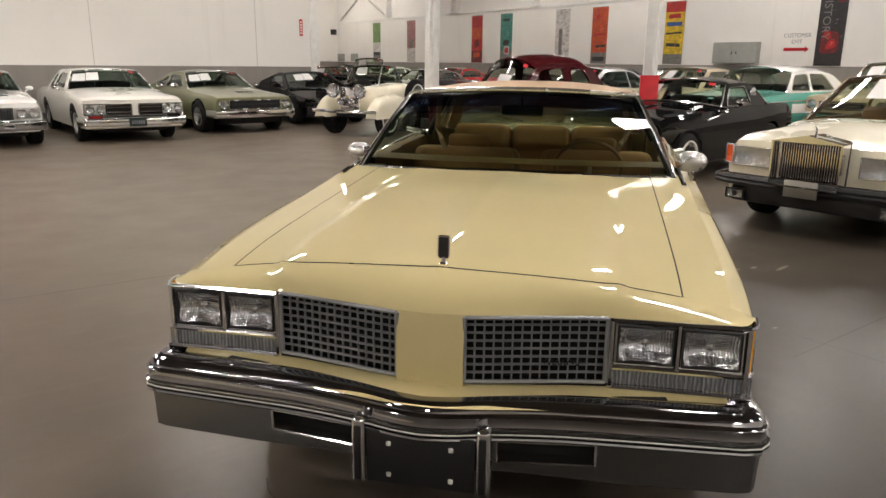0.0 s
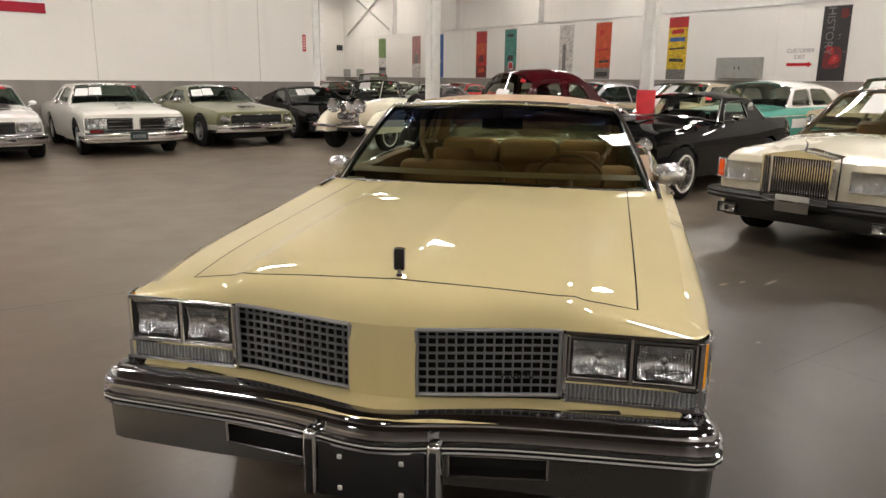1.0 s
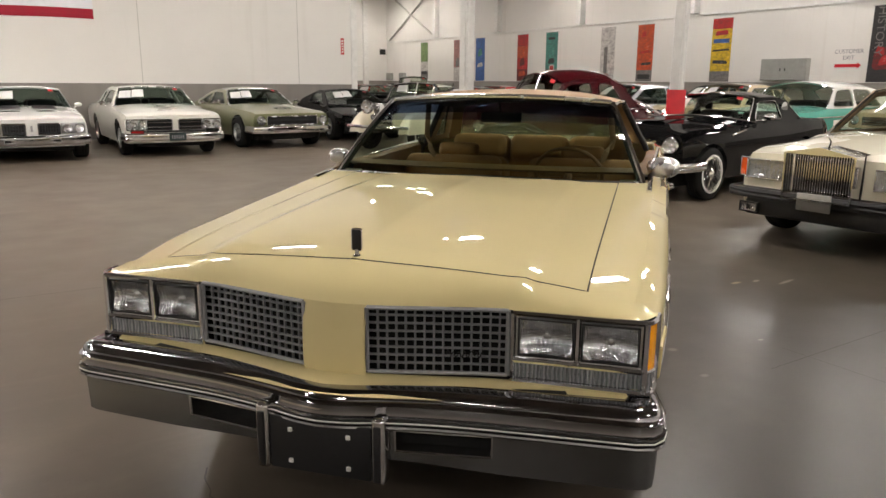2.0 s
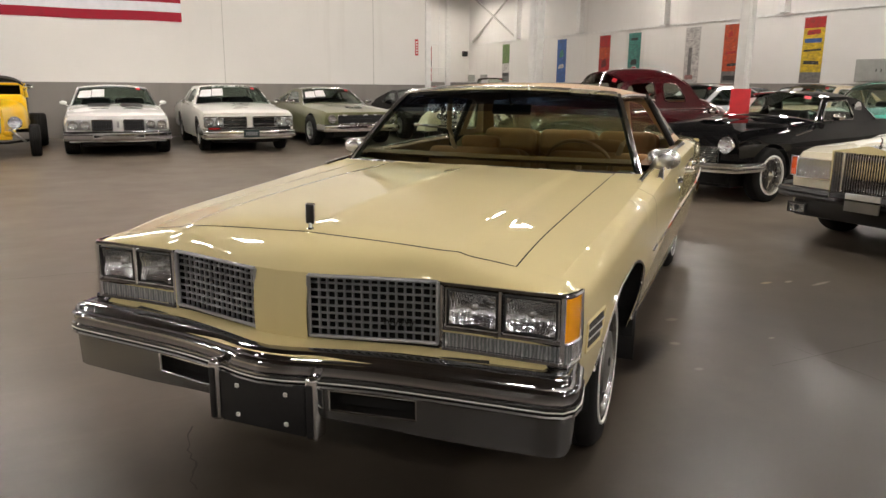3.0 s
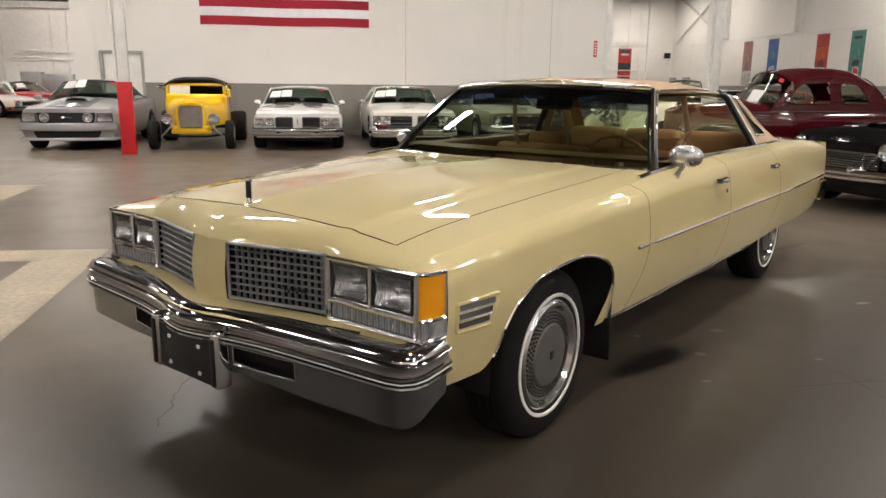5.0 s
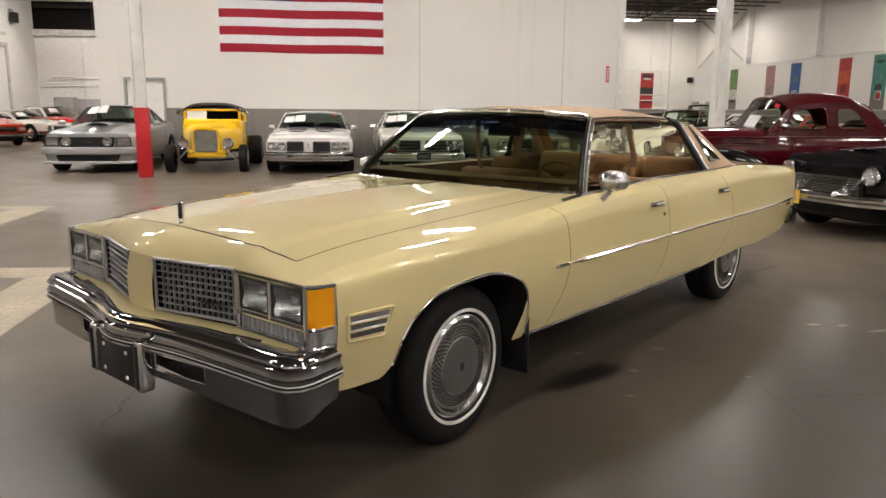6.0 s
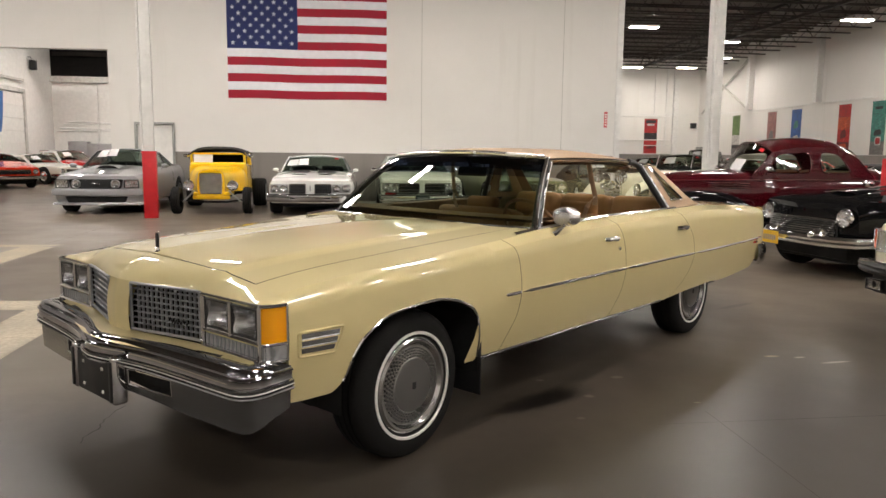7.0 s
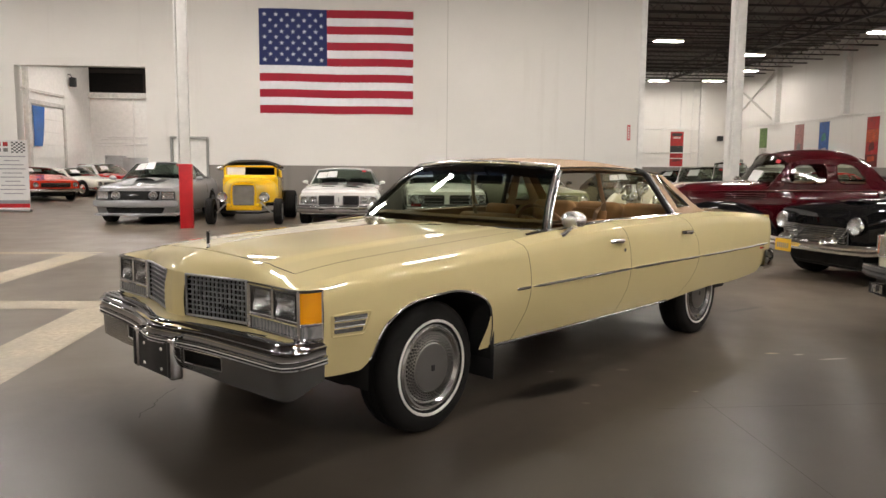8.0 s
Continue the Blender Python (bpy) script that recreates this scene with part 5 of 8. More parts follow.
    # glasshouse
    def wscreen(u, v):
        a = 2 * v - 1
        w = 0.815 + (0.625 - 0.815) * u
        b = 0.072 * u * (1 - u)
        return (w * a, 1.03 + (1.415 - 1.03) * u - 0.075 * (1 - a * a) - 0.70 * b, 0.955 + 0.378 * u + 0.028 * u * (1 - a * a) + 0.71 * b)
    bm = bmesh.new()
    grid(bm, lambda u, v: wscreen(0.68 * u, v), 12, 20)
    part("windshield", bm, M_GLASS_W, ob, "tinted curved windshield")
    bm = bmesh.new()
    grid(bm, lambda u, v: wscreen(0.68 + 0.10 * u, v), 2, 20)
    part("sun_band", bm, M_SUNBAND_L, ob, "blue shade band fading along the windshield")
    bm = bmesh.new()
    grid(bm, lambda u, v: wscreen(0.78 + 0.22 * u, v), 3, 20)
    part("sun_band", bm, M_SUNBAND, ob, "dark blue shade band along the windshield top")
    for k in (0, 1):
        e = 1 if k else -1
        bm = bmesh.new()
        tube(bm, [(lambda p: (p[0] + e * 0.010, p[1] + 0.006, p[2] + 0.004))(wscreen(-0.02 + 1.02 * j / 14, k)) for j in range(15)], 0.012, 8)
        part("windshield_pillar", bm, M_CHROME, ob, "chrome windshield pillar")
        bm = bmesh.new()
        tube(bm, [(lambda p: (p[0] + e * 0.004, p[1] + 0.036, p[2] - 0.004))(wscreen(j / 14, k)) for j in range(15)], 0.012, 8)
        tube(bm, [(lambda p: (p[0] - e * 0.008, p[1] + 0.008, p[2] - 0.004))(wscreen(j / 14, k)) for j in range(15)], 0.008, 8)
        part("pillar_seal", bm, M_BLACK, ob, "black pillar seal")
        bm = bmesh.new()
        tube(bm, [(lambda p: (p[0] + e * 0.012, p[1] + 0.052, p[2] - 0.008))(wscreen(j / 14, k)) for j in range(15)], 0.008, 8)
        part("vent_frame", bm, M_BRIGHT, ob, "thin chrome window edge")
    bm = bmesh.new()
    tube(bm, [wscreen(0, k / 24) for k in range(25)], 0.010, 6)
    tube(bm, [(lambda p: (p[0], p[1] - 0.002, p[2] + 0.008))(wscreen(1.0, k / 24)) for k in range(25)], 0.013, 8)
    part("windshield_trim", bm, M_BRIGHT, ob, "chrome windshield surround")
    rz = table([(1.40, 1.335), (1.7, 1.343), (2.1, 1.340), (2.5, 1.318), (2.72, 1.296)])
    rx = table([(1.40, 0.632), (2.0, 0.650), (2.72, 0.640)])

    def roof(u, v):
        y = 1.425 + 1.33 * u
        a = 2 * v - 1
        y -= 0.078 * (1 - a * a) * (1 - u) ** 3
        return (rx(y) * a, y, rz(y) + (0.048 + 0.012 * math.sin(math.pi * u)) * (1 - abs(a) ** 2.6))
    bm = bmesh.new()
    grid(bm, roof, 30, 28)
    thick(bm, 0.03)
    part("roof", bm, M_VINYL, ob, "tan padded vinyl roof")
    bm = bmesh.new()
    grid(bm, lambda u, v: (lambda p: (p[0] * 0.97, p[1], p[2] - 0.045))(roof(u, v)), 12, 10)
    part("headliner", bm, M_SEAT_D, ob, "tan headliner")

    def sail(y, z):
        k = max(0.0, min(1.0, (z - 0.99) / 0.31))
        xb = h_side(y, H_ZS(y)) - 0.055
        return (xb + (rx(min(y, 2.72)) - 0.10 * smoothstep((y - 2.72) / 0.7) - xb) * k, y, z)
    out = [(2.715, 0.990), (2.665, 1.12), (2.612, 1.296), (2.74, 1.304), (2.82, 1.288), (2.94, 1.225), (3.04, 1.155), (3.13, 1.075), (3.21, 1.015), (3.29, 0.990), (3.0, 0.990)]
    win = rounded([(2.705, 1.286), (2.812, 1.044), (3.018, 1.040)], 0.012, 3)
    for s in (1, -1):
        def side_of(a, b, d=0.0):
            q = sail(a, b)
            return (s * (q[0] + d), q[1], q[2])
        bm = bmesh.new()
        flat_panel(bm, out, [win], side_of)
        thick(bm, 0.02)
        part("roof_sail", bm, M_VINYL, ob, "tan vinyl rear roof pillar")
        bm = bmesh.new()
        flat_panel(bm, win, [], lambda a, b: side_of(a, b, -0.006))
        part("quarter_window", bm, M_GLASS_D, ob)
        bm = bmesh.new()
        tube(bm, [side_of(a, b, 0.004) for a, b in win], 0.008, 6, closed=True)
        part("window_trim", bm, M_CHROME, ob)
        bm = bmesh.new()
        tube(bm, [side_of(a, b, 0.004) for a, b in ((2.655, 0.985), (2.625, 1.08), (2.580, 1.21), (2.555, 1.275), (2.51, 1.303), (2.40, 1.318))], 0.021, 8)
        part("window_seal", bm, M_BLACK, ob, "black window frame")
        bm = bmesh.new()
        tube(bm, [side_of(a, b, 0.006) for a, b in ((2.705, 0.990), (2.672, 1.08), (2.628, 1.21), (2.604, 1.29))], 0.012, 8)
        part("pillar_strip", bm, M_BRIGHT, ob, "chrome strip before the vinyl")
        bm = bmesh.new()
        tube(bm, [(s * (rx(y) + 0.008), y, rz(y) - 0.012) for y in [1.40 + 1.30 * k / 20 for k in range(21)]] + [side_of(2.80, 1.285, 0.01)], 0.011, 6)
        part("drip_rail", bm, M_CHROME, ob, "chrome drip rail")
        bm = bmesh.new()
        tube(bm, [(s * 0.585, 1.98, 1.318), (s * 0.60, 2.0, 1.2), (s * 0.615, 2.03, 1.09), (s * 0.60, 2.06, 1.03)], 0.018, 6, flat=0.3)
        tube(bm, [(s * 0.615, 2.03, 1.09), (s * 0.58, 1.99, 1.02), (s * 0.55, 2.0, 0.94)], 0.017, 6, flat=0.3)
        part("seat_belt", bm, M_VINYL, ob, "tan seat belt hanging from the roof rail")
        mir = new("door_mirror")
        mir.parent = ob
        far = 1.0 if s > 0 else 0.80
        mir.matrix_basis = pose(0.918 if s > 0 else -0.888, 1.180, 1.020 if s > 0 else 1.022)
        tagged(mir, "chrome door mirror on a short foot")
        bm = bmesh.new()

        def shell(u, v):
            a, r = 2 * math.pi * u, math.sin(0.5 * math.pi * v)
            ca, sa = math.cos(a), math.sin(a)
            ca, sa = math.copysign(abs(ca) ** 0.85, ca), math.copysign(abs(sa) ** 0.85, sa)
            return (0.084 * far * ca * r, 0.026 - 0.072 * math.cos(0.5 * math.pi * v), 0.054 * far * sa * r)
        grid(bm, shell, 28, 10)
        part("housing", bm, M_BRIGHT, mir)
        bm = bmesh.new()
        grid(bm, lambda u, v: (0.080 * far * v * math.cos(2 * math.pi * u), 0.0285, 0.051 * far * v * math.sin(2 * math.pi * u)), 28, 3)
        part("glass", bm, M_CHROME, mir)
        bm = bmesh.new()
        tube(bm, [(0, -0.005, -0.050), (0, -0.045, -0.068), (s * 0.004, -0.095, -0.088), (s * 0.002, -0.120, -0.094)], [0.012, 0.013, 0.016, 0.018], 8)
        part("foot", bm, M_CHROME, mir)
    bm = bmesh.new()

    def backlight(u, v):
        a = 2 * v - 1
        return ((0.70 - 0.16 * u) * a, 3.25 - 0.50 * u + 0.05 * (1 - a * a) * (1 - u), 1.0 + 0.31 * u + 0.02 * (1 - a * a))
    grid(bm, backlight, 8, 14)
    part("rear_window", bm, M_GLASS, ob)
    for e in (0, 1):
        bm = bmesh.new()
        grid(bm, lambda u, v: (lambda p: (p[0] + (1 if e else -1) * (0.09 - 0.02 * u) * v, p[1] - 0.03 * v, p[2] - 0.004))(backlight(u, e)), 8, 2)
        part("roof_edge", bm, M_VINYL, ob, "tan vinyl beside the rear window")
    # inside
    inner = new("interior")
    inner.parent = ob
    bm = bmesh.new()
    grid(bm, lambda u, v: (0.78 * (2 * u - 1), 1.075 + 0.43 * v - 0.06 * (1 - (2 * u - 1) ** 2), 1.0 - 0.06 * v ** 2.5 + 0.012 * math.sin(math.pi * v)), 16, 8)
    box(bm, (0, 1.46, 0.76), (1.6, 0.12, 0.18), 0.04)
    part("dashboard", bm, M_SEAT_D, inner, "tan padded dashboard")
    bm = bmesh.new()
    box(bm, (0, 2.2, 0.42), (1.66, 2.3, 0.05), 0.01)
    part("floor_carpet", bm, M_SEAT_D, inner)
    for nm, y, top in (("front_seat", 2.10, 0.955), ("rear_seat", 3.02, 1.035)):
        e = new(nm)
        e.parent = ob
        tagged(e, "tan velour bench with loose pillow backs")
        for x in ((-0.43, 0.43) if nm == "front_seat" else (-0.46, 0.0, 0.46)):
            w = 0.72 if nm == "front_seat" else 0.46
            bm = bmesh.new()
            box(bm, (x, y, top - 0.28), (w, 0.20, 0.56), 0.06, m=pose(0, 0, 0, -14, 0, 0), seg=4)
            part("backrest", bm, M_SEAT, e)
            bm = bmesh.new()
            box(bm, (x, y - 0.05, top - 0.09), (w * 0.92, 0.17, 0.20), 0.06, m=pose(0, 0, 0, -14, 0, 0), seg=4)
            part("pillow", bm, M_SEAT, e)
        bm = bmesh.new()
        box(bm, (0, y - 0.34, top - 0.50), (1.5, 0.60, 0.20), 0.06, seg=4)
        part("cushion", bm, M_SEAT, e)
        if nm == "front_seat":
            for x in (-0.42, 0.42):
                bm = bmesh.new()
                box(bm, (x, y + 0.05, top + 0.035), (0.28, 0.09, 0.10), 0.035, m=pose(0, 0, 0, -10, 0, 0), seg=3)
                part("headrest", bm, M_SEAT, e)
    bm = bmesh.new()
    grid(bm, lambda u, v: (0.72 * (2 * u - 1), 3.08 + 0.18 * v, 0.990), 4, 2)
    part("parcel_shelf", bm, M_SEAT_D, inner)
    sw = new("steering_wheel")
    sw.parent = ob
    bm = bmesh.new()
    c = Vector((0.39, 1.62, 0.915))
    tube(bm, [c + Vector((0.195 * math.cos(2 * math.pi * k / 32), -0.11 * math.sin(2 * math.pi * k / 32), 0.16 * math.sin(2 * math.pi * k / 32))) for k in range(32)], 0.011, 8, closed=True)
    part("wheel_rim", bm, M_SEAT_D, sw)
    bm = bmesh.new()
    box(bm, c, (0.34, 0.03, 0.035), 0.01)
    tube(bm, [c, c + Vector((0, -0.26, -0.12))], 0.025, 8)
    part("spoke_bar", bm, M_SEAT_D, sw)
    bm = bmesh.new()
    box(bm, (0.0, 1.50, 1.245), (0.24, 0.018, 0.062), 0.012, m=pose(0, 0, 0, -12, 0, 0))
    tube(bm, [(0, 1.49, 1.27), (0, 1.44, 1.335)], 0.008, 6)
    part("rear_view_mirror", bm, M_BLACK, ob)
    return ob


def cover_detail(w, h):
    """Perforated ring and emblem of the full wheel cover."""
    bm = bmesh.new()
    for ring in range(4):
        rr = 0.1310 + 0.0118 * ring
        for k in range(48):
            a = 2 * math.pi * (k + 0.5 * (ring % 2)) / 48
            out = h * (0.98 - 0.11 * (rr - 0.124) / 0.050)
            box(bm, (out - 0.001, rr * math.cos(a), rr * math.sin(a)), (0.006, 0.0066, 0.0085 + 0.0012 * ring), m=pose(0, 0, 0, math.degrees(a), 0, 0))
    part("pierced_ring", bm, M_DARK, w, "ring of small dark holes")
    bm = bmesh.new()
    box(bm, (h * 1.07 + 0.002, 0, 0), (0.006, 0.022, 0.032), 0.002)
    part("emblem", bm, M_BLACK, w)


cream_sedan(pose(0.015, -0.015, 0, 0, 0, -47.5))


# ---- the parked cars ----
P_WHITE = car_paint("white_paint_car", (0.86, 0.86, 0.83), 0.25)
P_OFFWHITE = car_paint("off_white_paint", (0.78, 0.77, 0.70), 0.28)
P_GREEN = car_paint("olive_green_paint", (0.150, 0.155, 0.078), 0.3, 0.0)
P_BLACK = car_paint("black_paint", (0.006, 0.006, 0.0065), 0.2)
for one in (P_BLACK, ):
    one.node_tree.nodes["Principled BSDF"].inputs["Specular IOR Level"].default_value = 0.0
    one.node_tree.nodes["Principled BSDF"].inputs["Coat Weight"].default_value = 0.5
P_SILVER = car_paint("silver_paint", (0.38, 0.385, 0.40), 0.34, 0.35)
P_YELLOW = car_paint("yellow_paint", (0.85, 0.52, 0.008), 0.3)
P_MAROON = car_paint("maroon_paint", (0.055, 0.0018, 0.0052), 0.16)
P_IVORY = car_paint("ivory_paint", (0.80, 0.745, 0.59), 0.25)
M_ORANGE = surface("orange_lens", (0.80, 0.10, 0.01), 0.2, vary=0.06, coat=0.3)
P_TEAL = car_paint("teal_paint", (0.10, 0.38, 0.31), 0.25)
P_RED = car_paint("red_paint", (0.58, 0.018, 0.018), 0.25)
P_ORANGE = car_paint("orange_red_paint", (0.70, 0.045, 0.015), 0.25)
P_GREY = car_paint("grey_paint", (0.12, 0.125, 0.135), 0.3, 0.5)
P_BEIGE = car_paint("beige_paint", (0.55, 0.45, 0.30), 0.3)
M_BLACKTOP = surface("black_canvas", (0.02, 0.018, 0.018), 0.75, vary=0.2, fine=300, relief=0.001)
M_MESH = surface("grille_mesh", (0.30, 0.29, 0.27), 0.4, 0.6, 0.25, fine=400, relief=0.003)
M_MAPLATE = surface("dark_plate", (0.012, 0.028, 0.028), 0.4, vary=0.1)
M_YPLATE = surface("yellow_plate", (0.75, 0.45, 0.03), 0.45, vary=0.1)
M_GREYSTRIPE = surface("charcoal_stripe", (0.03, 0.03, 0.033), 0.35, vary=0.1)


def hood_strip(sp, ob, x0, x1, y0, y1, mat, name, up=0.006, hump=0.0, label=""):
    """A strip or scoop that lies on the hood."""
    bm = bmesh.new()

    def f(u, v):
        x, y = x0 + (x1 - x0) * u, y0 + (y1 - y0) * v
        w = sp["side"](y, sp["zs"](y))
        z = sp["zs"](y) + (sp["zc"](y) - sp["zs"](y)) * (1 - abs(x / w) ** 3.2)
        return (x, y, z + up + hump * math.sin(math.pi * u) ** 0.5 * (1 - v) ** 0.5)
    grid(bm, f, 8, 8)
    thick(bm, 0.004)
    part(name, bm, mat, ob, label)


def pair(fn, *xs):
    for x in xs:
        fn(x)
        fn(-x)


# white muscle car with black hood scoops
sp = low_car(P_WHITE, W=0.94, H=1.295, wb=2.85, fo=0.84, ro=1.45, nose=0.735, belt=0.90, hood=0.905, wheels="spoke", tw=0.25, r=0.335, inset=0.12,
             plan=[(-0.84, 0.875), (-0.6, 0.915), (-0.2, 0.94), (2.85, 0.94), (4.3, 0.86)],
             cab=(0.88, 1.30, 2.35, 3.0), bow=0.10, chin=0.27, gh=dict(sheet_n=2, sheet_at=(0.40, 0.04), roof_paint=P_WHITE, trim=M_SATIN, dark=True, wr=0.65, crown=0.045))
ob = car(sp, pose(-0.79, 13.16, 0), "white muscle coupe with black hood scoops, parked against the wall")
for s in (-1, 1):
    bm = bmesh.new()
    box(bm, (s * 0.665, sp["fy"](0.67) - 0.010, 0.592), (0.40, 0.05, 0.19), 0.02, m=pose(0, 0, 0, 0, 0, s * 8))
    part("lamp_panel", bm, M_SATIN, ob)
    for x in (0.565, 0.765):
        lamp_round(ob, s * x, sp["fy"](x) - 0.060, 0.592, 0.074)
    grille_bars(sp, ob, *sorted((s * 0.10, s * 0.44)), 0.495, 0.675, 3, 8, M_GREYSTRIPE, M_DARK)
    bm = bmesh.new()
    pts = rounded([(s * 0.095, 0.490), (s * 0.450, 0.490), (s * 0.450, 0.682), (s * 0.095, 0.682)], 0.02, 3)
    tube(bm, [(x, sp["fy"](x) - 0.035, z) for x, z in pts], 0.010, 6, closed=True)
    part("grille_frame", bm, M_CHROME, ob)
    lamp_rect(ob, s * 0.30, sp["fy"](0.30) - 0.135, 0.385, 0.26, 0.045, M_DARK, "bumper_slot", 0, M_SATIN)
    lamp_rect(ob, s * 0.66, sp["fy"](0.66) - 0.105, 0.405, 0.16, 0.045, M_GREYSTRIPE, "turn_lamp", s * 6)
    hood_strip(sp, ob, s * 0.30 - 0.20, s * 0.30 + 0.20, 0.12, 0.82, M_BLACK, "hood_panel", 0.009, 0.0, "black patch before the windshield")
    hood_strip(sp, ob, s * 0.30 - 0.19, s * 0.30 + 0.19, -0.14, 0.14, P_WHITE, "hood_scoop", 0.004, 0.014)
    hood_strip(sp, ob, s * 0.30 - 0.17, s * 0.30 + 0.17, -0.17, -0.138, M_DARK, "scoop_mouth", 0.010, 0.016, "dark scoop opening")
bumper(sp, ob, 0.295, 0.475, 0.10, M_CHROME_DIM)
lamp_rect(ob, 0, sp["fy"](0) - 0.02, 0.595, 0.035, 0.11, M_SATIN, "nose_badge", 0, P_WHITE)
pair(lambda x: mirror_pod(ob, x, 1.0, 0.955, P_WHITE, 0.85), 0.90)

# off-white coupe with split slatted grille
sp = low_car(P_OFFWHITE, W=0.915, H=1.325, wb=2.92, fo=0.82, ro=1.35, nose=0.765, deck=0.91, belt=0.92, hood=0.925, r=0.335, wheels="spoke", tw=0.20,
             plan=[(-0.82, 0.90), (-0.4, 0.915), (2.92, 0.915), (4.27, 0.88)], prof=[(0, 0.95), (0.35, 0.985), (0.72, 1.0), (0.90, 0.995), (1.0, 0.955)],
             cab=(0.82, 1.22, 2.55, 3.0), bow=0.05, chin=0.27, gh=dict(wr=0.62, dark=True, sheet_n=2, sheet_at=(0.42, 0.02), crown=0.035, trim=M_BRIGHT))
ob = car(sp, pose(1.63, 13.2, 0, 0, 0, 1), "off-white vintage coupe with split chrome grille and green plate")
for s in (-1, 1):
    bm = bmesh.new()
    grid(bm, lambda u, v: (s * (0.07 + 0.80 * u), sp["fy"](0.07 + 0.80 * u) - 0.004, 0.525 + 0.175 * v), 10, 2)
    thick(bm, 0.004)
    part("grille_backing", bm, M_DARK, ob)
    grille_bars(sp, ob, *sorted((s * 0.085, s * 0.50)), 0.530, 0.695, 2, 0, M_CHROME, M_DARK, depth=0.05, rim=False)
    bm = bmesh.new()
    box(bm, (s * 0.685, sp["fy"](0.69) - 0.010, 0.613), (0.36, 0.03, 0.165), 0.01)
    part("lamp_panel", bm, M_SATIN, ob)
    for x in (0.592, 0.780):
        lamp_round(ob, s * x, sp["fy"](x) - 0.048, 0.613, 0.072)
    bm = bmesh.new()
    pts = rounded([(s * 0.060, 0.518), (s * 0.880, 0.518), (s * 0.880, 0.708), (s * 0.060, 0.708)], 0.03, 4)
    tube(bm, [(x, sp["fy"](x) - 0.030, z) for x, z in pts], 0.014, 6, closed=True)
    part("grille_frame", bm, M_CHROME, ob, "chrome frame round grille and lamps")
    lamp_rect(ob, s * 0.70, sp["fy"](0.70) - 0.06, 0.486, 0.22, 0.030, M_REDLENS if s < 0 else M_DARK, "turn_lamp", 0, M_BLACK)
    hood_strip(sp, ob, s * 0.15 - 0.08, s * 0.15 + 0.08, 0.05, 0.42, P_OFFWHITE, "hood_scoop", 0.003, 0.022)
# solid black bar draws the shaded gap between bumper and grille
bm = bmesh.new()
box(bm, (0, sp["fy"](0.3) - 0.045, 0.486), (1.16, 0.03, 0.032), 0.004)
part("air_gap", bm, M_BLACK, ob, "black gap above the bumper")
bumper(sp, ob, 0.305, 0.465, 0.11, M_CHROME)
plate_on(ob, sp["fy"](0) - 0.165, 0.39, M_MAPLATE)
pair(lambda x: mirror_pod(ob, x, 1.0, 0.98, M_CHROME, 0.9), 0.95)

# olive green fastback
sp = low_car(P_GREEN, W=0.93, H=1.275, wb=2.55, fo=0.84, ro=1.1, nose=0.735, belt=0.895, hood=0.905, r=0.335, wheels="spoke", tw=0.24, inset=0.10,
             plan=[(-0.84, 0.90), (-0.4, 0.925), (0.2, 0.93), (2.6, 0.93), (3.65, 0.86)], cab=(0.78, 1.28, 2.1, 3.1), bow=0.05, chin=0.33,
             gh=dict(sheet_n=2, sheet_at=(0.42, 0.04), wr=0.62, trim=M_BRIGHT, dark=True))
ob = car(sp, pose(4.2, 13.95, 0, 0, 0, 6), "olive green fastback with black grille and chrome bumper")
grille_bars(sp, ob, -0.585, 0.585, 0.52, 0.685, 1, 0, M_DARK, M_DARK, rim=False)
bm = bmesh.new()
pts = rounded([(-0.60, 0.512), (0.60, 0.512), (0.60, 0.695), (-0.60, 0.695)], 0.03, 4)
tube(bm, [(x, sp["fy"](x) - 0.025, z) for x, z in pts], 0.010, 6, closed=True)
part("grille_frame", bm, M_BRIGHT, ob)
bumper(sp, ob, 0.335, 0.495, 0.10, M_CHROME)
lamp_rect(ob, 0, sp["fy"](0) - 0.13, 0.43, 0.46, 0.05, M_BLACK, "air_slot", 0, M_BLACK)
for s in (-1, 1):
    lamp_round(ob, s * 0.735, sp["fy"](0.735) - 0.04, 0.605, 0.088)
    lamp_round(ob, s * 0.735, sp["fy"](0.735) - 0.10, 0.42, 0.052, "turn_lamp")
    hood_strip(sp, ob, s * 0.11 - 0.07, s * 0.11 + 0.07, -0.42, -0.22, M_BLACK, "hood_vent", 0.004, 0.03)
    mirror_pod(ob, s * 0.94, 1.0, 0.96, M_CHROME)

# black low sports car
sp = low_car(P_BLACK, W=0.95, H=1.24, wb=2.65, fo=0.95, ro=0.85, nose=0.60, belt=0.86, hood=0.80, deck=0.90, r=0.345, wheels="spoke", tw=0.27, cab=(0.35, 1.15, 1.75, 3.0),
             bow=0.32, gh=dict(sheet_n=2, wr=0.60, trim=M_BLACK, dark=True, windows=[[(0.75, 0.88), (1.25, 1.15), (1.75, 1.14), (1.85, 0.88)]]))
ob = car(sp, pose(6.85, 14.9, 0, 0, 0, -2), "black low sports car with angled headlamps")
for s in (-1, 1):
    lamp_rect(ob, s * 0.70, sp["fy"](0.70) + 0.05, 0.60, 0.34, 0.09, None, "headlight", s * 32, M_BLACK)
    lamp_rect(ob, s * 0.62, sp["fy"](0.62) - 0.01, 0.36, 0.40, 0.16, M_DARK, "air_intake", s * 22, M_BLACK)
    mirror_pod(ob, s * 0.98, 0.62, 0.92, P_BLACK, 1.1)
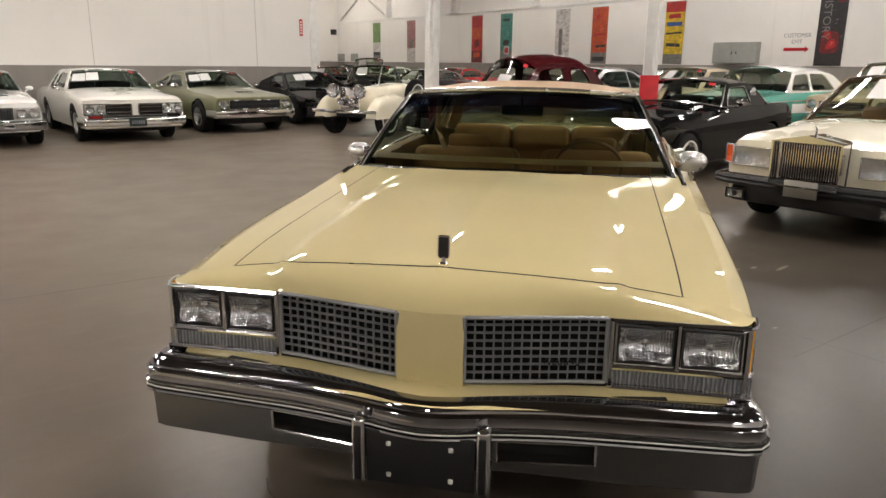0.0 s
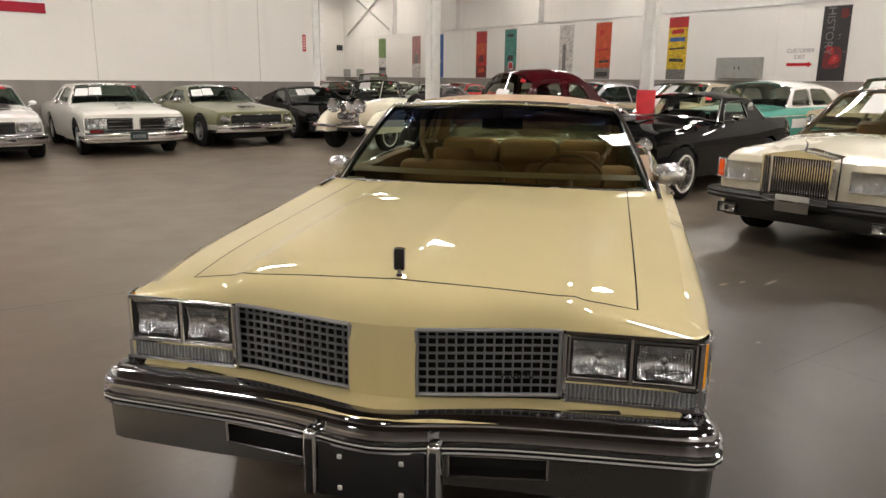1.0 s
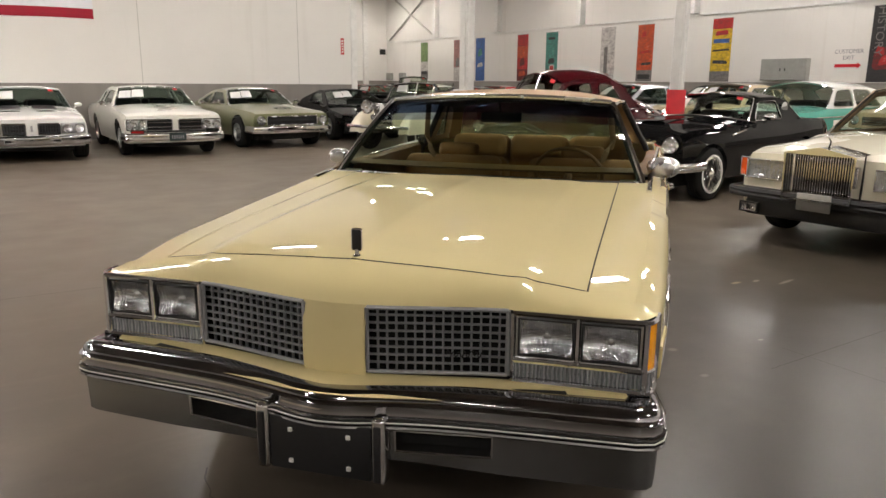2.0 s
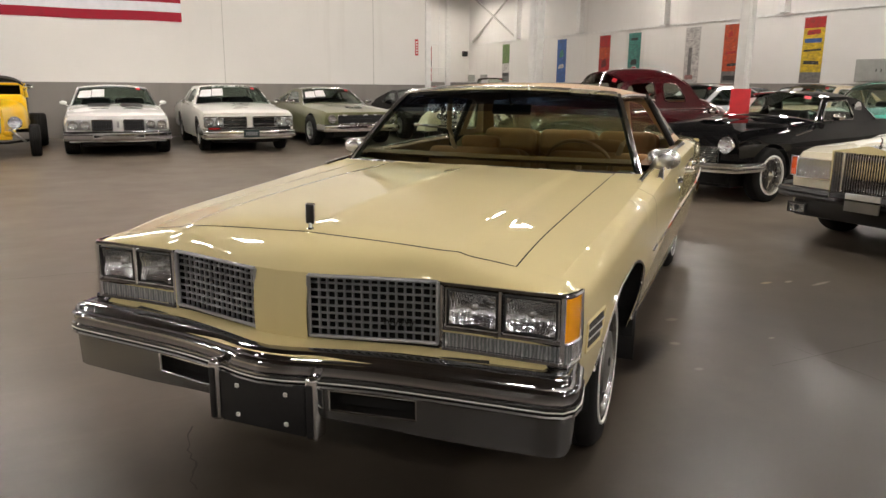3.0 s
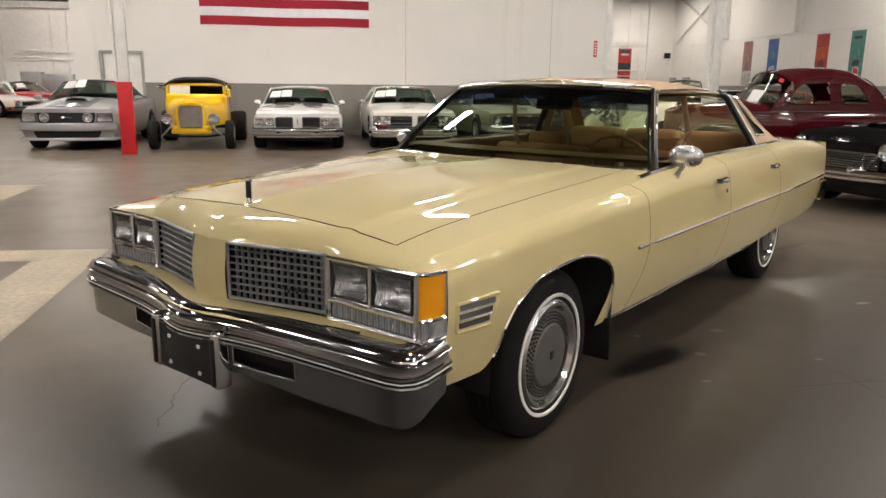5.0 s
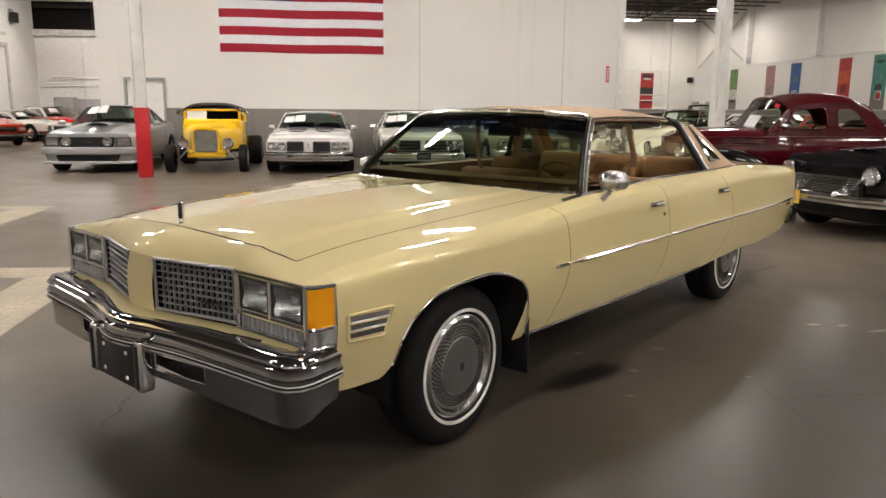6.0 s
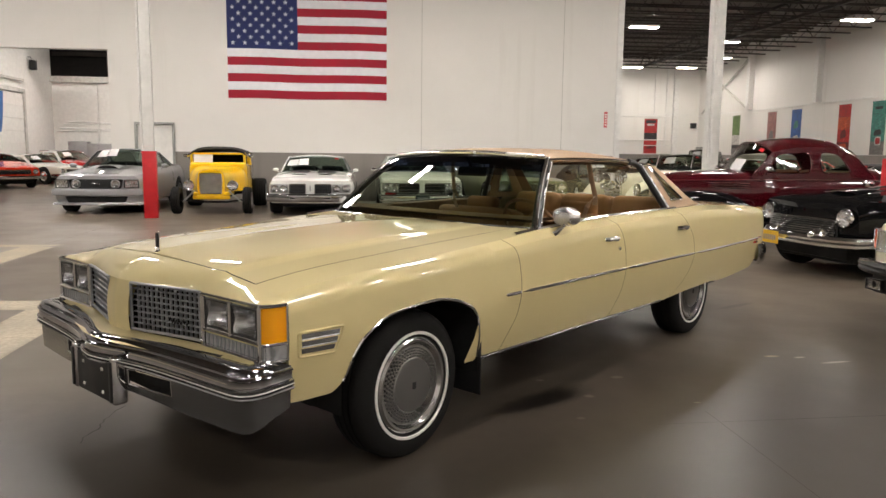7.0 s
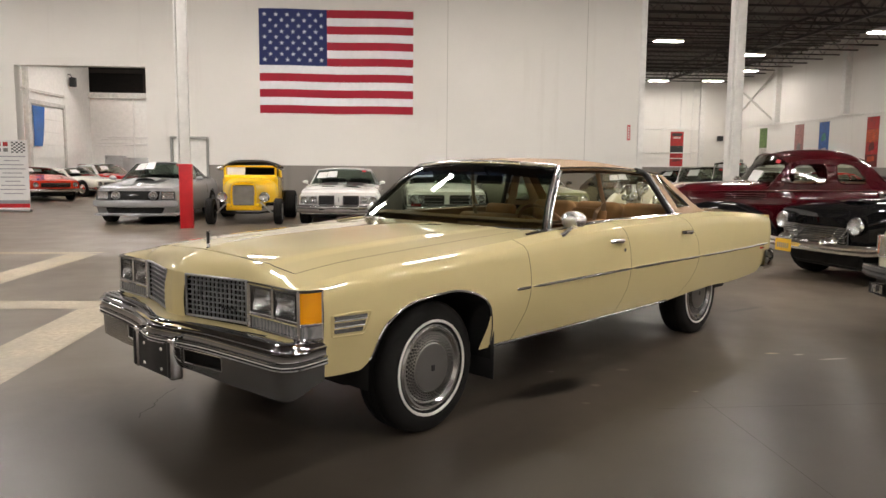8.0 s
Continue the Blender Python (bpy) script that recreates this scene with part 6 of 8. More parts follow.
grille_bars(sp, ob, -0.36, 0.36, 0.28, 0.56, 5, 0, M_BLACK)

# silver coupe with charcoal hood stripes
sp = low_car(P_SILVER, W=0.94, H=1.40, wb=2.72, fo=0.92, ro=1.08, nose=0.80, belt=0.97, hood=0.99, deck=1.04, r=0.345, wheels="spoke", tw=0.25, cab=(0.60, 1.25, 2.1, 2.95),
             plan=[(-0.92, 0.865), (-0.6, 0.915), (-0.1, 0.94), (2.7, 0.94), (3.8, 0.88)], inset=0.11,
             bow=0.10, gh=dict(sheet_at=(0.58, 0.10), wr=0.60, trim=M_BLACK, dark=True, sheet_n=2), chin=0.22,
             prof=[(0, 0.92), (0.25, 0.985), (0.6, 1.0), (0.82, 0.975), (0.94, 0.93), (1.0, 0.88)])
ob = car(sp, pose(-5.36, 13.5, 0, 0, 0, 2), "silver coupe with charcoal stripes and a hood scoop")
hood_strip(sp, ob, -0.24, 0.24, -0.10, 0.40, P_SILVER, "hood_scoop", 0.004, 0.075, "raised hood scoop")
hood_strip(sp, ob, -0.22, 0.22, -0.125, -0.095, M_DARK, "scoop_mouth", 0.012, 0.055, "dark scoop opening")
bm = bmesh.new()
pts = rounded([(-0.50, 0.560), (0.50, 0.560), (0.545, 0.745), (-0.545, 0.745)], 0.02, 3)
flat_panel(bm, pts, [], lambda a, b: (a, sp["fy"](a) - 0.046, b))
thick(bm, 0.006)
part("grille_backing", bm, M_DARK, ob, "black grille opening")
bm = bmesh.new()
tube(bm, [(x, sp["fy"](x) - 0.052, z) for x, z in pts], 0.010, 6, closed=True)
part("grille_frame", bm, M_BLACK, ob)
for s in (-1, 1):
    hood_strip(sp, ob, *sorted((s * 0.045, s * 0.40)), -0.72, -0.14, M_GREYSTRIPE, "hood_stripe", 0.006, 0.0, "charcoal stripe on the hood")
    hood_strip(sp, ob, *sorted((s * 0.25, s * 0.42)), -0.14, 0.52, M_GREYSTRIPE, "hood_stripe", 0.006, 0.0, "charcoal stripe on the hood")
    lamp_round(ob, s * 0.40, sp["fy"](0.41) - 0.080, 0.655, 0.080, "fog_lamp", M_SATIN)
    lamp_rect(ob, s * 0.705, sp["fy"](0.705) - 0.024, 0.655, 0.27, 0.155, None, "headlight", s * 14, M_BLACK)
    lamp_rect(ob, s * 0.73, sp["fy"](0.73) - 0.060, 0.475, 0.20, 0.030, M_AMBER, "turn_lamp", s * 16, M_SATIN)
    mirror_pod(ob, s * 0.97, 0.80, 1.02, P_SILVER, 1.1)
    bm = bmesh.new()
    flat_panel(bm, rounded([(2.02, 0.62), (2.18, 0.64), (2.14, 0.86), (2.08, 0.86)], 0.02, 3), [], lambda a, b: (s * (sp["side"](a, b) + 0.006), a, b))
    part("side_scoop", bm, M_GREYSTRIPE, ob, "dark scoop before the rear wheel")
bm = bmesh.new()
tube(bm, [(-0.09, sp["fy"](0) - 0.062, 0.655), (-0.03, sp["fy"](0) - 0.066, 0.672), (0.04, sp["fy"](0) - 0.066, 0.664), (0.10, sp["fy"](0) - 0.062, 0.645)], [0.006, 0.014, 0.012, 0.004], 6, flat=0.6)
part("grille_badge", bm, M_CHROME, ob, "small bright badge as a plain shape")
bumper(sp, ob, 0.40, 0.545, 0.09, P_SILVER, half=0.90)
bm = bmesh.new()
pts = rounded([(-0.58, 0.255), (0.58, 0.255), (0.64, 0.385), (-0.64, 0.385)], 0.025, 3)
flat_panel(bm, pts, [], lambda a, b: (a, sp["fy"](a) - 0.048, b))
thick(bm, 0.006)
part("lower_intake", bm, M_DARK, ob, "black lower air intake")
bumper(sp, ob, 0.20, 0.258, 0.09, P_SILVER, half=0.88, name="chin_spoiler")


def hot_rod(m):
    ob = thing("hot_rod", m, "bright yellow open-wheel hot rod with a black canvas top", "car", "parked show cars")
    # body tub and cowl
    bm = bmesh.new()

    def tub(u, v):
        y = -0.12 + 2.75 * u
        w = table([(-0.12, 0.28), (0.4, 0.44), (0.9, 0.64), (1.5, 0.68), (2.2, 0.66), (2.63, 0.46)])(y)
        top = table([(-0.12, 0.98), (0.5, 1.02), (0.95, 1.10), (1.5, 1.12), (2.63, 1.02)])(y)
        a = math.pi * v
        return (w * math.copysign(abs(math.cos(a)) ** 0.45, math.cos(a)), y, 0.50 + (top - 0.50) * math.sin(a) ** 0.45)
    grid(bm, tub, 26, 20)
    part("body", bm, P_YELLOW, ob, "yellow body and hood")
    bm = bmesh.new()
    box(bm, (0, 1.72, 0.84), (1.32, 1.55, 0.62), 0.10, seg=4)
    box(bm, (0, 1.02, 1.08), (1.24, 0.22, 0.20), 0.06, seg=3)
    part("cab", bm, P_YELLOW, ob, "yellow cab sides and cowl")
    for e in (-1, 1):
        bm = bmesh.new()
        tube(bm, [(e * 0.662, y, z) for y, z in rounded([(1.06, 0.60), (1.66, 0.60), (1.66, 1.10), (1.06, 1.10)], 0.05, 3)], 0.004, 5, closed=True)
        part("door_seam", bm, M_DARK, ob)
    bm = bmesh.new()
    pts = rounded([(-0.285, 0.42), (0.285, 0.42), (0.295, 0.72), (0.27, 0.96), (0.0, 1.03), (-0.27, 0.96), (-0.295, 0.72)], 0.07, 4)
    inner = rounded([(-0.225, 0.47), (0.225, 0.47), (0.235, 0.72), (0.225, 0.93), (0.0, 0.95), (-0.225, 0.93), (-0.235, 0.72)], 0.03, 4)
    flat_panel(bm, pts, [inner], lambda a, b: (a, -0.16, b))
    thick(bm, 0.07)
    part("grille_shell", bm, P_YELLOW, ob, "yellow radiator shell")
    bm = bmesh.new()
    flat_panel(bm, inner, [], lambda a, b: (a, -0.13, b))
    part("grille_mesh", bm, M_MESH, ob, "fine grey radiator mesh")
    bm = bmesh.new()
    tube(bm, [(a, -0.19, b) for a, b in inner], 0.010, 6, closed=True)
    part("grille_trim", bm, M_CHROME, ob)
    bm = bmesh.new()
    box(bm, (0, 1.35, 0.44), (0.8, 2.6, 0.12), 0.03)
    part("frame", bm, M_DARK, ob)
    bm = bmesh.new()
    box(bm, (0, -0.13, 0.385), (0.80, 0.10, 0.10), 0.03)
    for e in (-1, 1):
        box(bm, (e * 0.36, -0.05, 0.47), (0.10, 0.5, 0.09), 0.03, m=pose(0, 0, 0, 0, 0, -e * 12))
    part("front_apron", bm, P_YELLOW, ob)
    # cab posts, visor and canvas top
    for s in (-1, 1):
        bm = bmesh.new()
        box(bm, (s * 0.60, 1.03, 1.25), (0.06, 0.06, 0.34), 0.015)
        part("windshield_post", bm, P_YELLOW, ob)
        bm = bmesh.new()
        tube(bm, [(s * 0.64, 1.72, 1.10), (s * 0.61, 1.75, 1.40)], 0.05, 8)
        part("side_post", bm, P_YELLOW, ob)
        bm = bmesh.new()
        grid(bm, lambda u, v: (s * (0.62 - 0.02 * v), 1.78 + 0.7 * u, 1.05 + 0.35 * v), 4, 4)
        part("side_curtain", bm, P_YELLOW, ob)
        bm = bmesh.new()
        tube(bm, [(s * 0.36, -0.14, 0.54), (s * 0.62, -0.06, 0.27)], 0.020, 8)
        part("tie_rod", bm, M_SATIN, ob)
        bm = bmesh.new()
        tube(bm, [(s * 0.44, -0.16, 0.60), (s * 0.34, -0.10, 0.44)], 0.020, 8)
        part("shock_absorber", bm, M_SATIN, ob)
        lamp_round(ob, s * 0.46, -0.20, 0.66, 0.105)
        bm = bmesh.new()
        lathe(bm, [(0.12, 0.0), (0.11, -0.08), (0.06, -0.16), (0, -0.18)], 24, pose(s * 0.46, -0.20, 0.66, 0, 0, -90))
        part("lamp_shell", bm, M_CHROME, ob)
        mirror_pod(ob, s * 0.66, 1.0, 1.34, M_CHROME)
        wheel(ob, s * 0.76, 0.0, 0.315, 0.18, "spoke", 0.0, 0.19)
        wheel(ob, s * 0.80, 2.55, 0.375, 0.32, "spoke", 0.0, 0.21)
    bm = bmesh.new()
    box(bm, (0, 1.0, 1.13), (1.16, 0.06, 0.06), 0.02)
    box(bm, (0, 1.04, 1.39), (1.16, 0.08, 0.05), 0.02)
    part("windshield_frame", bm, P_YELLOW, ob)
    bm = bmesh.new()
    grid(bm, lambda u, v: (-0.54 + 1.08 * u, 1.01 + 0.03 * v, 1.16 + 0.21 * v), 2, 2)
    part("windshield", bm, M_GLASS, ob)
    bm = bmesh.new()
    grid(bm, lambda u, v: (-0.54 + 0.42 * u, 0.985 + 0.03 * v, 1.11 + 0.26 * v), 2, 2)
    part("price_sheet", bm, M_PAPER, ob, "white printed sheet on the windshield")
    bm = bmesh.new()
    grid(bm, lambda u, v: (0.64 * (2 * u - 1), 0.97 + 1.58 * v, 1.405 + 0.16 * (1 - abs(2 * u - 1) ** 4) * (math.sin(math.pi * min(1, v + 0.25)) ** 0.4 if v < 0.75 else 0.9 - 2.2 * (v - 0.75)) - (0.03 if v == 0 else 0)), 16, 14)
    thick(bm, 0.03)
    part("canvas_top", bm, M_BLACKTOP, ob, "black canvas top")
    bm = bmesh.new()
    box(bm, (0, 1.75, 0.85), (1.0, 0.2, 0.6), 0.06)
    part("seat", bm, M_BLACK, ob)
    bm = bmesh.new()
    grid(bm, lambda u, v: (-0.60 + 1.2 * u, 2.46 - 0.06 * v, 1.04 + 0.37 * v), 2, 2)
    thick(bm, 0.02)
    part("rear_curtain", bm, M_BLACKTOP, ob)
    bm = bmesh.new()
    tube(bm, [(-0.70, 0.0, 0.32), (-0.3, 0.0, 0.27), (0.3, 0.0, 0.27), (0.70, 0.0, 0.32)], 0.024, 8)
    part("front_axle", bm, M_DARK, ob)
    bm = bmesh.new()
    tube(bm, [(-0.76, 2.55, 0.36), (0.76, 2.55, 0.36)], 0.05, 8)
    part("rear_axle", bm, M_DARK, ob)
    return ob


rod = hot_rod(pose(-2.98, 12.9, 0, 0, 0, 3))
rod.scale = (1.0, 1.0, 0.95)

# black two-seater with chrome grille and wire wheels
sp = low_car(P_BLACK, W=0.84, H=1.33, wb=2.58, fo=0.66, ro=1.05, nose=0.80, belt=0.94, hood=0.97, deck=0.95, r=0.335, wheels="wire", ww=0.022, tw=0.19, hub=0.215, inset=0.09,
             cab=(1.05, 1.40, 2.36, 2.58), bow=0.10,
             shoulder=[(-0.66, 0.80), (-0.4, 0.88), (0.2, 0.90), (1.0, 0.92), (1.9, 0.93), (2.6, 0.96), (3.3, 0.94), (3.63, 0.86)],
             crown=[(-0.66, 0.78), (-0.4, 0.88), (0.2, 0.97), (1.05, 1.01), (2.55, 0.99), (3.63, 0.86)],
             gh=dict(wr=0.58, roof_paint=P_BLACK, round=0.06, sheet_at=(0.40, 0.03), crown=0.075,
                     roof=[(1.40, 1.245), (1.65, 1.262), (1.95, 1.262), (2.20, 1.245), (2.36, 1.205)],
                     windows=[[(1.22, 0.96), (1.46, 1.205), (1.98, 1.22), (2.02, 0.97)]], seat=M_BLACK))
ob = car(sp, pose(6.18, 4.42, 0, 0, 0, -81), "black vintage two-seater with wire wheels and a low chrome grille")
pair(lambda x: lamp_round(ob, x, sp["fy"](x) - 0.02, 0.70, 0.09), 0.61)
grille_bars(sp, ob, -0.52, 0.52, 0.47, 0.67, 8, 0, M_CHROME, M_BLACK, depth=0.07)
bumper(sp, ob, 0.38, 0.50, 0.15)
for s in (-1, 1):
    bm = bmesh.new()
    lathe(bm, [(0.0, 0.09), (0.05, 0.05), (0.085, -0.03), (0.09, -0.10)], 20, pose(s * 0.36, sp["fy"](0) - 0.13, 0.485, 0, 0, -90))
    part("bumper_bullet", bm, M_CHROME, ob)
    bm = bmesh.new()
    tube(bm, [(s * (sp["side"](y, 0.80) + 0.003), y, 0.80 + 0.03 * k) for k, y in enumerate((0.45, 0.62, 0.8))], 0.012, 6)
    part("fender_trim", bm, M_CHROME, ob)
    mirror_pod(ob, s * 0.88, 1.2, 1.02, M_CHROME)
    bm = bmesh.new()
    lathe(bm, [(0.10, 0.0), (0.10, 0.01), (0.085, 0.014), (0.0, 0.014)], 20, pose(s * 0.640, 2.21, 1.10, 0, 0, 0 if s > 0 else 180))
    part("porthole", bm, M_CHROME, ob, "round porthole in the hardtop side")
plate_on(ob, sp["fy"](0) - 0.26, 0.42, M_YPLATE, 0.28, 0.15, -0.20)
hood_strip(sp, ob, -0.20, 0.20, -0.10, 0.5, P_BLACK, "hood_scoop", 0.002, 0.03)
bm = bmesh.new()
tube(bm, [(-0.83, 1.02, 0.945), (-0.5, 0.93, 0.995), (0, 0.90, 1.02), (0.5, 0.93, 0.995), (0.83, 1.02, 0.945)], 0.014, 6)
part("cowl_trim", bm, M_CHROME, ob)

# ivory saloon with a temple grille
sp = low_car(P_IVORY, W=0.94, H=1.44, wb=2.95, fo=0.80, ro=1.2, nose=0.80, belt=0.94, hood=0.95, r=0.335, wheels="chrome", tw=0.2, cab=(0.62, 1.2, 2.6, 3.15), bow=0.05, chin=0.30,
             gh=dict(sheet_n=2, sheet_at=(0.5, 0.30), roof_paint=M_VINYL, roof_label="beige roof", seat=M_SEAT_D))
ob = car(sp, pose(5.58, 1.20, 0, 0, 0, -86), "ivory luxury saloon with an upright chrome temple grille")
g = new("grille")
g.parent = ob
tagged(g, "upright chrome radiator grille with a pointed top")
yf = sp["fy"](0) - 0.10
bm = bmesh.new()
flat_panel(bm, [(-0.30, 0.46), (0.30, 0.46), (0.31, 0.865), (0.0, 0.925), (-0.31, 0.865)], [rounded([(-0.291, 0.475), (0.291, 0.475), (0.291, 0.858), (-0.291, 0.858)], 0.01, 2)], lambda a, b: (a, yf, b))
thick(bm, -0.14)
part("frame", bm, M_CHROME, g)
bm = bmesh.new()
box(bm, (0, yf + 0.06, 0.67), (0.585, 0.01, 0.388))
part("backing", bm, M_DARK, g)
for k in range(26):
    bm = bmesh.new()
    box(bm, (-0.280 + 0.56 * k / 25, yf + 0.015, 0.667), (0.011, 0.03, 0.380), 0.002)
    part("bar", bm, M_CHROME, g)
bm = bmesh.new()
flat_panel(bm, [(-0.31, 0.0), (0.0, 0.0), (0.31, 0.0), (0.28, 0.16), (0.0, 0.16), (-0.28, 0.16)], [], lambda a, b: (a, yf + b, 0.929 - 0.20 * abs(a)))
part("grille_cap", bm, M_CHROME, g)
bm = bmesh.new()
tube(bm, [(0, yf + 0.02, 0.92), (0, yf + 0.03, 0.975), (0, yf - 0.01, 1.0)], [0.012, 0.008, 0.004], 8)
part("ornament", bm, M_CHROME, g, "small chrome ornament as a plain shape")
for s in (-1, 1):
    lamp_rect(ob, s * 0.585, sp["fy"](0.58) - 0.022, 0.67, 0.40, 0.16, None, "headlight", s * 3)
    lamp_rect(ob, s * 0.855, sp["fy"](0.86) + 0.012, 0.675, 0.09, 0.16, M_ORANGE, "turn_lamp", s * 25)
    lamp_rect(ob, s * 0.70, sp["fy"](0.70) - 0.10, 0.31, 0.17, 0.075, None, "fog_lamp", s * 5, M_BLACK)
bumper(sp, ob, 0.40, 0.50, 0.12, M_BLACK)
bm = bmesh.new()
tube(bm, [(-0.86 + 1.72 * k / 16, sp["fy"](-0.86 + 1.72 * k / 16) - 0.135, 0.505) for k in range(17)], 0.012, 6)
part("bumper_trim", bm, M_CHROME, ob)
bm = bmesh.new()
box(bm, (0, sp["fy"](0) - 0.02, 0.32), (1.5, 0.1, 0.16), 0.03)
part("lower_apron", bm, M_BLACK, ob)
bm = bmesh.new()
box(bm, (-0.02, sp["fy"](0) - 0.205, 0.445), (0.30, 0.02, 0.15), 0.006)
part("plate_frame", bm, M_SATIN, ob, "empty chrome plate frame")

# maroon rounded coupe with black fenders
sp = dict(paint=P_MAROON, W=0.72, wb=2.85, fo=0.55, ro=1.15, r=0.35, sill=0.42, arch=(0.001, 0.001), inset=-0.05, tw=0.17, wheels="chrome", hub=0.2, bow=0.25, arch_flat=0.0,
          shoulder=[(-0.55, 0.92), (0.2, 1.0), (1.0, 1.03), (2.6, 1.04), (3.4, 0.92), (4.0, 0.60)],
          crown=[(-0.55, 1.0), (-0.3, 1.10), (0.4, 1.16), (1.05, 1.18), (2.9, 1.20), (3.4, 1.05), (4.0, 0.68)],
          plan=[(-0.55, 0.34), (-0.2, 0.44), (0.6, 0.60), (1.2, 0.72), (2.6, 0.72), (3.4, 0.62), (4.0, 0.45)], chin=0.42,
          gh=dict(y1=0.78, y4=2.76, wr=0.56, crown=0.155, tuck=0.01, round=0.11, trim=P_MAROON, sheet_at=(0.12, 0.50), sheet_n=1,
                  roof=[(1.12, 1.44), (1.42, 1.50), (1.82, 1.52), (2.18, 1.495), (2.46, 1.38)],
                  windows=[[(1.02, 1.13), (1.18, 1.41), (1.70, 1.45), (1.72, 1.13)], [(1.88, 1.13), (1.86, 1.455), (2.18, 1.42), (2.38, 1.13)]], seat=M_SEAT_D))
ob = car(sp, pose(5.42, 7.35, 0, 0, 0, -90), "maroon rounded vintage coupe with black fenders")


def pod_fender(ob, x, y0, y1, ztop, zlow, w, mat, name):
    """A bulging separate fender over one wheel."""
    bm = bmesh.new()

    def f(u, v):
        y = y0 + (y1 - y0) * u
        h = 1 - abs(2 * u ** 0.8 - 1) ** 2.4
        a = math.pi * v
        z = zlow + (ztop - zlow) * max(0.0, h) ** 0.6
        return (x + w / 2 * math.copysign(abs(math.cos(a)) ** 0.6, math.cos(a)), y, zlow - 0.02 + (z - zlow + 0.02) * math.sin(a) ** 0.55)
    grid(bm, f, 26, 16)
    part(name, bm, mat, ob)


for s in (-1, 1):
    pod_fender(ob, s * 0.66, -0.62, 0.85, 0.86, 0.42, 0.36, P_BLACK, "front_fender")
    pod_fender(ob, s * 0.66, 2.2, 3.75, 0.84, 0.40, 0.34, P_BLACK, "rear_fender")
    bm = bmesh.new()
    box(bm, (s * 0.76, 1.55, 0.36), (0.22, 1.8, 0.05), 0.015)
    part("running_board", bm, P_BLACK, ob)
    lamp_round(ob, s * 0.60, -0.55, 0.80, 0.09)
    bm = bmesh.new()
    tube(bm, [(s * (sp["side"](y, 0.99) + 0.004), y, 1.0 + 0.03 * smoothstep((y + 0.5) / 2)) for y in [-0.35 + 3.4 * k / 16 for k in range(17)]], 0.008, 6)
    part("belt_trim", bm, M_CHROME, ob)
    for k in range(3):
        bm = bmesh.new()
        tube(bm, [(s * (sp["side"](y, 0.9) + 0.004), y, 0.90 + 0.035 * k) for y in (0.15, 0.45, 0.75)], 0.007, 6)
        part("hood_louvre", bm, M_CHROME, ob)
    mirror_pod(ob, s * 0.74, 0.95, 1.18, M_CHROME)
bumper(sp, ob, 0.42, 0.52, 0.18, half=0.80)

# two-tone hardtop, white over teal
sp = low_car(P_TEAL, W=0.95, H=1.50, wb=2.95, fo=0.85, ro=1.35, nose=0.86, belt=1.0, hood=1.0, deck=1.0, r=0.345, cab=(0.85, 1.2, 2.85, 3.6), bow=0.06,
             gh=dict(wr=0.70, roof_paint=P_WHITE, roof_label="white roof", crown=0.12, sheet=False, round=0.09,
                     roof=[(1.2, 1.37), (1.6, 1.405), (2.1, 1.41), (2.6, 1.385), (2.95, 1.32)],
                     windows=[[(1.05, 1.03), (1.26, 1.33), (1.80, 1.365), (1.84, 1.03)], [(1.90, 1.03), (1.87, 1.365), (2.48, 1.35), (2.88, 1.03)]]))
ob = car(sp, pose(11.6, 6.7, 0, 0, 0, -88), "white over teal vintage hardtop sedan")
for s in (-1, 1):
    lamp_round(ob, s * 0.72, sp["fy"](0.72) - 0.02, 0.76, 0.09)
    bm = bmesh.new()
    tube(bm, [(s * (sp["side"](y, 0.82) + 0.004), y, 0.82 + 0.02 * math.sin(y)) for y in [-0.7 + 4.8 * k / 24 for k in range(25)]], 0.012, 6)
    part("side_moulding", bm, M_CHROME, ob)
    bm = bmesh.new()
    grid(bm, lambda u, v: (s * (sp["side"](0.9 + 3.0 * u, 0.60 + 0.18 * v) + 0.004), 0.9 + 3.0 * u, 0.60 + 0.18 * v), 16, 4)
    part("side_panel", bm, P_WHITE, ob, "white painted side sweep")
grille_bars(sp, ob, -0.58, 0.58, 0.56, 0.78, 4, 14, M_CHROME)
bumper(sp, ob, 0.38, 0.54, 0.14)


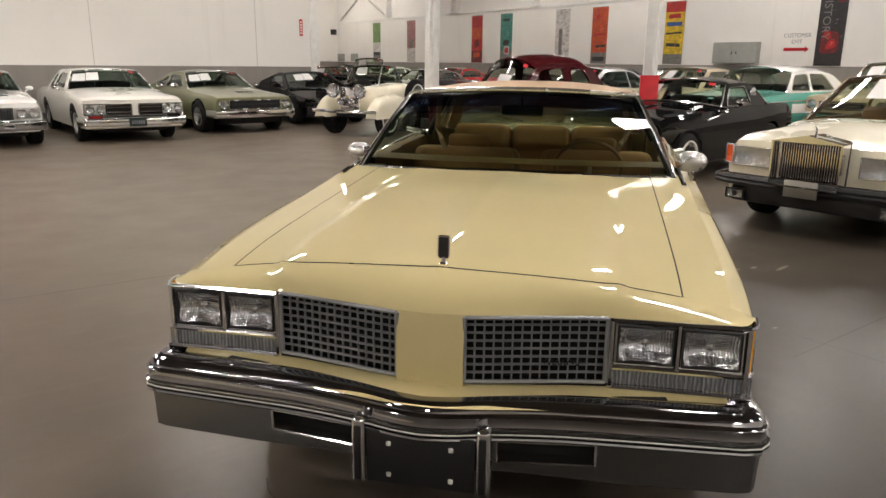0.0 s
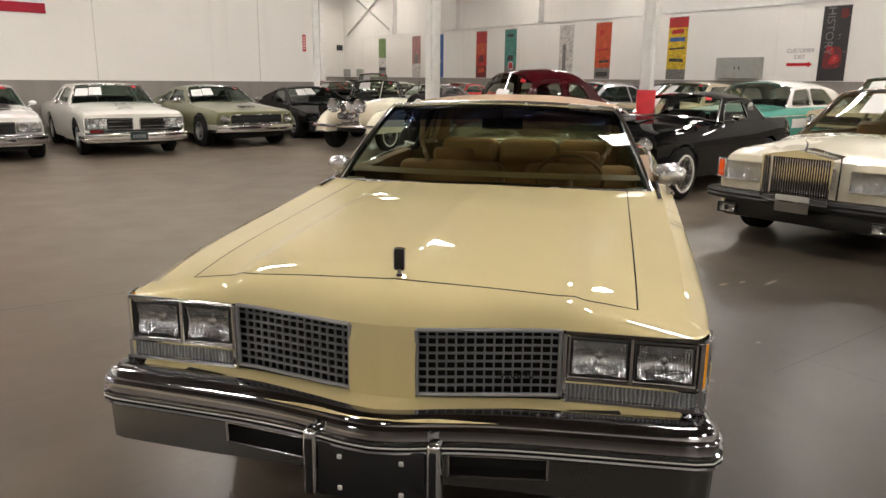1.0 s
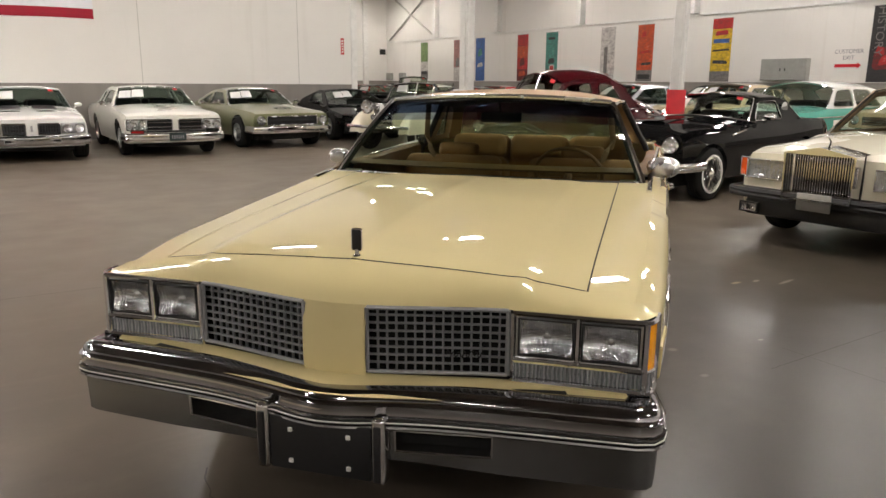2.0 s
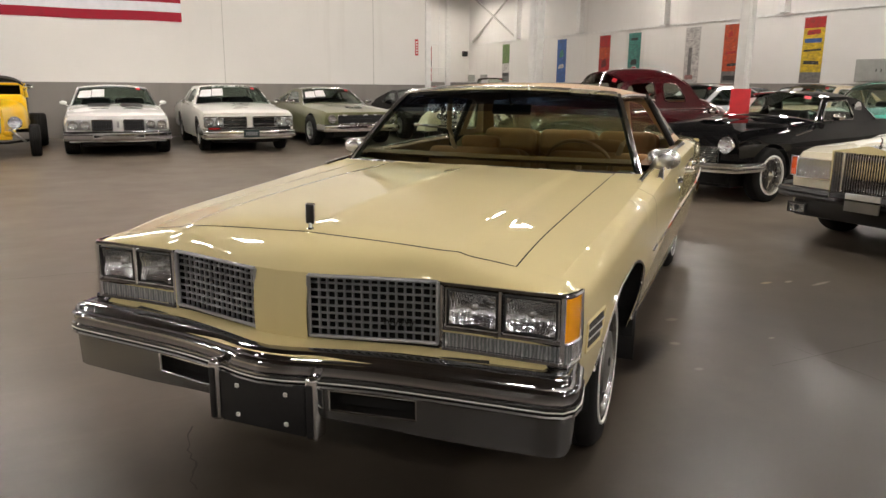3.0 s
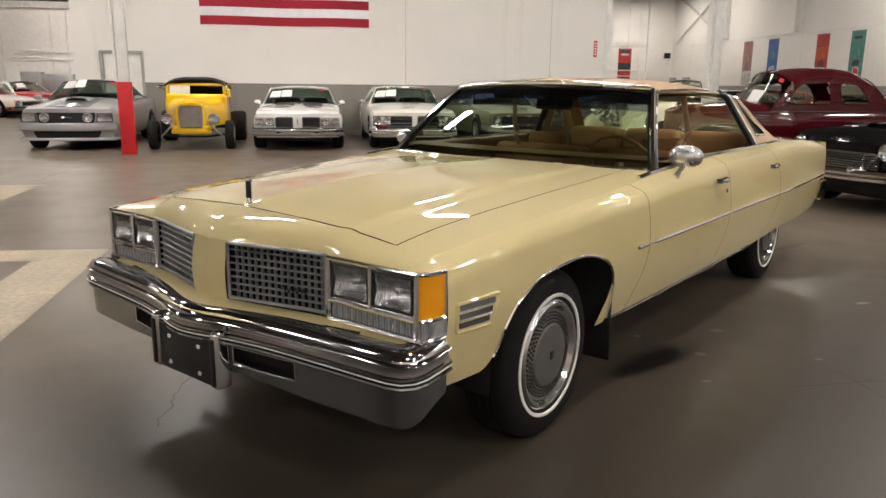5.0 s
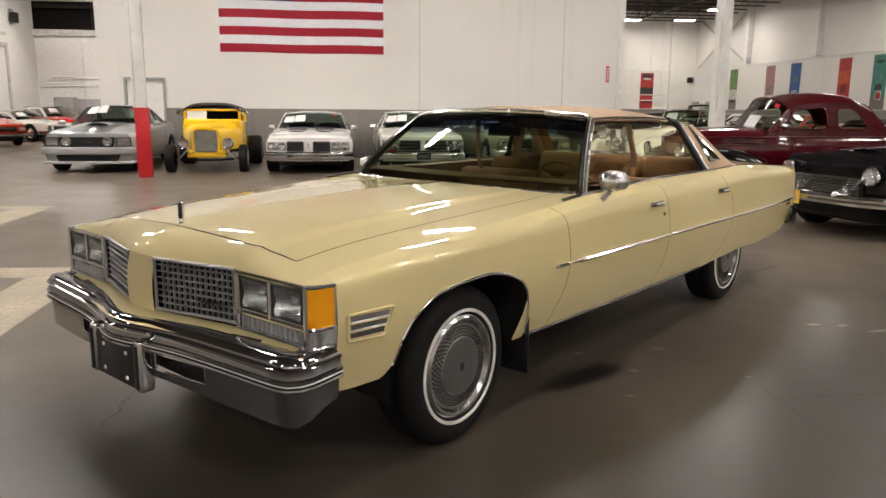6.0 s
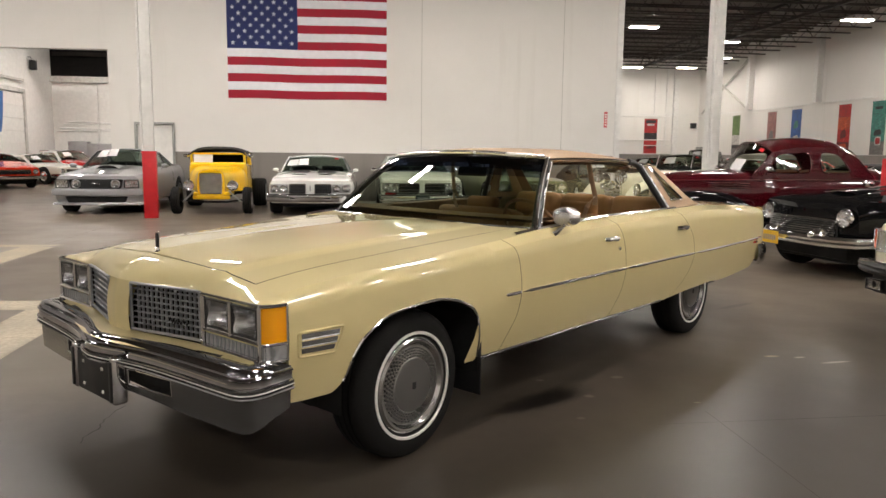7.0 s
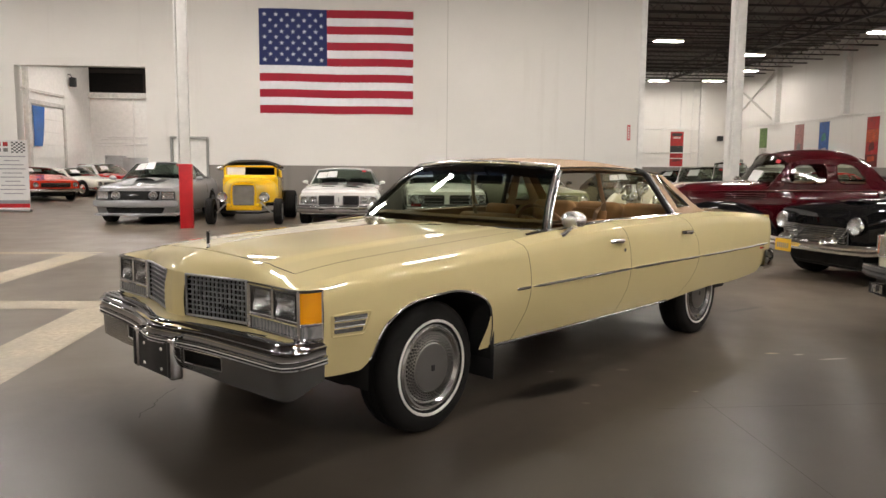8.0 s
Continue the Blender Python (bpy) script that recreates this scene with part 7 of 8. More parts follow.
def classic_roadster(m):
    """Ivory open tourer: long hood between separate wings, big lamps, side spare wheel."""
    ob = thing("roadster", m, "ivory classic open tourer with large chrome headlamps and wire wheels", "car", "parked show cars")
    bm = bmesh.new()

    def hull(u, v):
        y = -0.35 + 4.0 * u
        w = table([(-0.35, 0.24), (0.6, 0.33), (1.3, 0.52), (2.2, 0.62), (3.2, 0.58), (3.65, 0.40)])(y)
        top = table([(-0.35, 0.98), (0.6, 1.02), (1.3, 1.06), (2.0, 0.98), (3.2, 0.98), (3.65, 0.78)])(y)
        a = math.pi * v
        return (w * math.copysign(abs(math.cos(a)) ** 0.5, math.cos(a)), y, 0.48 + (top - 0.48) * math.sin(a) ** 0.5)
    grid(bm, hull, 30, 18)
    part("body", bm, P_IVORY, ob)
    bm = bmesh.new()
    box(bm, (0, -0.36, 0.74), (0.50, 0.06, 0.52), 0.05)
    part("radiator", bm, M_CHROME, ob, "chrome radiator shell")
    bm = bmesh.new()
    box(bm, (0, 1.6, 0.42), (1.0, 3.6, 0.1), 0.02)
    part("frame", bm, M_DARK, ob)
    for s in (-1, 1):
        pod_fender(ob, s * 0.66, -0.55, 1.0, 0.86, 0.40, 0.28, P_IVORY, "front_wing")
        pod_fender(ob, s * 0.68, 2.45, 3.85, 0.88, 0.40, 0.28, P_IVORY, "rear_wing")
        bm = bmesh.new()
        box(bm, (s * 0.68, 1.7, 0.40), (0.26, 1.6, 0.04), 0.015)
        part("running_board", bm, M_BLACK, ob)
        lamp_round(ob, s * 0.34, -0.50, 0.92, 0.125)
        bm = bmesh.new()
        lathe(bm, [(0.14, 0.0), (0.13, -0.08), (0.07, -0.17), (0, -0.19)], 24, pose(s * 0.34, -0.50, 0.92, 0, 0, -90))
        part("lamp_shell", bm, M_CHROME, ob)
        lamp_round(ob, s * 0.14, -0.52, 0.72, 0.06, "horn")
        for y in (0.0, 3.15):
            wheel(ob, s * 0.68, y, 0.37, 0.15, "wire", 0.03, 0.25)
        sw = wheel(ob, s * 0.70, 1.05, 0.345, 0.14, "wire", 0.025, 0.24, "spare_wheel")
        sw.location.z = 0.80
        tagged(sw, "side-mounted spare wire wheel")
        bm = bmesh.new()
        tube(bm, [(s * 0.52, 1.4, 1.02), (s * 0.50, 1.52, 1.42)], 0.014, 6)
        part("windshield_post", bm, M_CHROME, ob)
    bm = bmesh.new()
    tube(bm, [(-0.8 + 1.6 * k / 12, -0.66 + 0.08 * (k / 6 - 1) ** 2, 0.52) for k in range(13)], 0.035, 8)
    part("bumper", bm, M_CHROME, ob)
    bm = bmesh.new()
    grid(bm, lambda u, v: (0.50 * (2 * u - 1), 1.4 + 0.12 * v, 1.05 + 0.36 * v), 2, 2)
    part("windshield", bm, M_GLASS, ob)
    bm = bmesh.new()
    box(bm, (0, 3.1, 1.02), (1.0, 0.4, 0.18), 0.07)
    part("folded_top", bm, M_BLACKTOP, ob)
    return ob


classic_roadster(pose(6.0, 11.6, 0, 0, 0, -66))

# cars farther off
far = [
    (low_car(P_BLACK, W=0.93, H=1.42, nose=0.82, cab=(0.7, 1.1, 2.9, 3.6), wheels="chrome"), (9.6, 17.4, -35), "black vintage sedan farther back in the hall"),
    (low_car(P_MAROON, W=0.93, H=1.28, nose=0.78), (11.9, 18.9, -60), "dark maroon coupe farther back in the hall"),
    (low_car(P_RED, W=0.92, H=1.30, nose=0.75, gh=dict(roof_paint=P_RED)), (15.6, 22.8, -70), "red coupe farther back in the hall"),
    (low_car(P_GREY, W=0.93, H=1.20, nose=0.80, gh=dict(roof_paint=M_BLACKTOP, sheet_at=(0.2, 0.1))), (12.6, 15.2, -85), "grey convertible with a black top in the hall"),
    (low_car(P_MAROON, W=0.85, H=1.68, nose=0.95, belt=1.1, hood=1.1, deck=1.1, cab=(0.9, 1.1, 2.7, 3.0)), (14.2, 25.4, -30), "tall dark red vintage sedan far back in the hall"),
    (low_car(P_WHITE, W=0.9, H=1.32, nose=0.78), (15.4, 28.2, -75), "white car far back in the hall"),
    (low_car(P_SILVER, W=0.92, H=1.42, nose=0.72, wheels="spoke", cab=(0.5, 1.2, 2.3, 3.2), gh=dict(trim=M_BLACK, dark=True)), (11.8, 11.9, -92), "silver modern sedan behind the maroon coupe"),
    (low_car(P_SILVER, W=0.92, H=1.40, nose=0.72, wheels="spoke", cab=(0.5, 1.2, 2.3, 3.2), gh=dict(trim=M_BLACK, dark=True)), (17.2, 13.4, -90), "silver modern sedan beside the long wall"),
    (low_car(P_GREY, W=0.92, H=1.38, nose=0.72, wheels="spoke", gh=dict(trim=M_BLACK, dark=True)), (18.6, 17.6, -90), "dark grey sedan beside the long wall"),
    (low_car(P_BEIGE, W=0.93, H=1.62, nose=0.9, belt=1.05, hood=1.05, deck=1.05, cab=(0.8, 1.1, 2.8, 3.3)), (13.9, 5.0, -90), "beige vintage sedan with a tall roof"),
    (low_car(P_BEIGE, W=0.93, H=1.45, nose=0.85), (14.0, 10.4, -90), "beige vintage sedan farther back"),
    (low_car(P_BLACK, W=0.93, H=1.32, nose=0.8), (10.6, 22.6, -40), "black coupe far back in the hall"),
    (low_car(P_RED, W=0.9, H=1.30, nose=0.78), (13.6, 31.0, -50), "red coupe far back in the hall"),
    (low_car(P_GREY, W=0.9, H=1.36, nose=0.78), (17.6, 35.0, -60), "grey sedan far back in the hall"),
    (low_car(P_ORANGE, W=0.9, H=1.22, nose=0.72, wheels="chrome", gh=dict(roof_paint=P_ORANGE, trim=M_BLACK, dark=True)), (-12.35, 23.9, 42), "orange-red sports car in the back room"),
    (low_car(P_OFFWHITE, W=0.88, H=1.18, nose=0.66, belt=0.82, hood=0.82, deck=0.85), (-12.1, 28.0, 62), "white low sports car in the back room"),
    (low_car(P_RED, W=0.92, H=1.36, nose=0.82, gh=dict(roof_paint=P_WHITE)), (-11.7, 30.0, 55), "red car with a white roof in the back room"),
    (low_car(P_RED, W=0.92, H=1.36, nose=0.82, gh=dict(roof_paint=P_WHITE)), (-13.3, 32.0, 60), "red car with a white roof in the back room"),
    (low_car(P_GREY, W=0.9, H=1.3, nose=0.8), (-9.6, 31.6, 30), "grey car in the back room"),
]
for sp, (x, y, turn), label in far:
    ob = car(sp, pose(x, y, 0, 0, 0, turn), label, group="cars farther back")
    for s in (-1, 1):
        lamp_round(ob, s * 0.66, sp["fy"](0.66) - 0.01, sp["zs"](sp["yF"]) - 0.12, 0.085)
    z = sp["zs"](sp["yF"])
    grille_bars(sp, ob, -0.5, 0.5, z - 0.2, z - 0.06, 3, 0, M_CHROME)
    bumper(sp, ob, z - 0.38, z - 0.26, 0.09)


# ---- things on the walls and the floor ----
M_FLAG_R = surface("flag_red", (0.35, 0.007, 0.026), 0.75, vary=0.1, fine=300, relief=0.0005)
M_FLAG_W = surface("flag_white", (0.78, 0.79, 0.82), 0.75, vary=0.05, fine=300, relief=0.0005)
M_FLAG_B = surface("flag_blue", (0.014, 0.024, 0.12), 0.75, vary=0.15, fine=300, relief=0.0005)


def star_mesh(r):
    bm = bmesh.new()
    vs = [bm.verts.new((rr * math.sin(math.pi * k / 5), 0, rr * math.cos(math.pi * k / 5))) for k in range(10) for rr in (r if k % 2 == 0 else r * 0.39,)]
    bm.faces.new(vs)
    bmesh.ops.solidify(bm, geom=bm.faces[:], thickness=0.002)
    return mesh_of("star", bm, M_FLAG_W, False)


def wall_flag(x0, x1, z0, z1, y):
    ob = thing("flag", pose(x0, y, z0), "large striped flag with white stars, hung on the wall", "flag")
    w, h = x1 - x0, z1 - z0

    def cloth(name, a, b, c, d, mat, out):
        bm = bmesh.new()
        grid(bm, lambda u, v: (a + (b - a) * u, -out - 0.006 * math.sin((a + (b - a) * u) * 3.1) * math.cos(2.0 * (c + (d - c) * v)) - 0.004 * math.sin(9 * (a + (b - a) * u)), c + (d - c) * v + 0.008 * math.sin(2.2 * (a + (b - a) * u))), 24, 3)
        thick(bm, 0.002)
        part(name, bm, mat, ob)
    s = h / 13
    for k in range(13):
        a = w * 0.437 if k >= 6 else 0.0
        cloth("stripe", a, w, k * s, (k + 1) * s, M_FLAG_R if k % 2 == 0 else M_FLAG_W, 0.016)
    cloth("canton", 0, w * 0.437, 6 * s, h, M_FLAG_B, 0.017)
    me = star_mesh(0.074)
    cw, ch = w * 0.437, 7 * s
    for r in range(9):
        for c in range(6 if r % 2 == 0 else 5):
            o = new("star", me)
            o.parent = ob
            x = cw * (2 * c + (1 if r % 2 == 0 else 2)) / 12
            z = 6 * s + ch * (r + 1) / 10
            o.location = (x, -0.0255 - 0.004 * math.sin(9 * x), z)
    return ob


wall_flag(-3.40, 1.00, 2.86, 5.79, YN)


def wall_banner(m, cols, label, shapes):
    """A hanging printed banner 0.92 by 2.4 m. cols: field colours from the top; shapes: printed patches (x, z, w, h, colour)."""
    ob = thing("banner", m, label, "banner", "wall banners")
    n = len(cols)
    for k, c in enumerate(cols):
        bm = bmesh.new()
        z1, z0 = 2.4 - 2.4 * k / n, 2.4 - 2.4 * (k + 1) / n
        grid(bm, lambda u, v: (-0.46 + 0.92 * u, -0.012 - 0.008 * math.sin(3 * u), z0 + (z1 - z0) * v), 8, 2)
        thick(bm, 0.002)
        part("field", bm, c, ob)
    for k, (x, z, w, h, c, a) in enumerate(shapes):
        bm = bmesh.new()
        pts = rounded([(x - w / 2, z - h / 2), (x + w / 2, z - h / 2 + a), (x + w / 2 - abs(a), z + h / 2), (x - w / 2 + abs(a), z + h / 2 - a)], min(w, h) * 0.3, 4)
        flat_panel(bm, pts, [], lambda p, q: (p, -0.024 - 0.0006 * k, q))
        part("print", bm, c, ob)
    bm = bmesh.new()
    tube(bm, [(-0.48, -0.012, 2.4), (0.48, -0.012, 2.4)], 0.012, 6)
    part("rod", bm, M_SATIN, ob)
    return ob


def ink(name, c):
    """Faded print with photo-like blotches."""
    m = surface("print_" + name, c, 0.5, vary=0.25, scale=3.0)
    t, p = m.node_tree, m.node_tree.nodes["Principled BSDF"]
    old = p.inputs["Base Color"].links[0].from_socket
    patch = add_noise(t, 4.5, 5, 0.7, stretch=(1.0, 1.0, 2.2))
    col = mixcol(t, maprange(t, patch, 0.42, 0.66, 0.0, 0.85), old, tuple(0.30 * v + 0.03 for v in c))
    col = mixcol(t, maprange(t, patch, 0.30, 0.40, 0.35, 0.0), col, (0.55, 0.52, 0.48))
    t.links.new(col, p.inputs["Base Color"])
    return m


I_RED, I_ORANGE, I_YELLOW, I_TEAL, I_BLUE, I_GREEN = ink("red", (0.50, 0.02, 0.02)), ink("orange", (0.60, 0.085, 0.02)), ink("yellow", (0.75, 0.50, 0.02)), ink("teal", (0.06, 0.26, 0.22)), ink("blue", (0.05, 0.14, 0.42)), ink("green", (0.16, 0.26, 0.08))
I_BLACK, I_GREY, I_PALE, I_PINK, I_DKRED = ink("black", (0.03, 0.028, 0.03)), ink("grey", (0.22, 0.21, 0.20)), ink("pale", (0.66, 0.63, 0.60)), ink("pink", (0.42, 0.20, 0.18)), ink("dark_red", (0.18, 0.015, 0.015))


def on_east(y):
    return pose(XE - 0.002, y, 1.54, 0, 0, -90)


wall_banner(on_east(10.8), [I_BLACK, I_BLACK, I_BLACK], "black printed banner with a red engine picture", [(0.0, 0.75, 0.66, 0.75, I_DKRED, 0.05), (0.05, 0.7, 0.4, 0.4, I_RED, 0.1), (-0.1, 1.0, 0.3, 0.2, I_RED, -0.05), (0.25, 2.15, 0.25, 0.3, I_DKRED, 0.0)])
wall_banner(on_east(17.05), [I_RED, I_YELLOW, I_YELLOW, I_YELLOW, I_YELLOW, I_GREY], "yellow and red printed car banner", [(0, 1.55, 0.74, 0.16, I_BLUE, 0), (0, 1.2, 0.8, 0.10, I_BLACK, 0.03), (0, 0.75, 0.7, 0.10, I_BLACK, -0.03), (0, 1.85, 0.6, 0.2, I_RED, 0.03)])
wall_banner(on_east(21.0), [I_ORANGE, I_ORANGE, I_ORANGE, I_ORANGE, I_GREY], "orange printed car banner", [(0, 1.25, 0.6, 0.14, I_RED, 0.04), (0.1, 0.75, 0.6, 0.14, I_BLACK, 0.03), (-0.1, 2.0, 0.3, 0.3, I_RED, 0.06), (0, 0.2, 0.7, 0.2, I_BLACK, 0)])
wall_banner(on_east(23.3), [I_PALE, I_PALE, I_PALE], "pale grey printed banner with a tall tower picture", [(-0.1, 0.9, 0.22, 1.3, I_GREY, 0.0), (-0.1, 0.25, 0.5, 0.2, I_PINK, 0.0)])
wall_banner(on_east(27.3), [I_TEAL, I_TEAL, I_TEAL, I_GREY], "teal printed car banner", [(0, 1.0, 0.5, 0.3, I_BLACK, 0.05), (0.05, 0.62, 0.4, 0.4, I_PALE, 0.0), (0.05, 0.62, 0.3, 0.3, I_RED, 0.0), (0, 2.1, 0.5, 0.12, I_BLACK, 0)])
wall_banner(on_east(29.7), [I_RED, I_ORANGE, I_RED, I_DKRED], "red printed car banner", [(0, 1.0, 0.5, 0.5, I_DKRED, 0.1), (0, 0.4, 0.6, 0.3, I_ORANGE, 0.05)])
wall_banner(on_east(33.7), [I_BLUE, I_BLUE, I_BLUE], "blue printed car banner", [(0, 0.9, 0.6, 0.3, I_PALE, 0.08), (0, 1.6, 0.5, 0.5, I_TEAL, 0.1)])
wall_banner(on_east(36.1), [I_PINK, I_PINK, I_PALE], "faded pink printed banner", [(0, 1.1, 0.5, 0.6, I_GREY, 0.1)])
wall_banner(on_east(40.15), [I_GREEN, I_GREEN, I_PALE, I_GREY], "green printed banner with lettering blocks", [(0, 0.9, 0.7, 0.2, I_PALE, 0), (0, 0.5, 0.7, 0.2, I_BLACK, 0)])
wall_banner(pose(19.9, YF - 0.002, 1.54), [I_RED, I_RED, I_BLACK, I_RED, I_RED], "red banner with black bands on the far wall", [(0, 2.2, 0.7, 0.2, I_BLACK, 0.0), (0, 2.0, 0.5, 0.12, I_PALE, 0.0), (0, 0.5, 0.6, 0.3, I_DKRED, 0.05)])


def lettering(parent, text, size, m, mat, name="lettering", extrude=0.002):
    cu = bpy.data.curves.new(name, "FONT")
    cu.body, cu.size, cu.extrude, cu.align_x = text, size, extrude, "CENTER"
    ob = new(name, cu)
    cu.materials.append(mat)
    ob.parent = parent
    ob.matrix_basis = m
    return ob


# exit sign painted on the wall
ex = thing("exit_sign", pose(XE - 0.004, 11.93, 2.0, 0, 0, -90), "red arrow and small lettering of a customer exit sign", "sign")
bm = bmesh.new()
box(bm, (-0.06, -0.006, 0.08), (0.78, 0.008, 0.10))
vs = [bm.verts.new(p) for p in ((0.32, -0.01, -0.02), (0.46, -0.01, 0.08), (0.32, -0.01, 0.18))]
bm.faces.new(vs)
part("arrow", bm, M_RED_STEEL, ex, "red arrow", smooth=False)
lettering(ex, "CUSTOMER", 0.19, pose(0, -0.006, 0.48, 90, 0, 0), M_INK)
lettering(ex, "EXIT", 0.19, pose(0, -0.006, 0.27, 90, 0, 0), M_INK)
his = [o for o in bpy.data.objects if o.name == "banner"][0]
lettering(his, "HISTORY", 0.38, pose(-0.30, -0.028, 1.60, 90, 0, 0) @ pose(0, 0, 0, 0, 0, -90), I_GREY)

# electrical cabinet, fire sign, door, small boxes
M_BOXGREY = surface("grey_cabinet", (0.34, 0.345, 0.32), 0.45, vary=0.08)
cab = thing("electrical_cabinet", pose(XE, 14.15, 1.59, 0, 0, -90), "grey-green steel electrical cabinet on the wall", "cabinet")
bm = bmesh.new()
box(bm, (0, -0.12, 0.38), (1.8, 0.24, 0.76), 0.01)
part("body", bm, M_BOXGREY, cab, smooth=False)
for x in (-0.45, 0.45):
    bm = bmesh.new()
    box(bm, (x, -0.248, 0.38), (0.86, 0.012, 0.70), 0.004)
    d = part("cabinet_door", bm, M_BOXGREY, cab, smooth=False)
    bm = bmesh.new()
    box(bm, (x + (0.36 if x < 0 else -0.36), -0.262, 0.38), (0.03, 0.02, 0.10), 0.005)
    part("handle", bm, M_BLACK, d)
fs = thing("fire_sign", pose(7.45, YN - 0.004, 2.2), "narrow upright red and white fire extinguisher sign", "sign")
bm = bmesh.new()
box(bm, (0, 0, 0.22), (0.10, 0.006, 0.45), 0.002)
part("plate", bm, M_RED_STEEL, fs, smooth=False)
bm = bmesh.new()
for k in range(5):
    box(bm, (0, -0.005, 0.07 + 0.075 * k), (0.055, 0.003, 0.045))
part("marking", bm, M_WHITE, fs, smooth=False)
door = thing("door_1", pose(-5.425, YN, 0), "white flush door with a grey steel frame in the wall", "door", kind="structure")
bm = bmesh.new()
for s in (-1, 1):
    box(bm, (s * 0.505, -0.02, 1.05), (0.06, 0.10, 2.10), 0.004)
box(bm, (0, -0.02, 2.13), (1.07, 0.10, 0.06), 0.004)
part("door_frame", bm, M_BOXGREY, door, "grey steel frame", smooth=False)
bm = bmesh.new()
box(bm, (0, 0.04, 1.05), (0.93, 0.045, 2.08), 0.004)
part("door_leaf", bm, M_WHITE, door, smooth=False)
bm = bmesh.new()
tube(bm, [(0.38, -0.02, 1.02), (0.38, -0.05, 1.02), (0.27, -0.05, 1.02)], 0.011, 6)
part("door_handle", bm, M_CHROME, door)

# conduits and a cross brace on the long and the far wall
for lo, hi in (((13.0, YF - 0.05, 4.2), (XE, YF - 0.01, 4.26)), ((13.0, YF - 0.05, 2.1), (XE, YF - 0.01, 2.15)), ((20.9, YF - 0.06, 2.0), (20.98, YF - 0.01, ZT)), ((13.0, YF - 0.05, 1.52), (XE, YF - 0.01, 1.57))):
    slab("trim", lo, hi, M_STEEL_W, "white conduit on the wall", "trim")
brace = thing("cross_brace", pose(XE - 0.12, 41.8, 4.3, 0, 0, -90), "white steel cross brace high on the wall", "brace", kind="structure")
for s in (-1, 1):
    bm = bmesh.new()
    tube(bm, [(-3.0 * s, 0, 0), (3.0 * s, 0, 3.0)], 0.06, 6)
    part("brace_bar", bm, M_SEAM, brace)
for y, z in ((44.9, 1.6), (43.0, 1.6)):
    bx = thing("wall_box", pose(XE - 0.002, y, z, 0, 0, -90), "small grey steel box on the wall", "box", "wall boxes")
    bm = bmesh.new()
    box(bm, (0, -0.1, 0.2), (0.7, 0.2, 0.5), 0.01)
    part("body", bm, M_BOXGREY, bx, smooth=False)
bx = thing("wall_speaker", pose(22.9, YF - 0.002, 3.3), "dark square loudspeaker on the far wall", "speaker")
bm = bmesh.new()
box(bm, (0, -0.12, 0.2), (0.36, 0.24, 0.36), 0.02)
part("cabinet", bm, M_BLACK, bx, smooth=False)

# roll-up sign by the opening
st = thing("roll_up_sign", pose(-10.22, 17.15, 0, 0, 0, 8), "white roll-up sign with a checkered mark and red foot band", "sign")
bm = bmesh.new()
grid(bm, lambda u, v: (-0.42 + 0.84 * u, 0.0, 0.08 + 1.92 * v), 2, 2)
thick(bm, 0.006)
part("sheet", bm, M_PAPER, st, smooth=False)
bm = bmesh.new()
box(bm, (0, 0.0, 0.04), (0.88, 0.24, 0.08), 0.02)
part("foot", bm, M_SATIN, st)
bm = bmesh.new()
box(bm, (0, -0.006, 0.18), (0.82, 0.004, 0.14))
part("print", bm, M_RED_STEEL, st, smooth=False)
bm = bmesh.new()
box(bm, (0, -0.009, 0.27), (0.82, 0.004, 0.10))
part("print", bm, M_INK, st, smooth=False)
bm = bmesh.new()
for r in range(7):
    for c in range(6):
        if (r + c) % 2 == 0:
            box(bm, (0.03 + 0.06 * c, -0.006, 1.66 + 0.045 * r), (0.055, 0.004, 0.042))
part("checkered_print", bm, I_BLACK, st, "black checkered print")
bm = bmesh.new()
for x, z, w in ((-0.32, 1.88, 0.12), (-0.14, 1.88, 0.12)):
    box(bm, (x, -0.006, z), (w, 0.004, 0.12))
part("print", bm, I_RED, st, smooth=False)
bm = bmesh.new()
for x, z, w in ((-0.32, 1.72, 0.12), (-0.14, 1.72, 0.12)):
    box(bm, (x, -0.006, z), (w, 0.004, 0.10))
part("print", bm, I_GREY, st, smooth=False)
for k, w in enumerate((0.7, 0.4, 0.6, 0.7, 0.5, 0.6, 0.4, 0.6, 0.65, 0.5)):
    bm = bmesh.new()
    box(bm, (0, -0.006, 1.54 - 0.115 * k), (w, 0.004, 0.025))
    part("print_line", bm, M_INK, st, smooth=False)

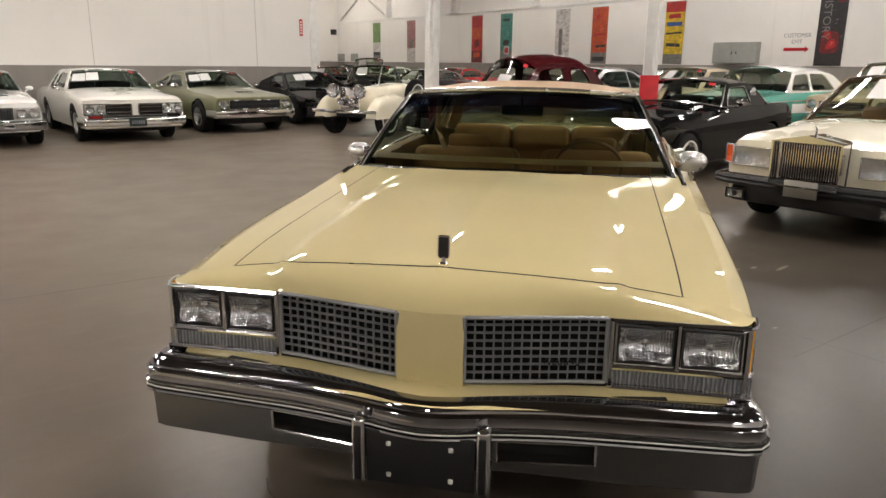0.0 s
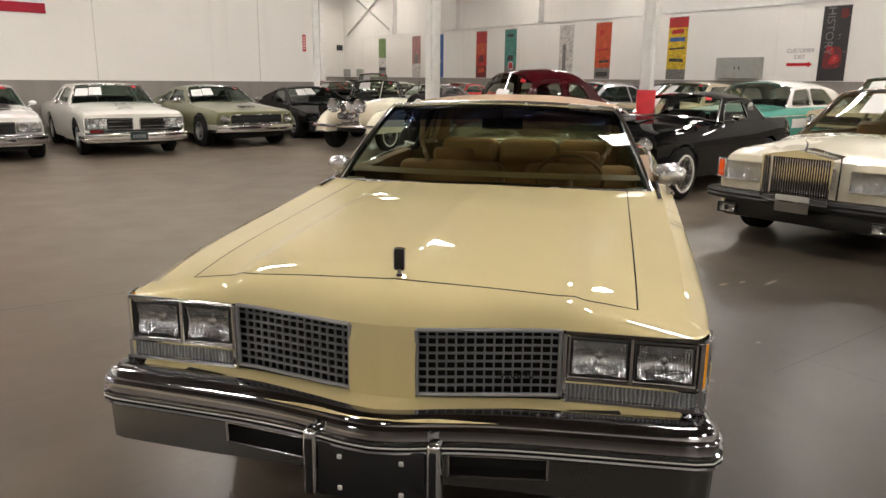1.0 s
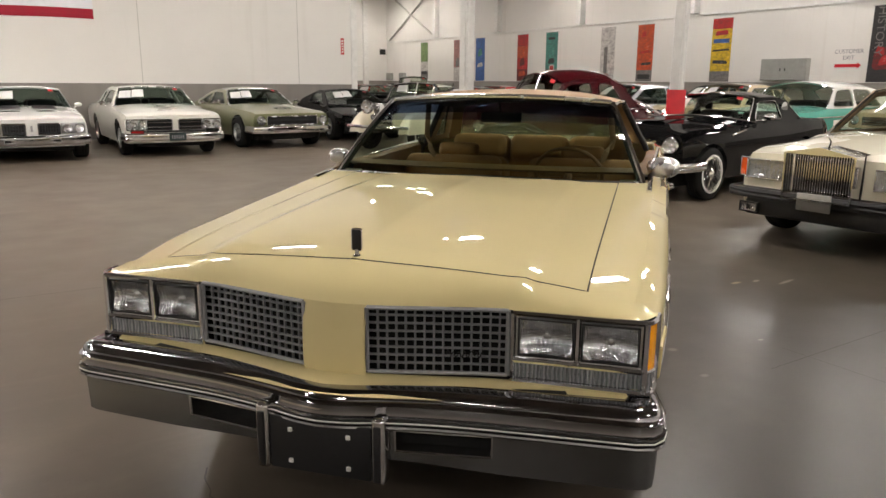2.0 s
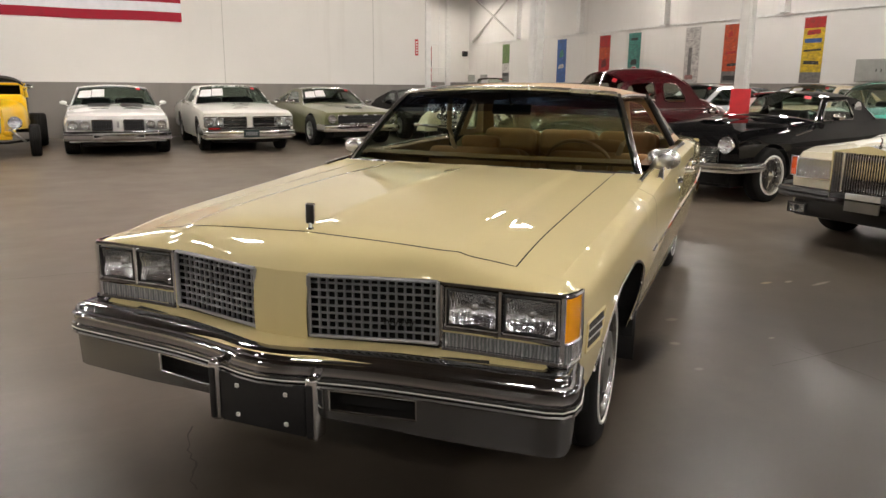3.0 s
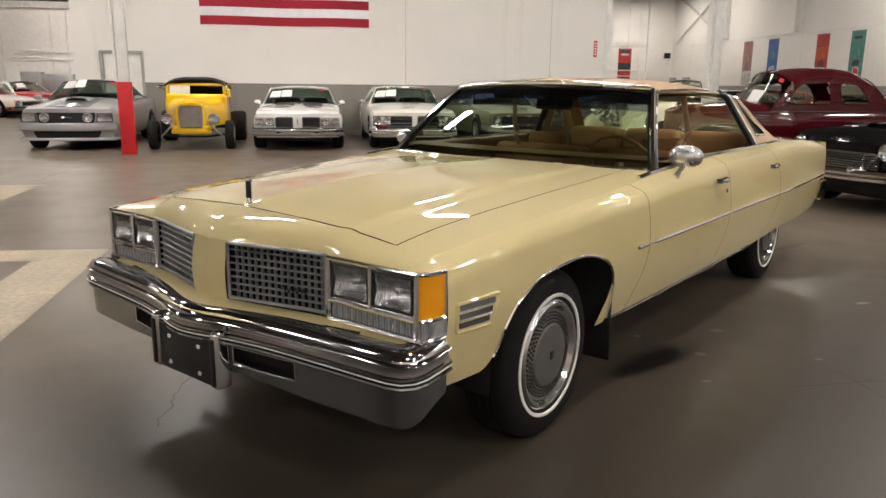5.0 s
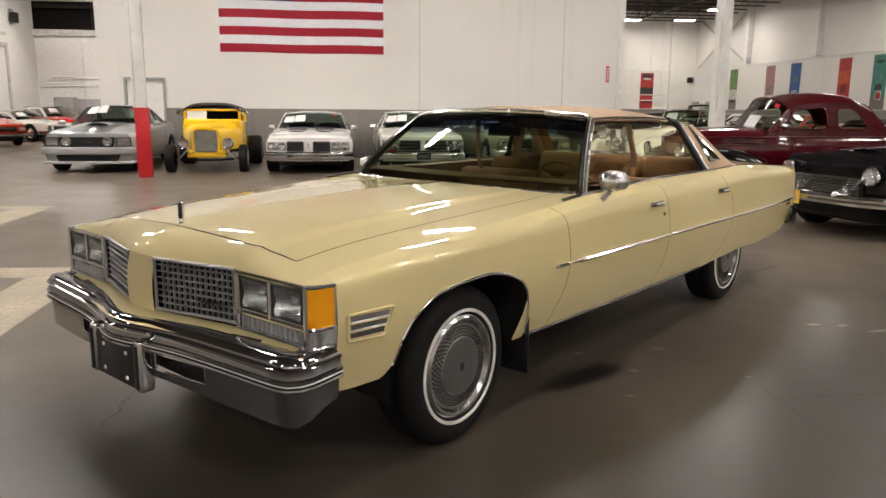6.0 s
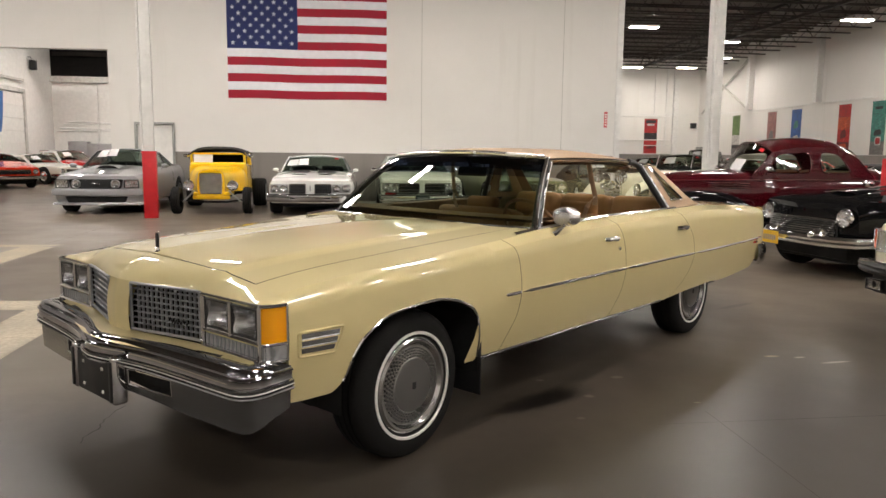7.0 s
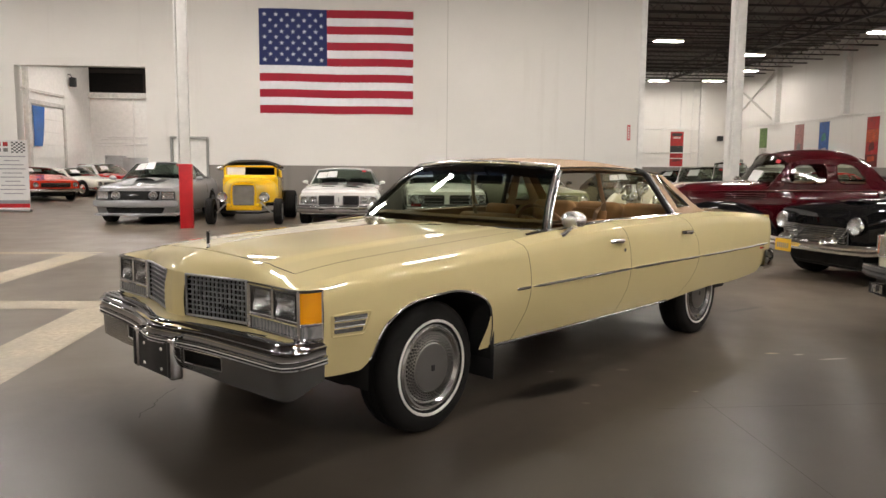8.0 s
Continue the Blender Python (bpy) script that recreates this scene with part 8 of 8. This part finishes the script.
# worn painted stripes on the floor
M_STRIPE = surface("worn_floor_paint", (0.42, 0.355, 0.25), 0.45, vary=0.3, scale=2.0, fine=25)


def stripe(pts, label):
    bm = bmesh.new()
    bm.faces.new([bm.verts.new((x, y, 0.004)) for x, y in pts])
    bmesh.ops.triangulate(bm, faces=bm.faces[:])
    return solid("floor_stripe", bm, M_STRIPE, label, "trim", kind="structure")


stripe([(-7.5, 3.18), (-7.5, 2.72), (-2.46, 2.64), (-2.0, 3.02)], "worn beige painted stripe on the floor")
stripe([(-2.46, 2.632), (-2.42, 1.0), (-2.40, -1.2), (-1.90, -1.2), (-1.94, 1.0), (-2.0, 3.012)], "worn beige painted stripe on the floor")
stripe([(-9.0, 7.2), (-9.0, 6.8), (-4.1, 6.95), (-3.9, 7.2)], "worn beige painted stripe on the floor")
stripe([(-4.40, 6.93), (-4.34, 3.30), (-3.90, 3.30), (-3.96, 6.93)], "worn beige painted stripe on the floor")
bm = bmesh.new()
rng = random.Random(7)
last, x, y = None, -0.86, 0.12
for k in range(16):       # a crack in the slab
    w = 0.002 + 0.003 * rng.random()
    now = (bm.verts.new((x - w, y, 0.003)), bm.verts.new((x + w, y, 0.003)))
    if last:
        bm.faces.new((last[0], last[1], now[1], now[0]))
    last, x, y = now, x + 0.035 * (rng.random() - 0.47), y - 0.034
solid("floor_crack", bm, M_JOINT, "dark jagged crack in the concrete", "trim", kind="structure")
for x0, y0, x1, y1 in ((-4.2, -9, -4.22, 10), (2.23, -1.6, 2.23, -0.20), (8.9, -9, 8.9, 12), (1.9, -0.363, 6.5, -0.24), (-2.0, 3.035, 2.2, 3.02)):
    bm = bmesh.new()
    w = 0.0022
    if abs(x1 - x0) > abs(y1 - y0):
        q = [(x0, y0 - w), (x1, y1 - w), (x1, y1 + w), (x0, y0 + w)]
    else:
        q = [(x0 - w, y0), (x1 - w, y1), (x1 + w, y1), (x0 + w, y0)]
    bm.faces.new([bm.verts.new((x, y, 0.003)) for x, y in q])
    solid("floor_joint", bm, M_JOINT, "dark saw-cut joint in the concrete", "trim", kind="structure")
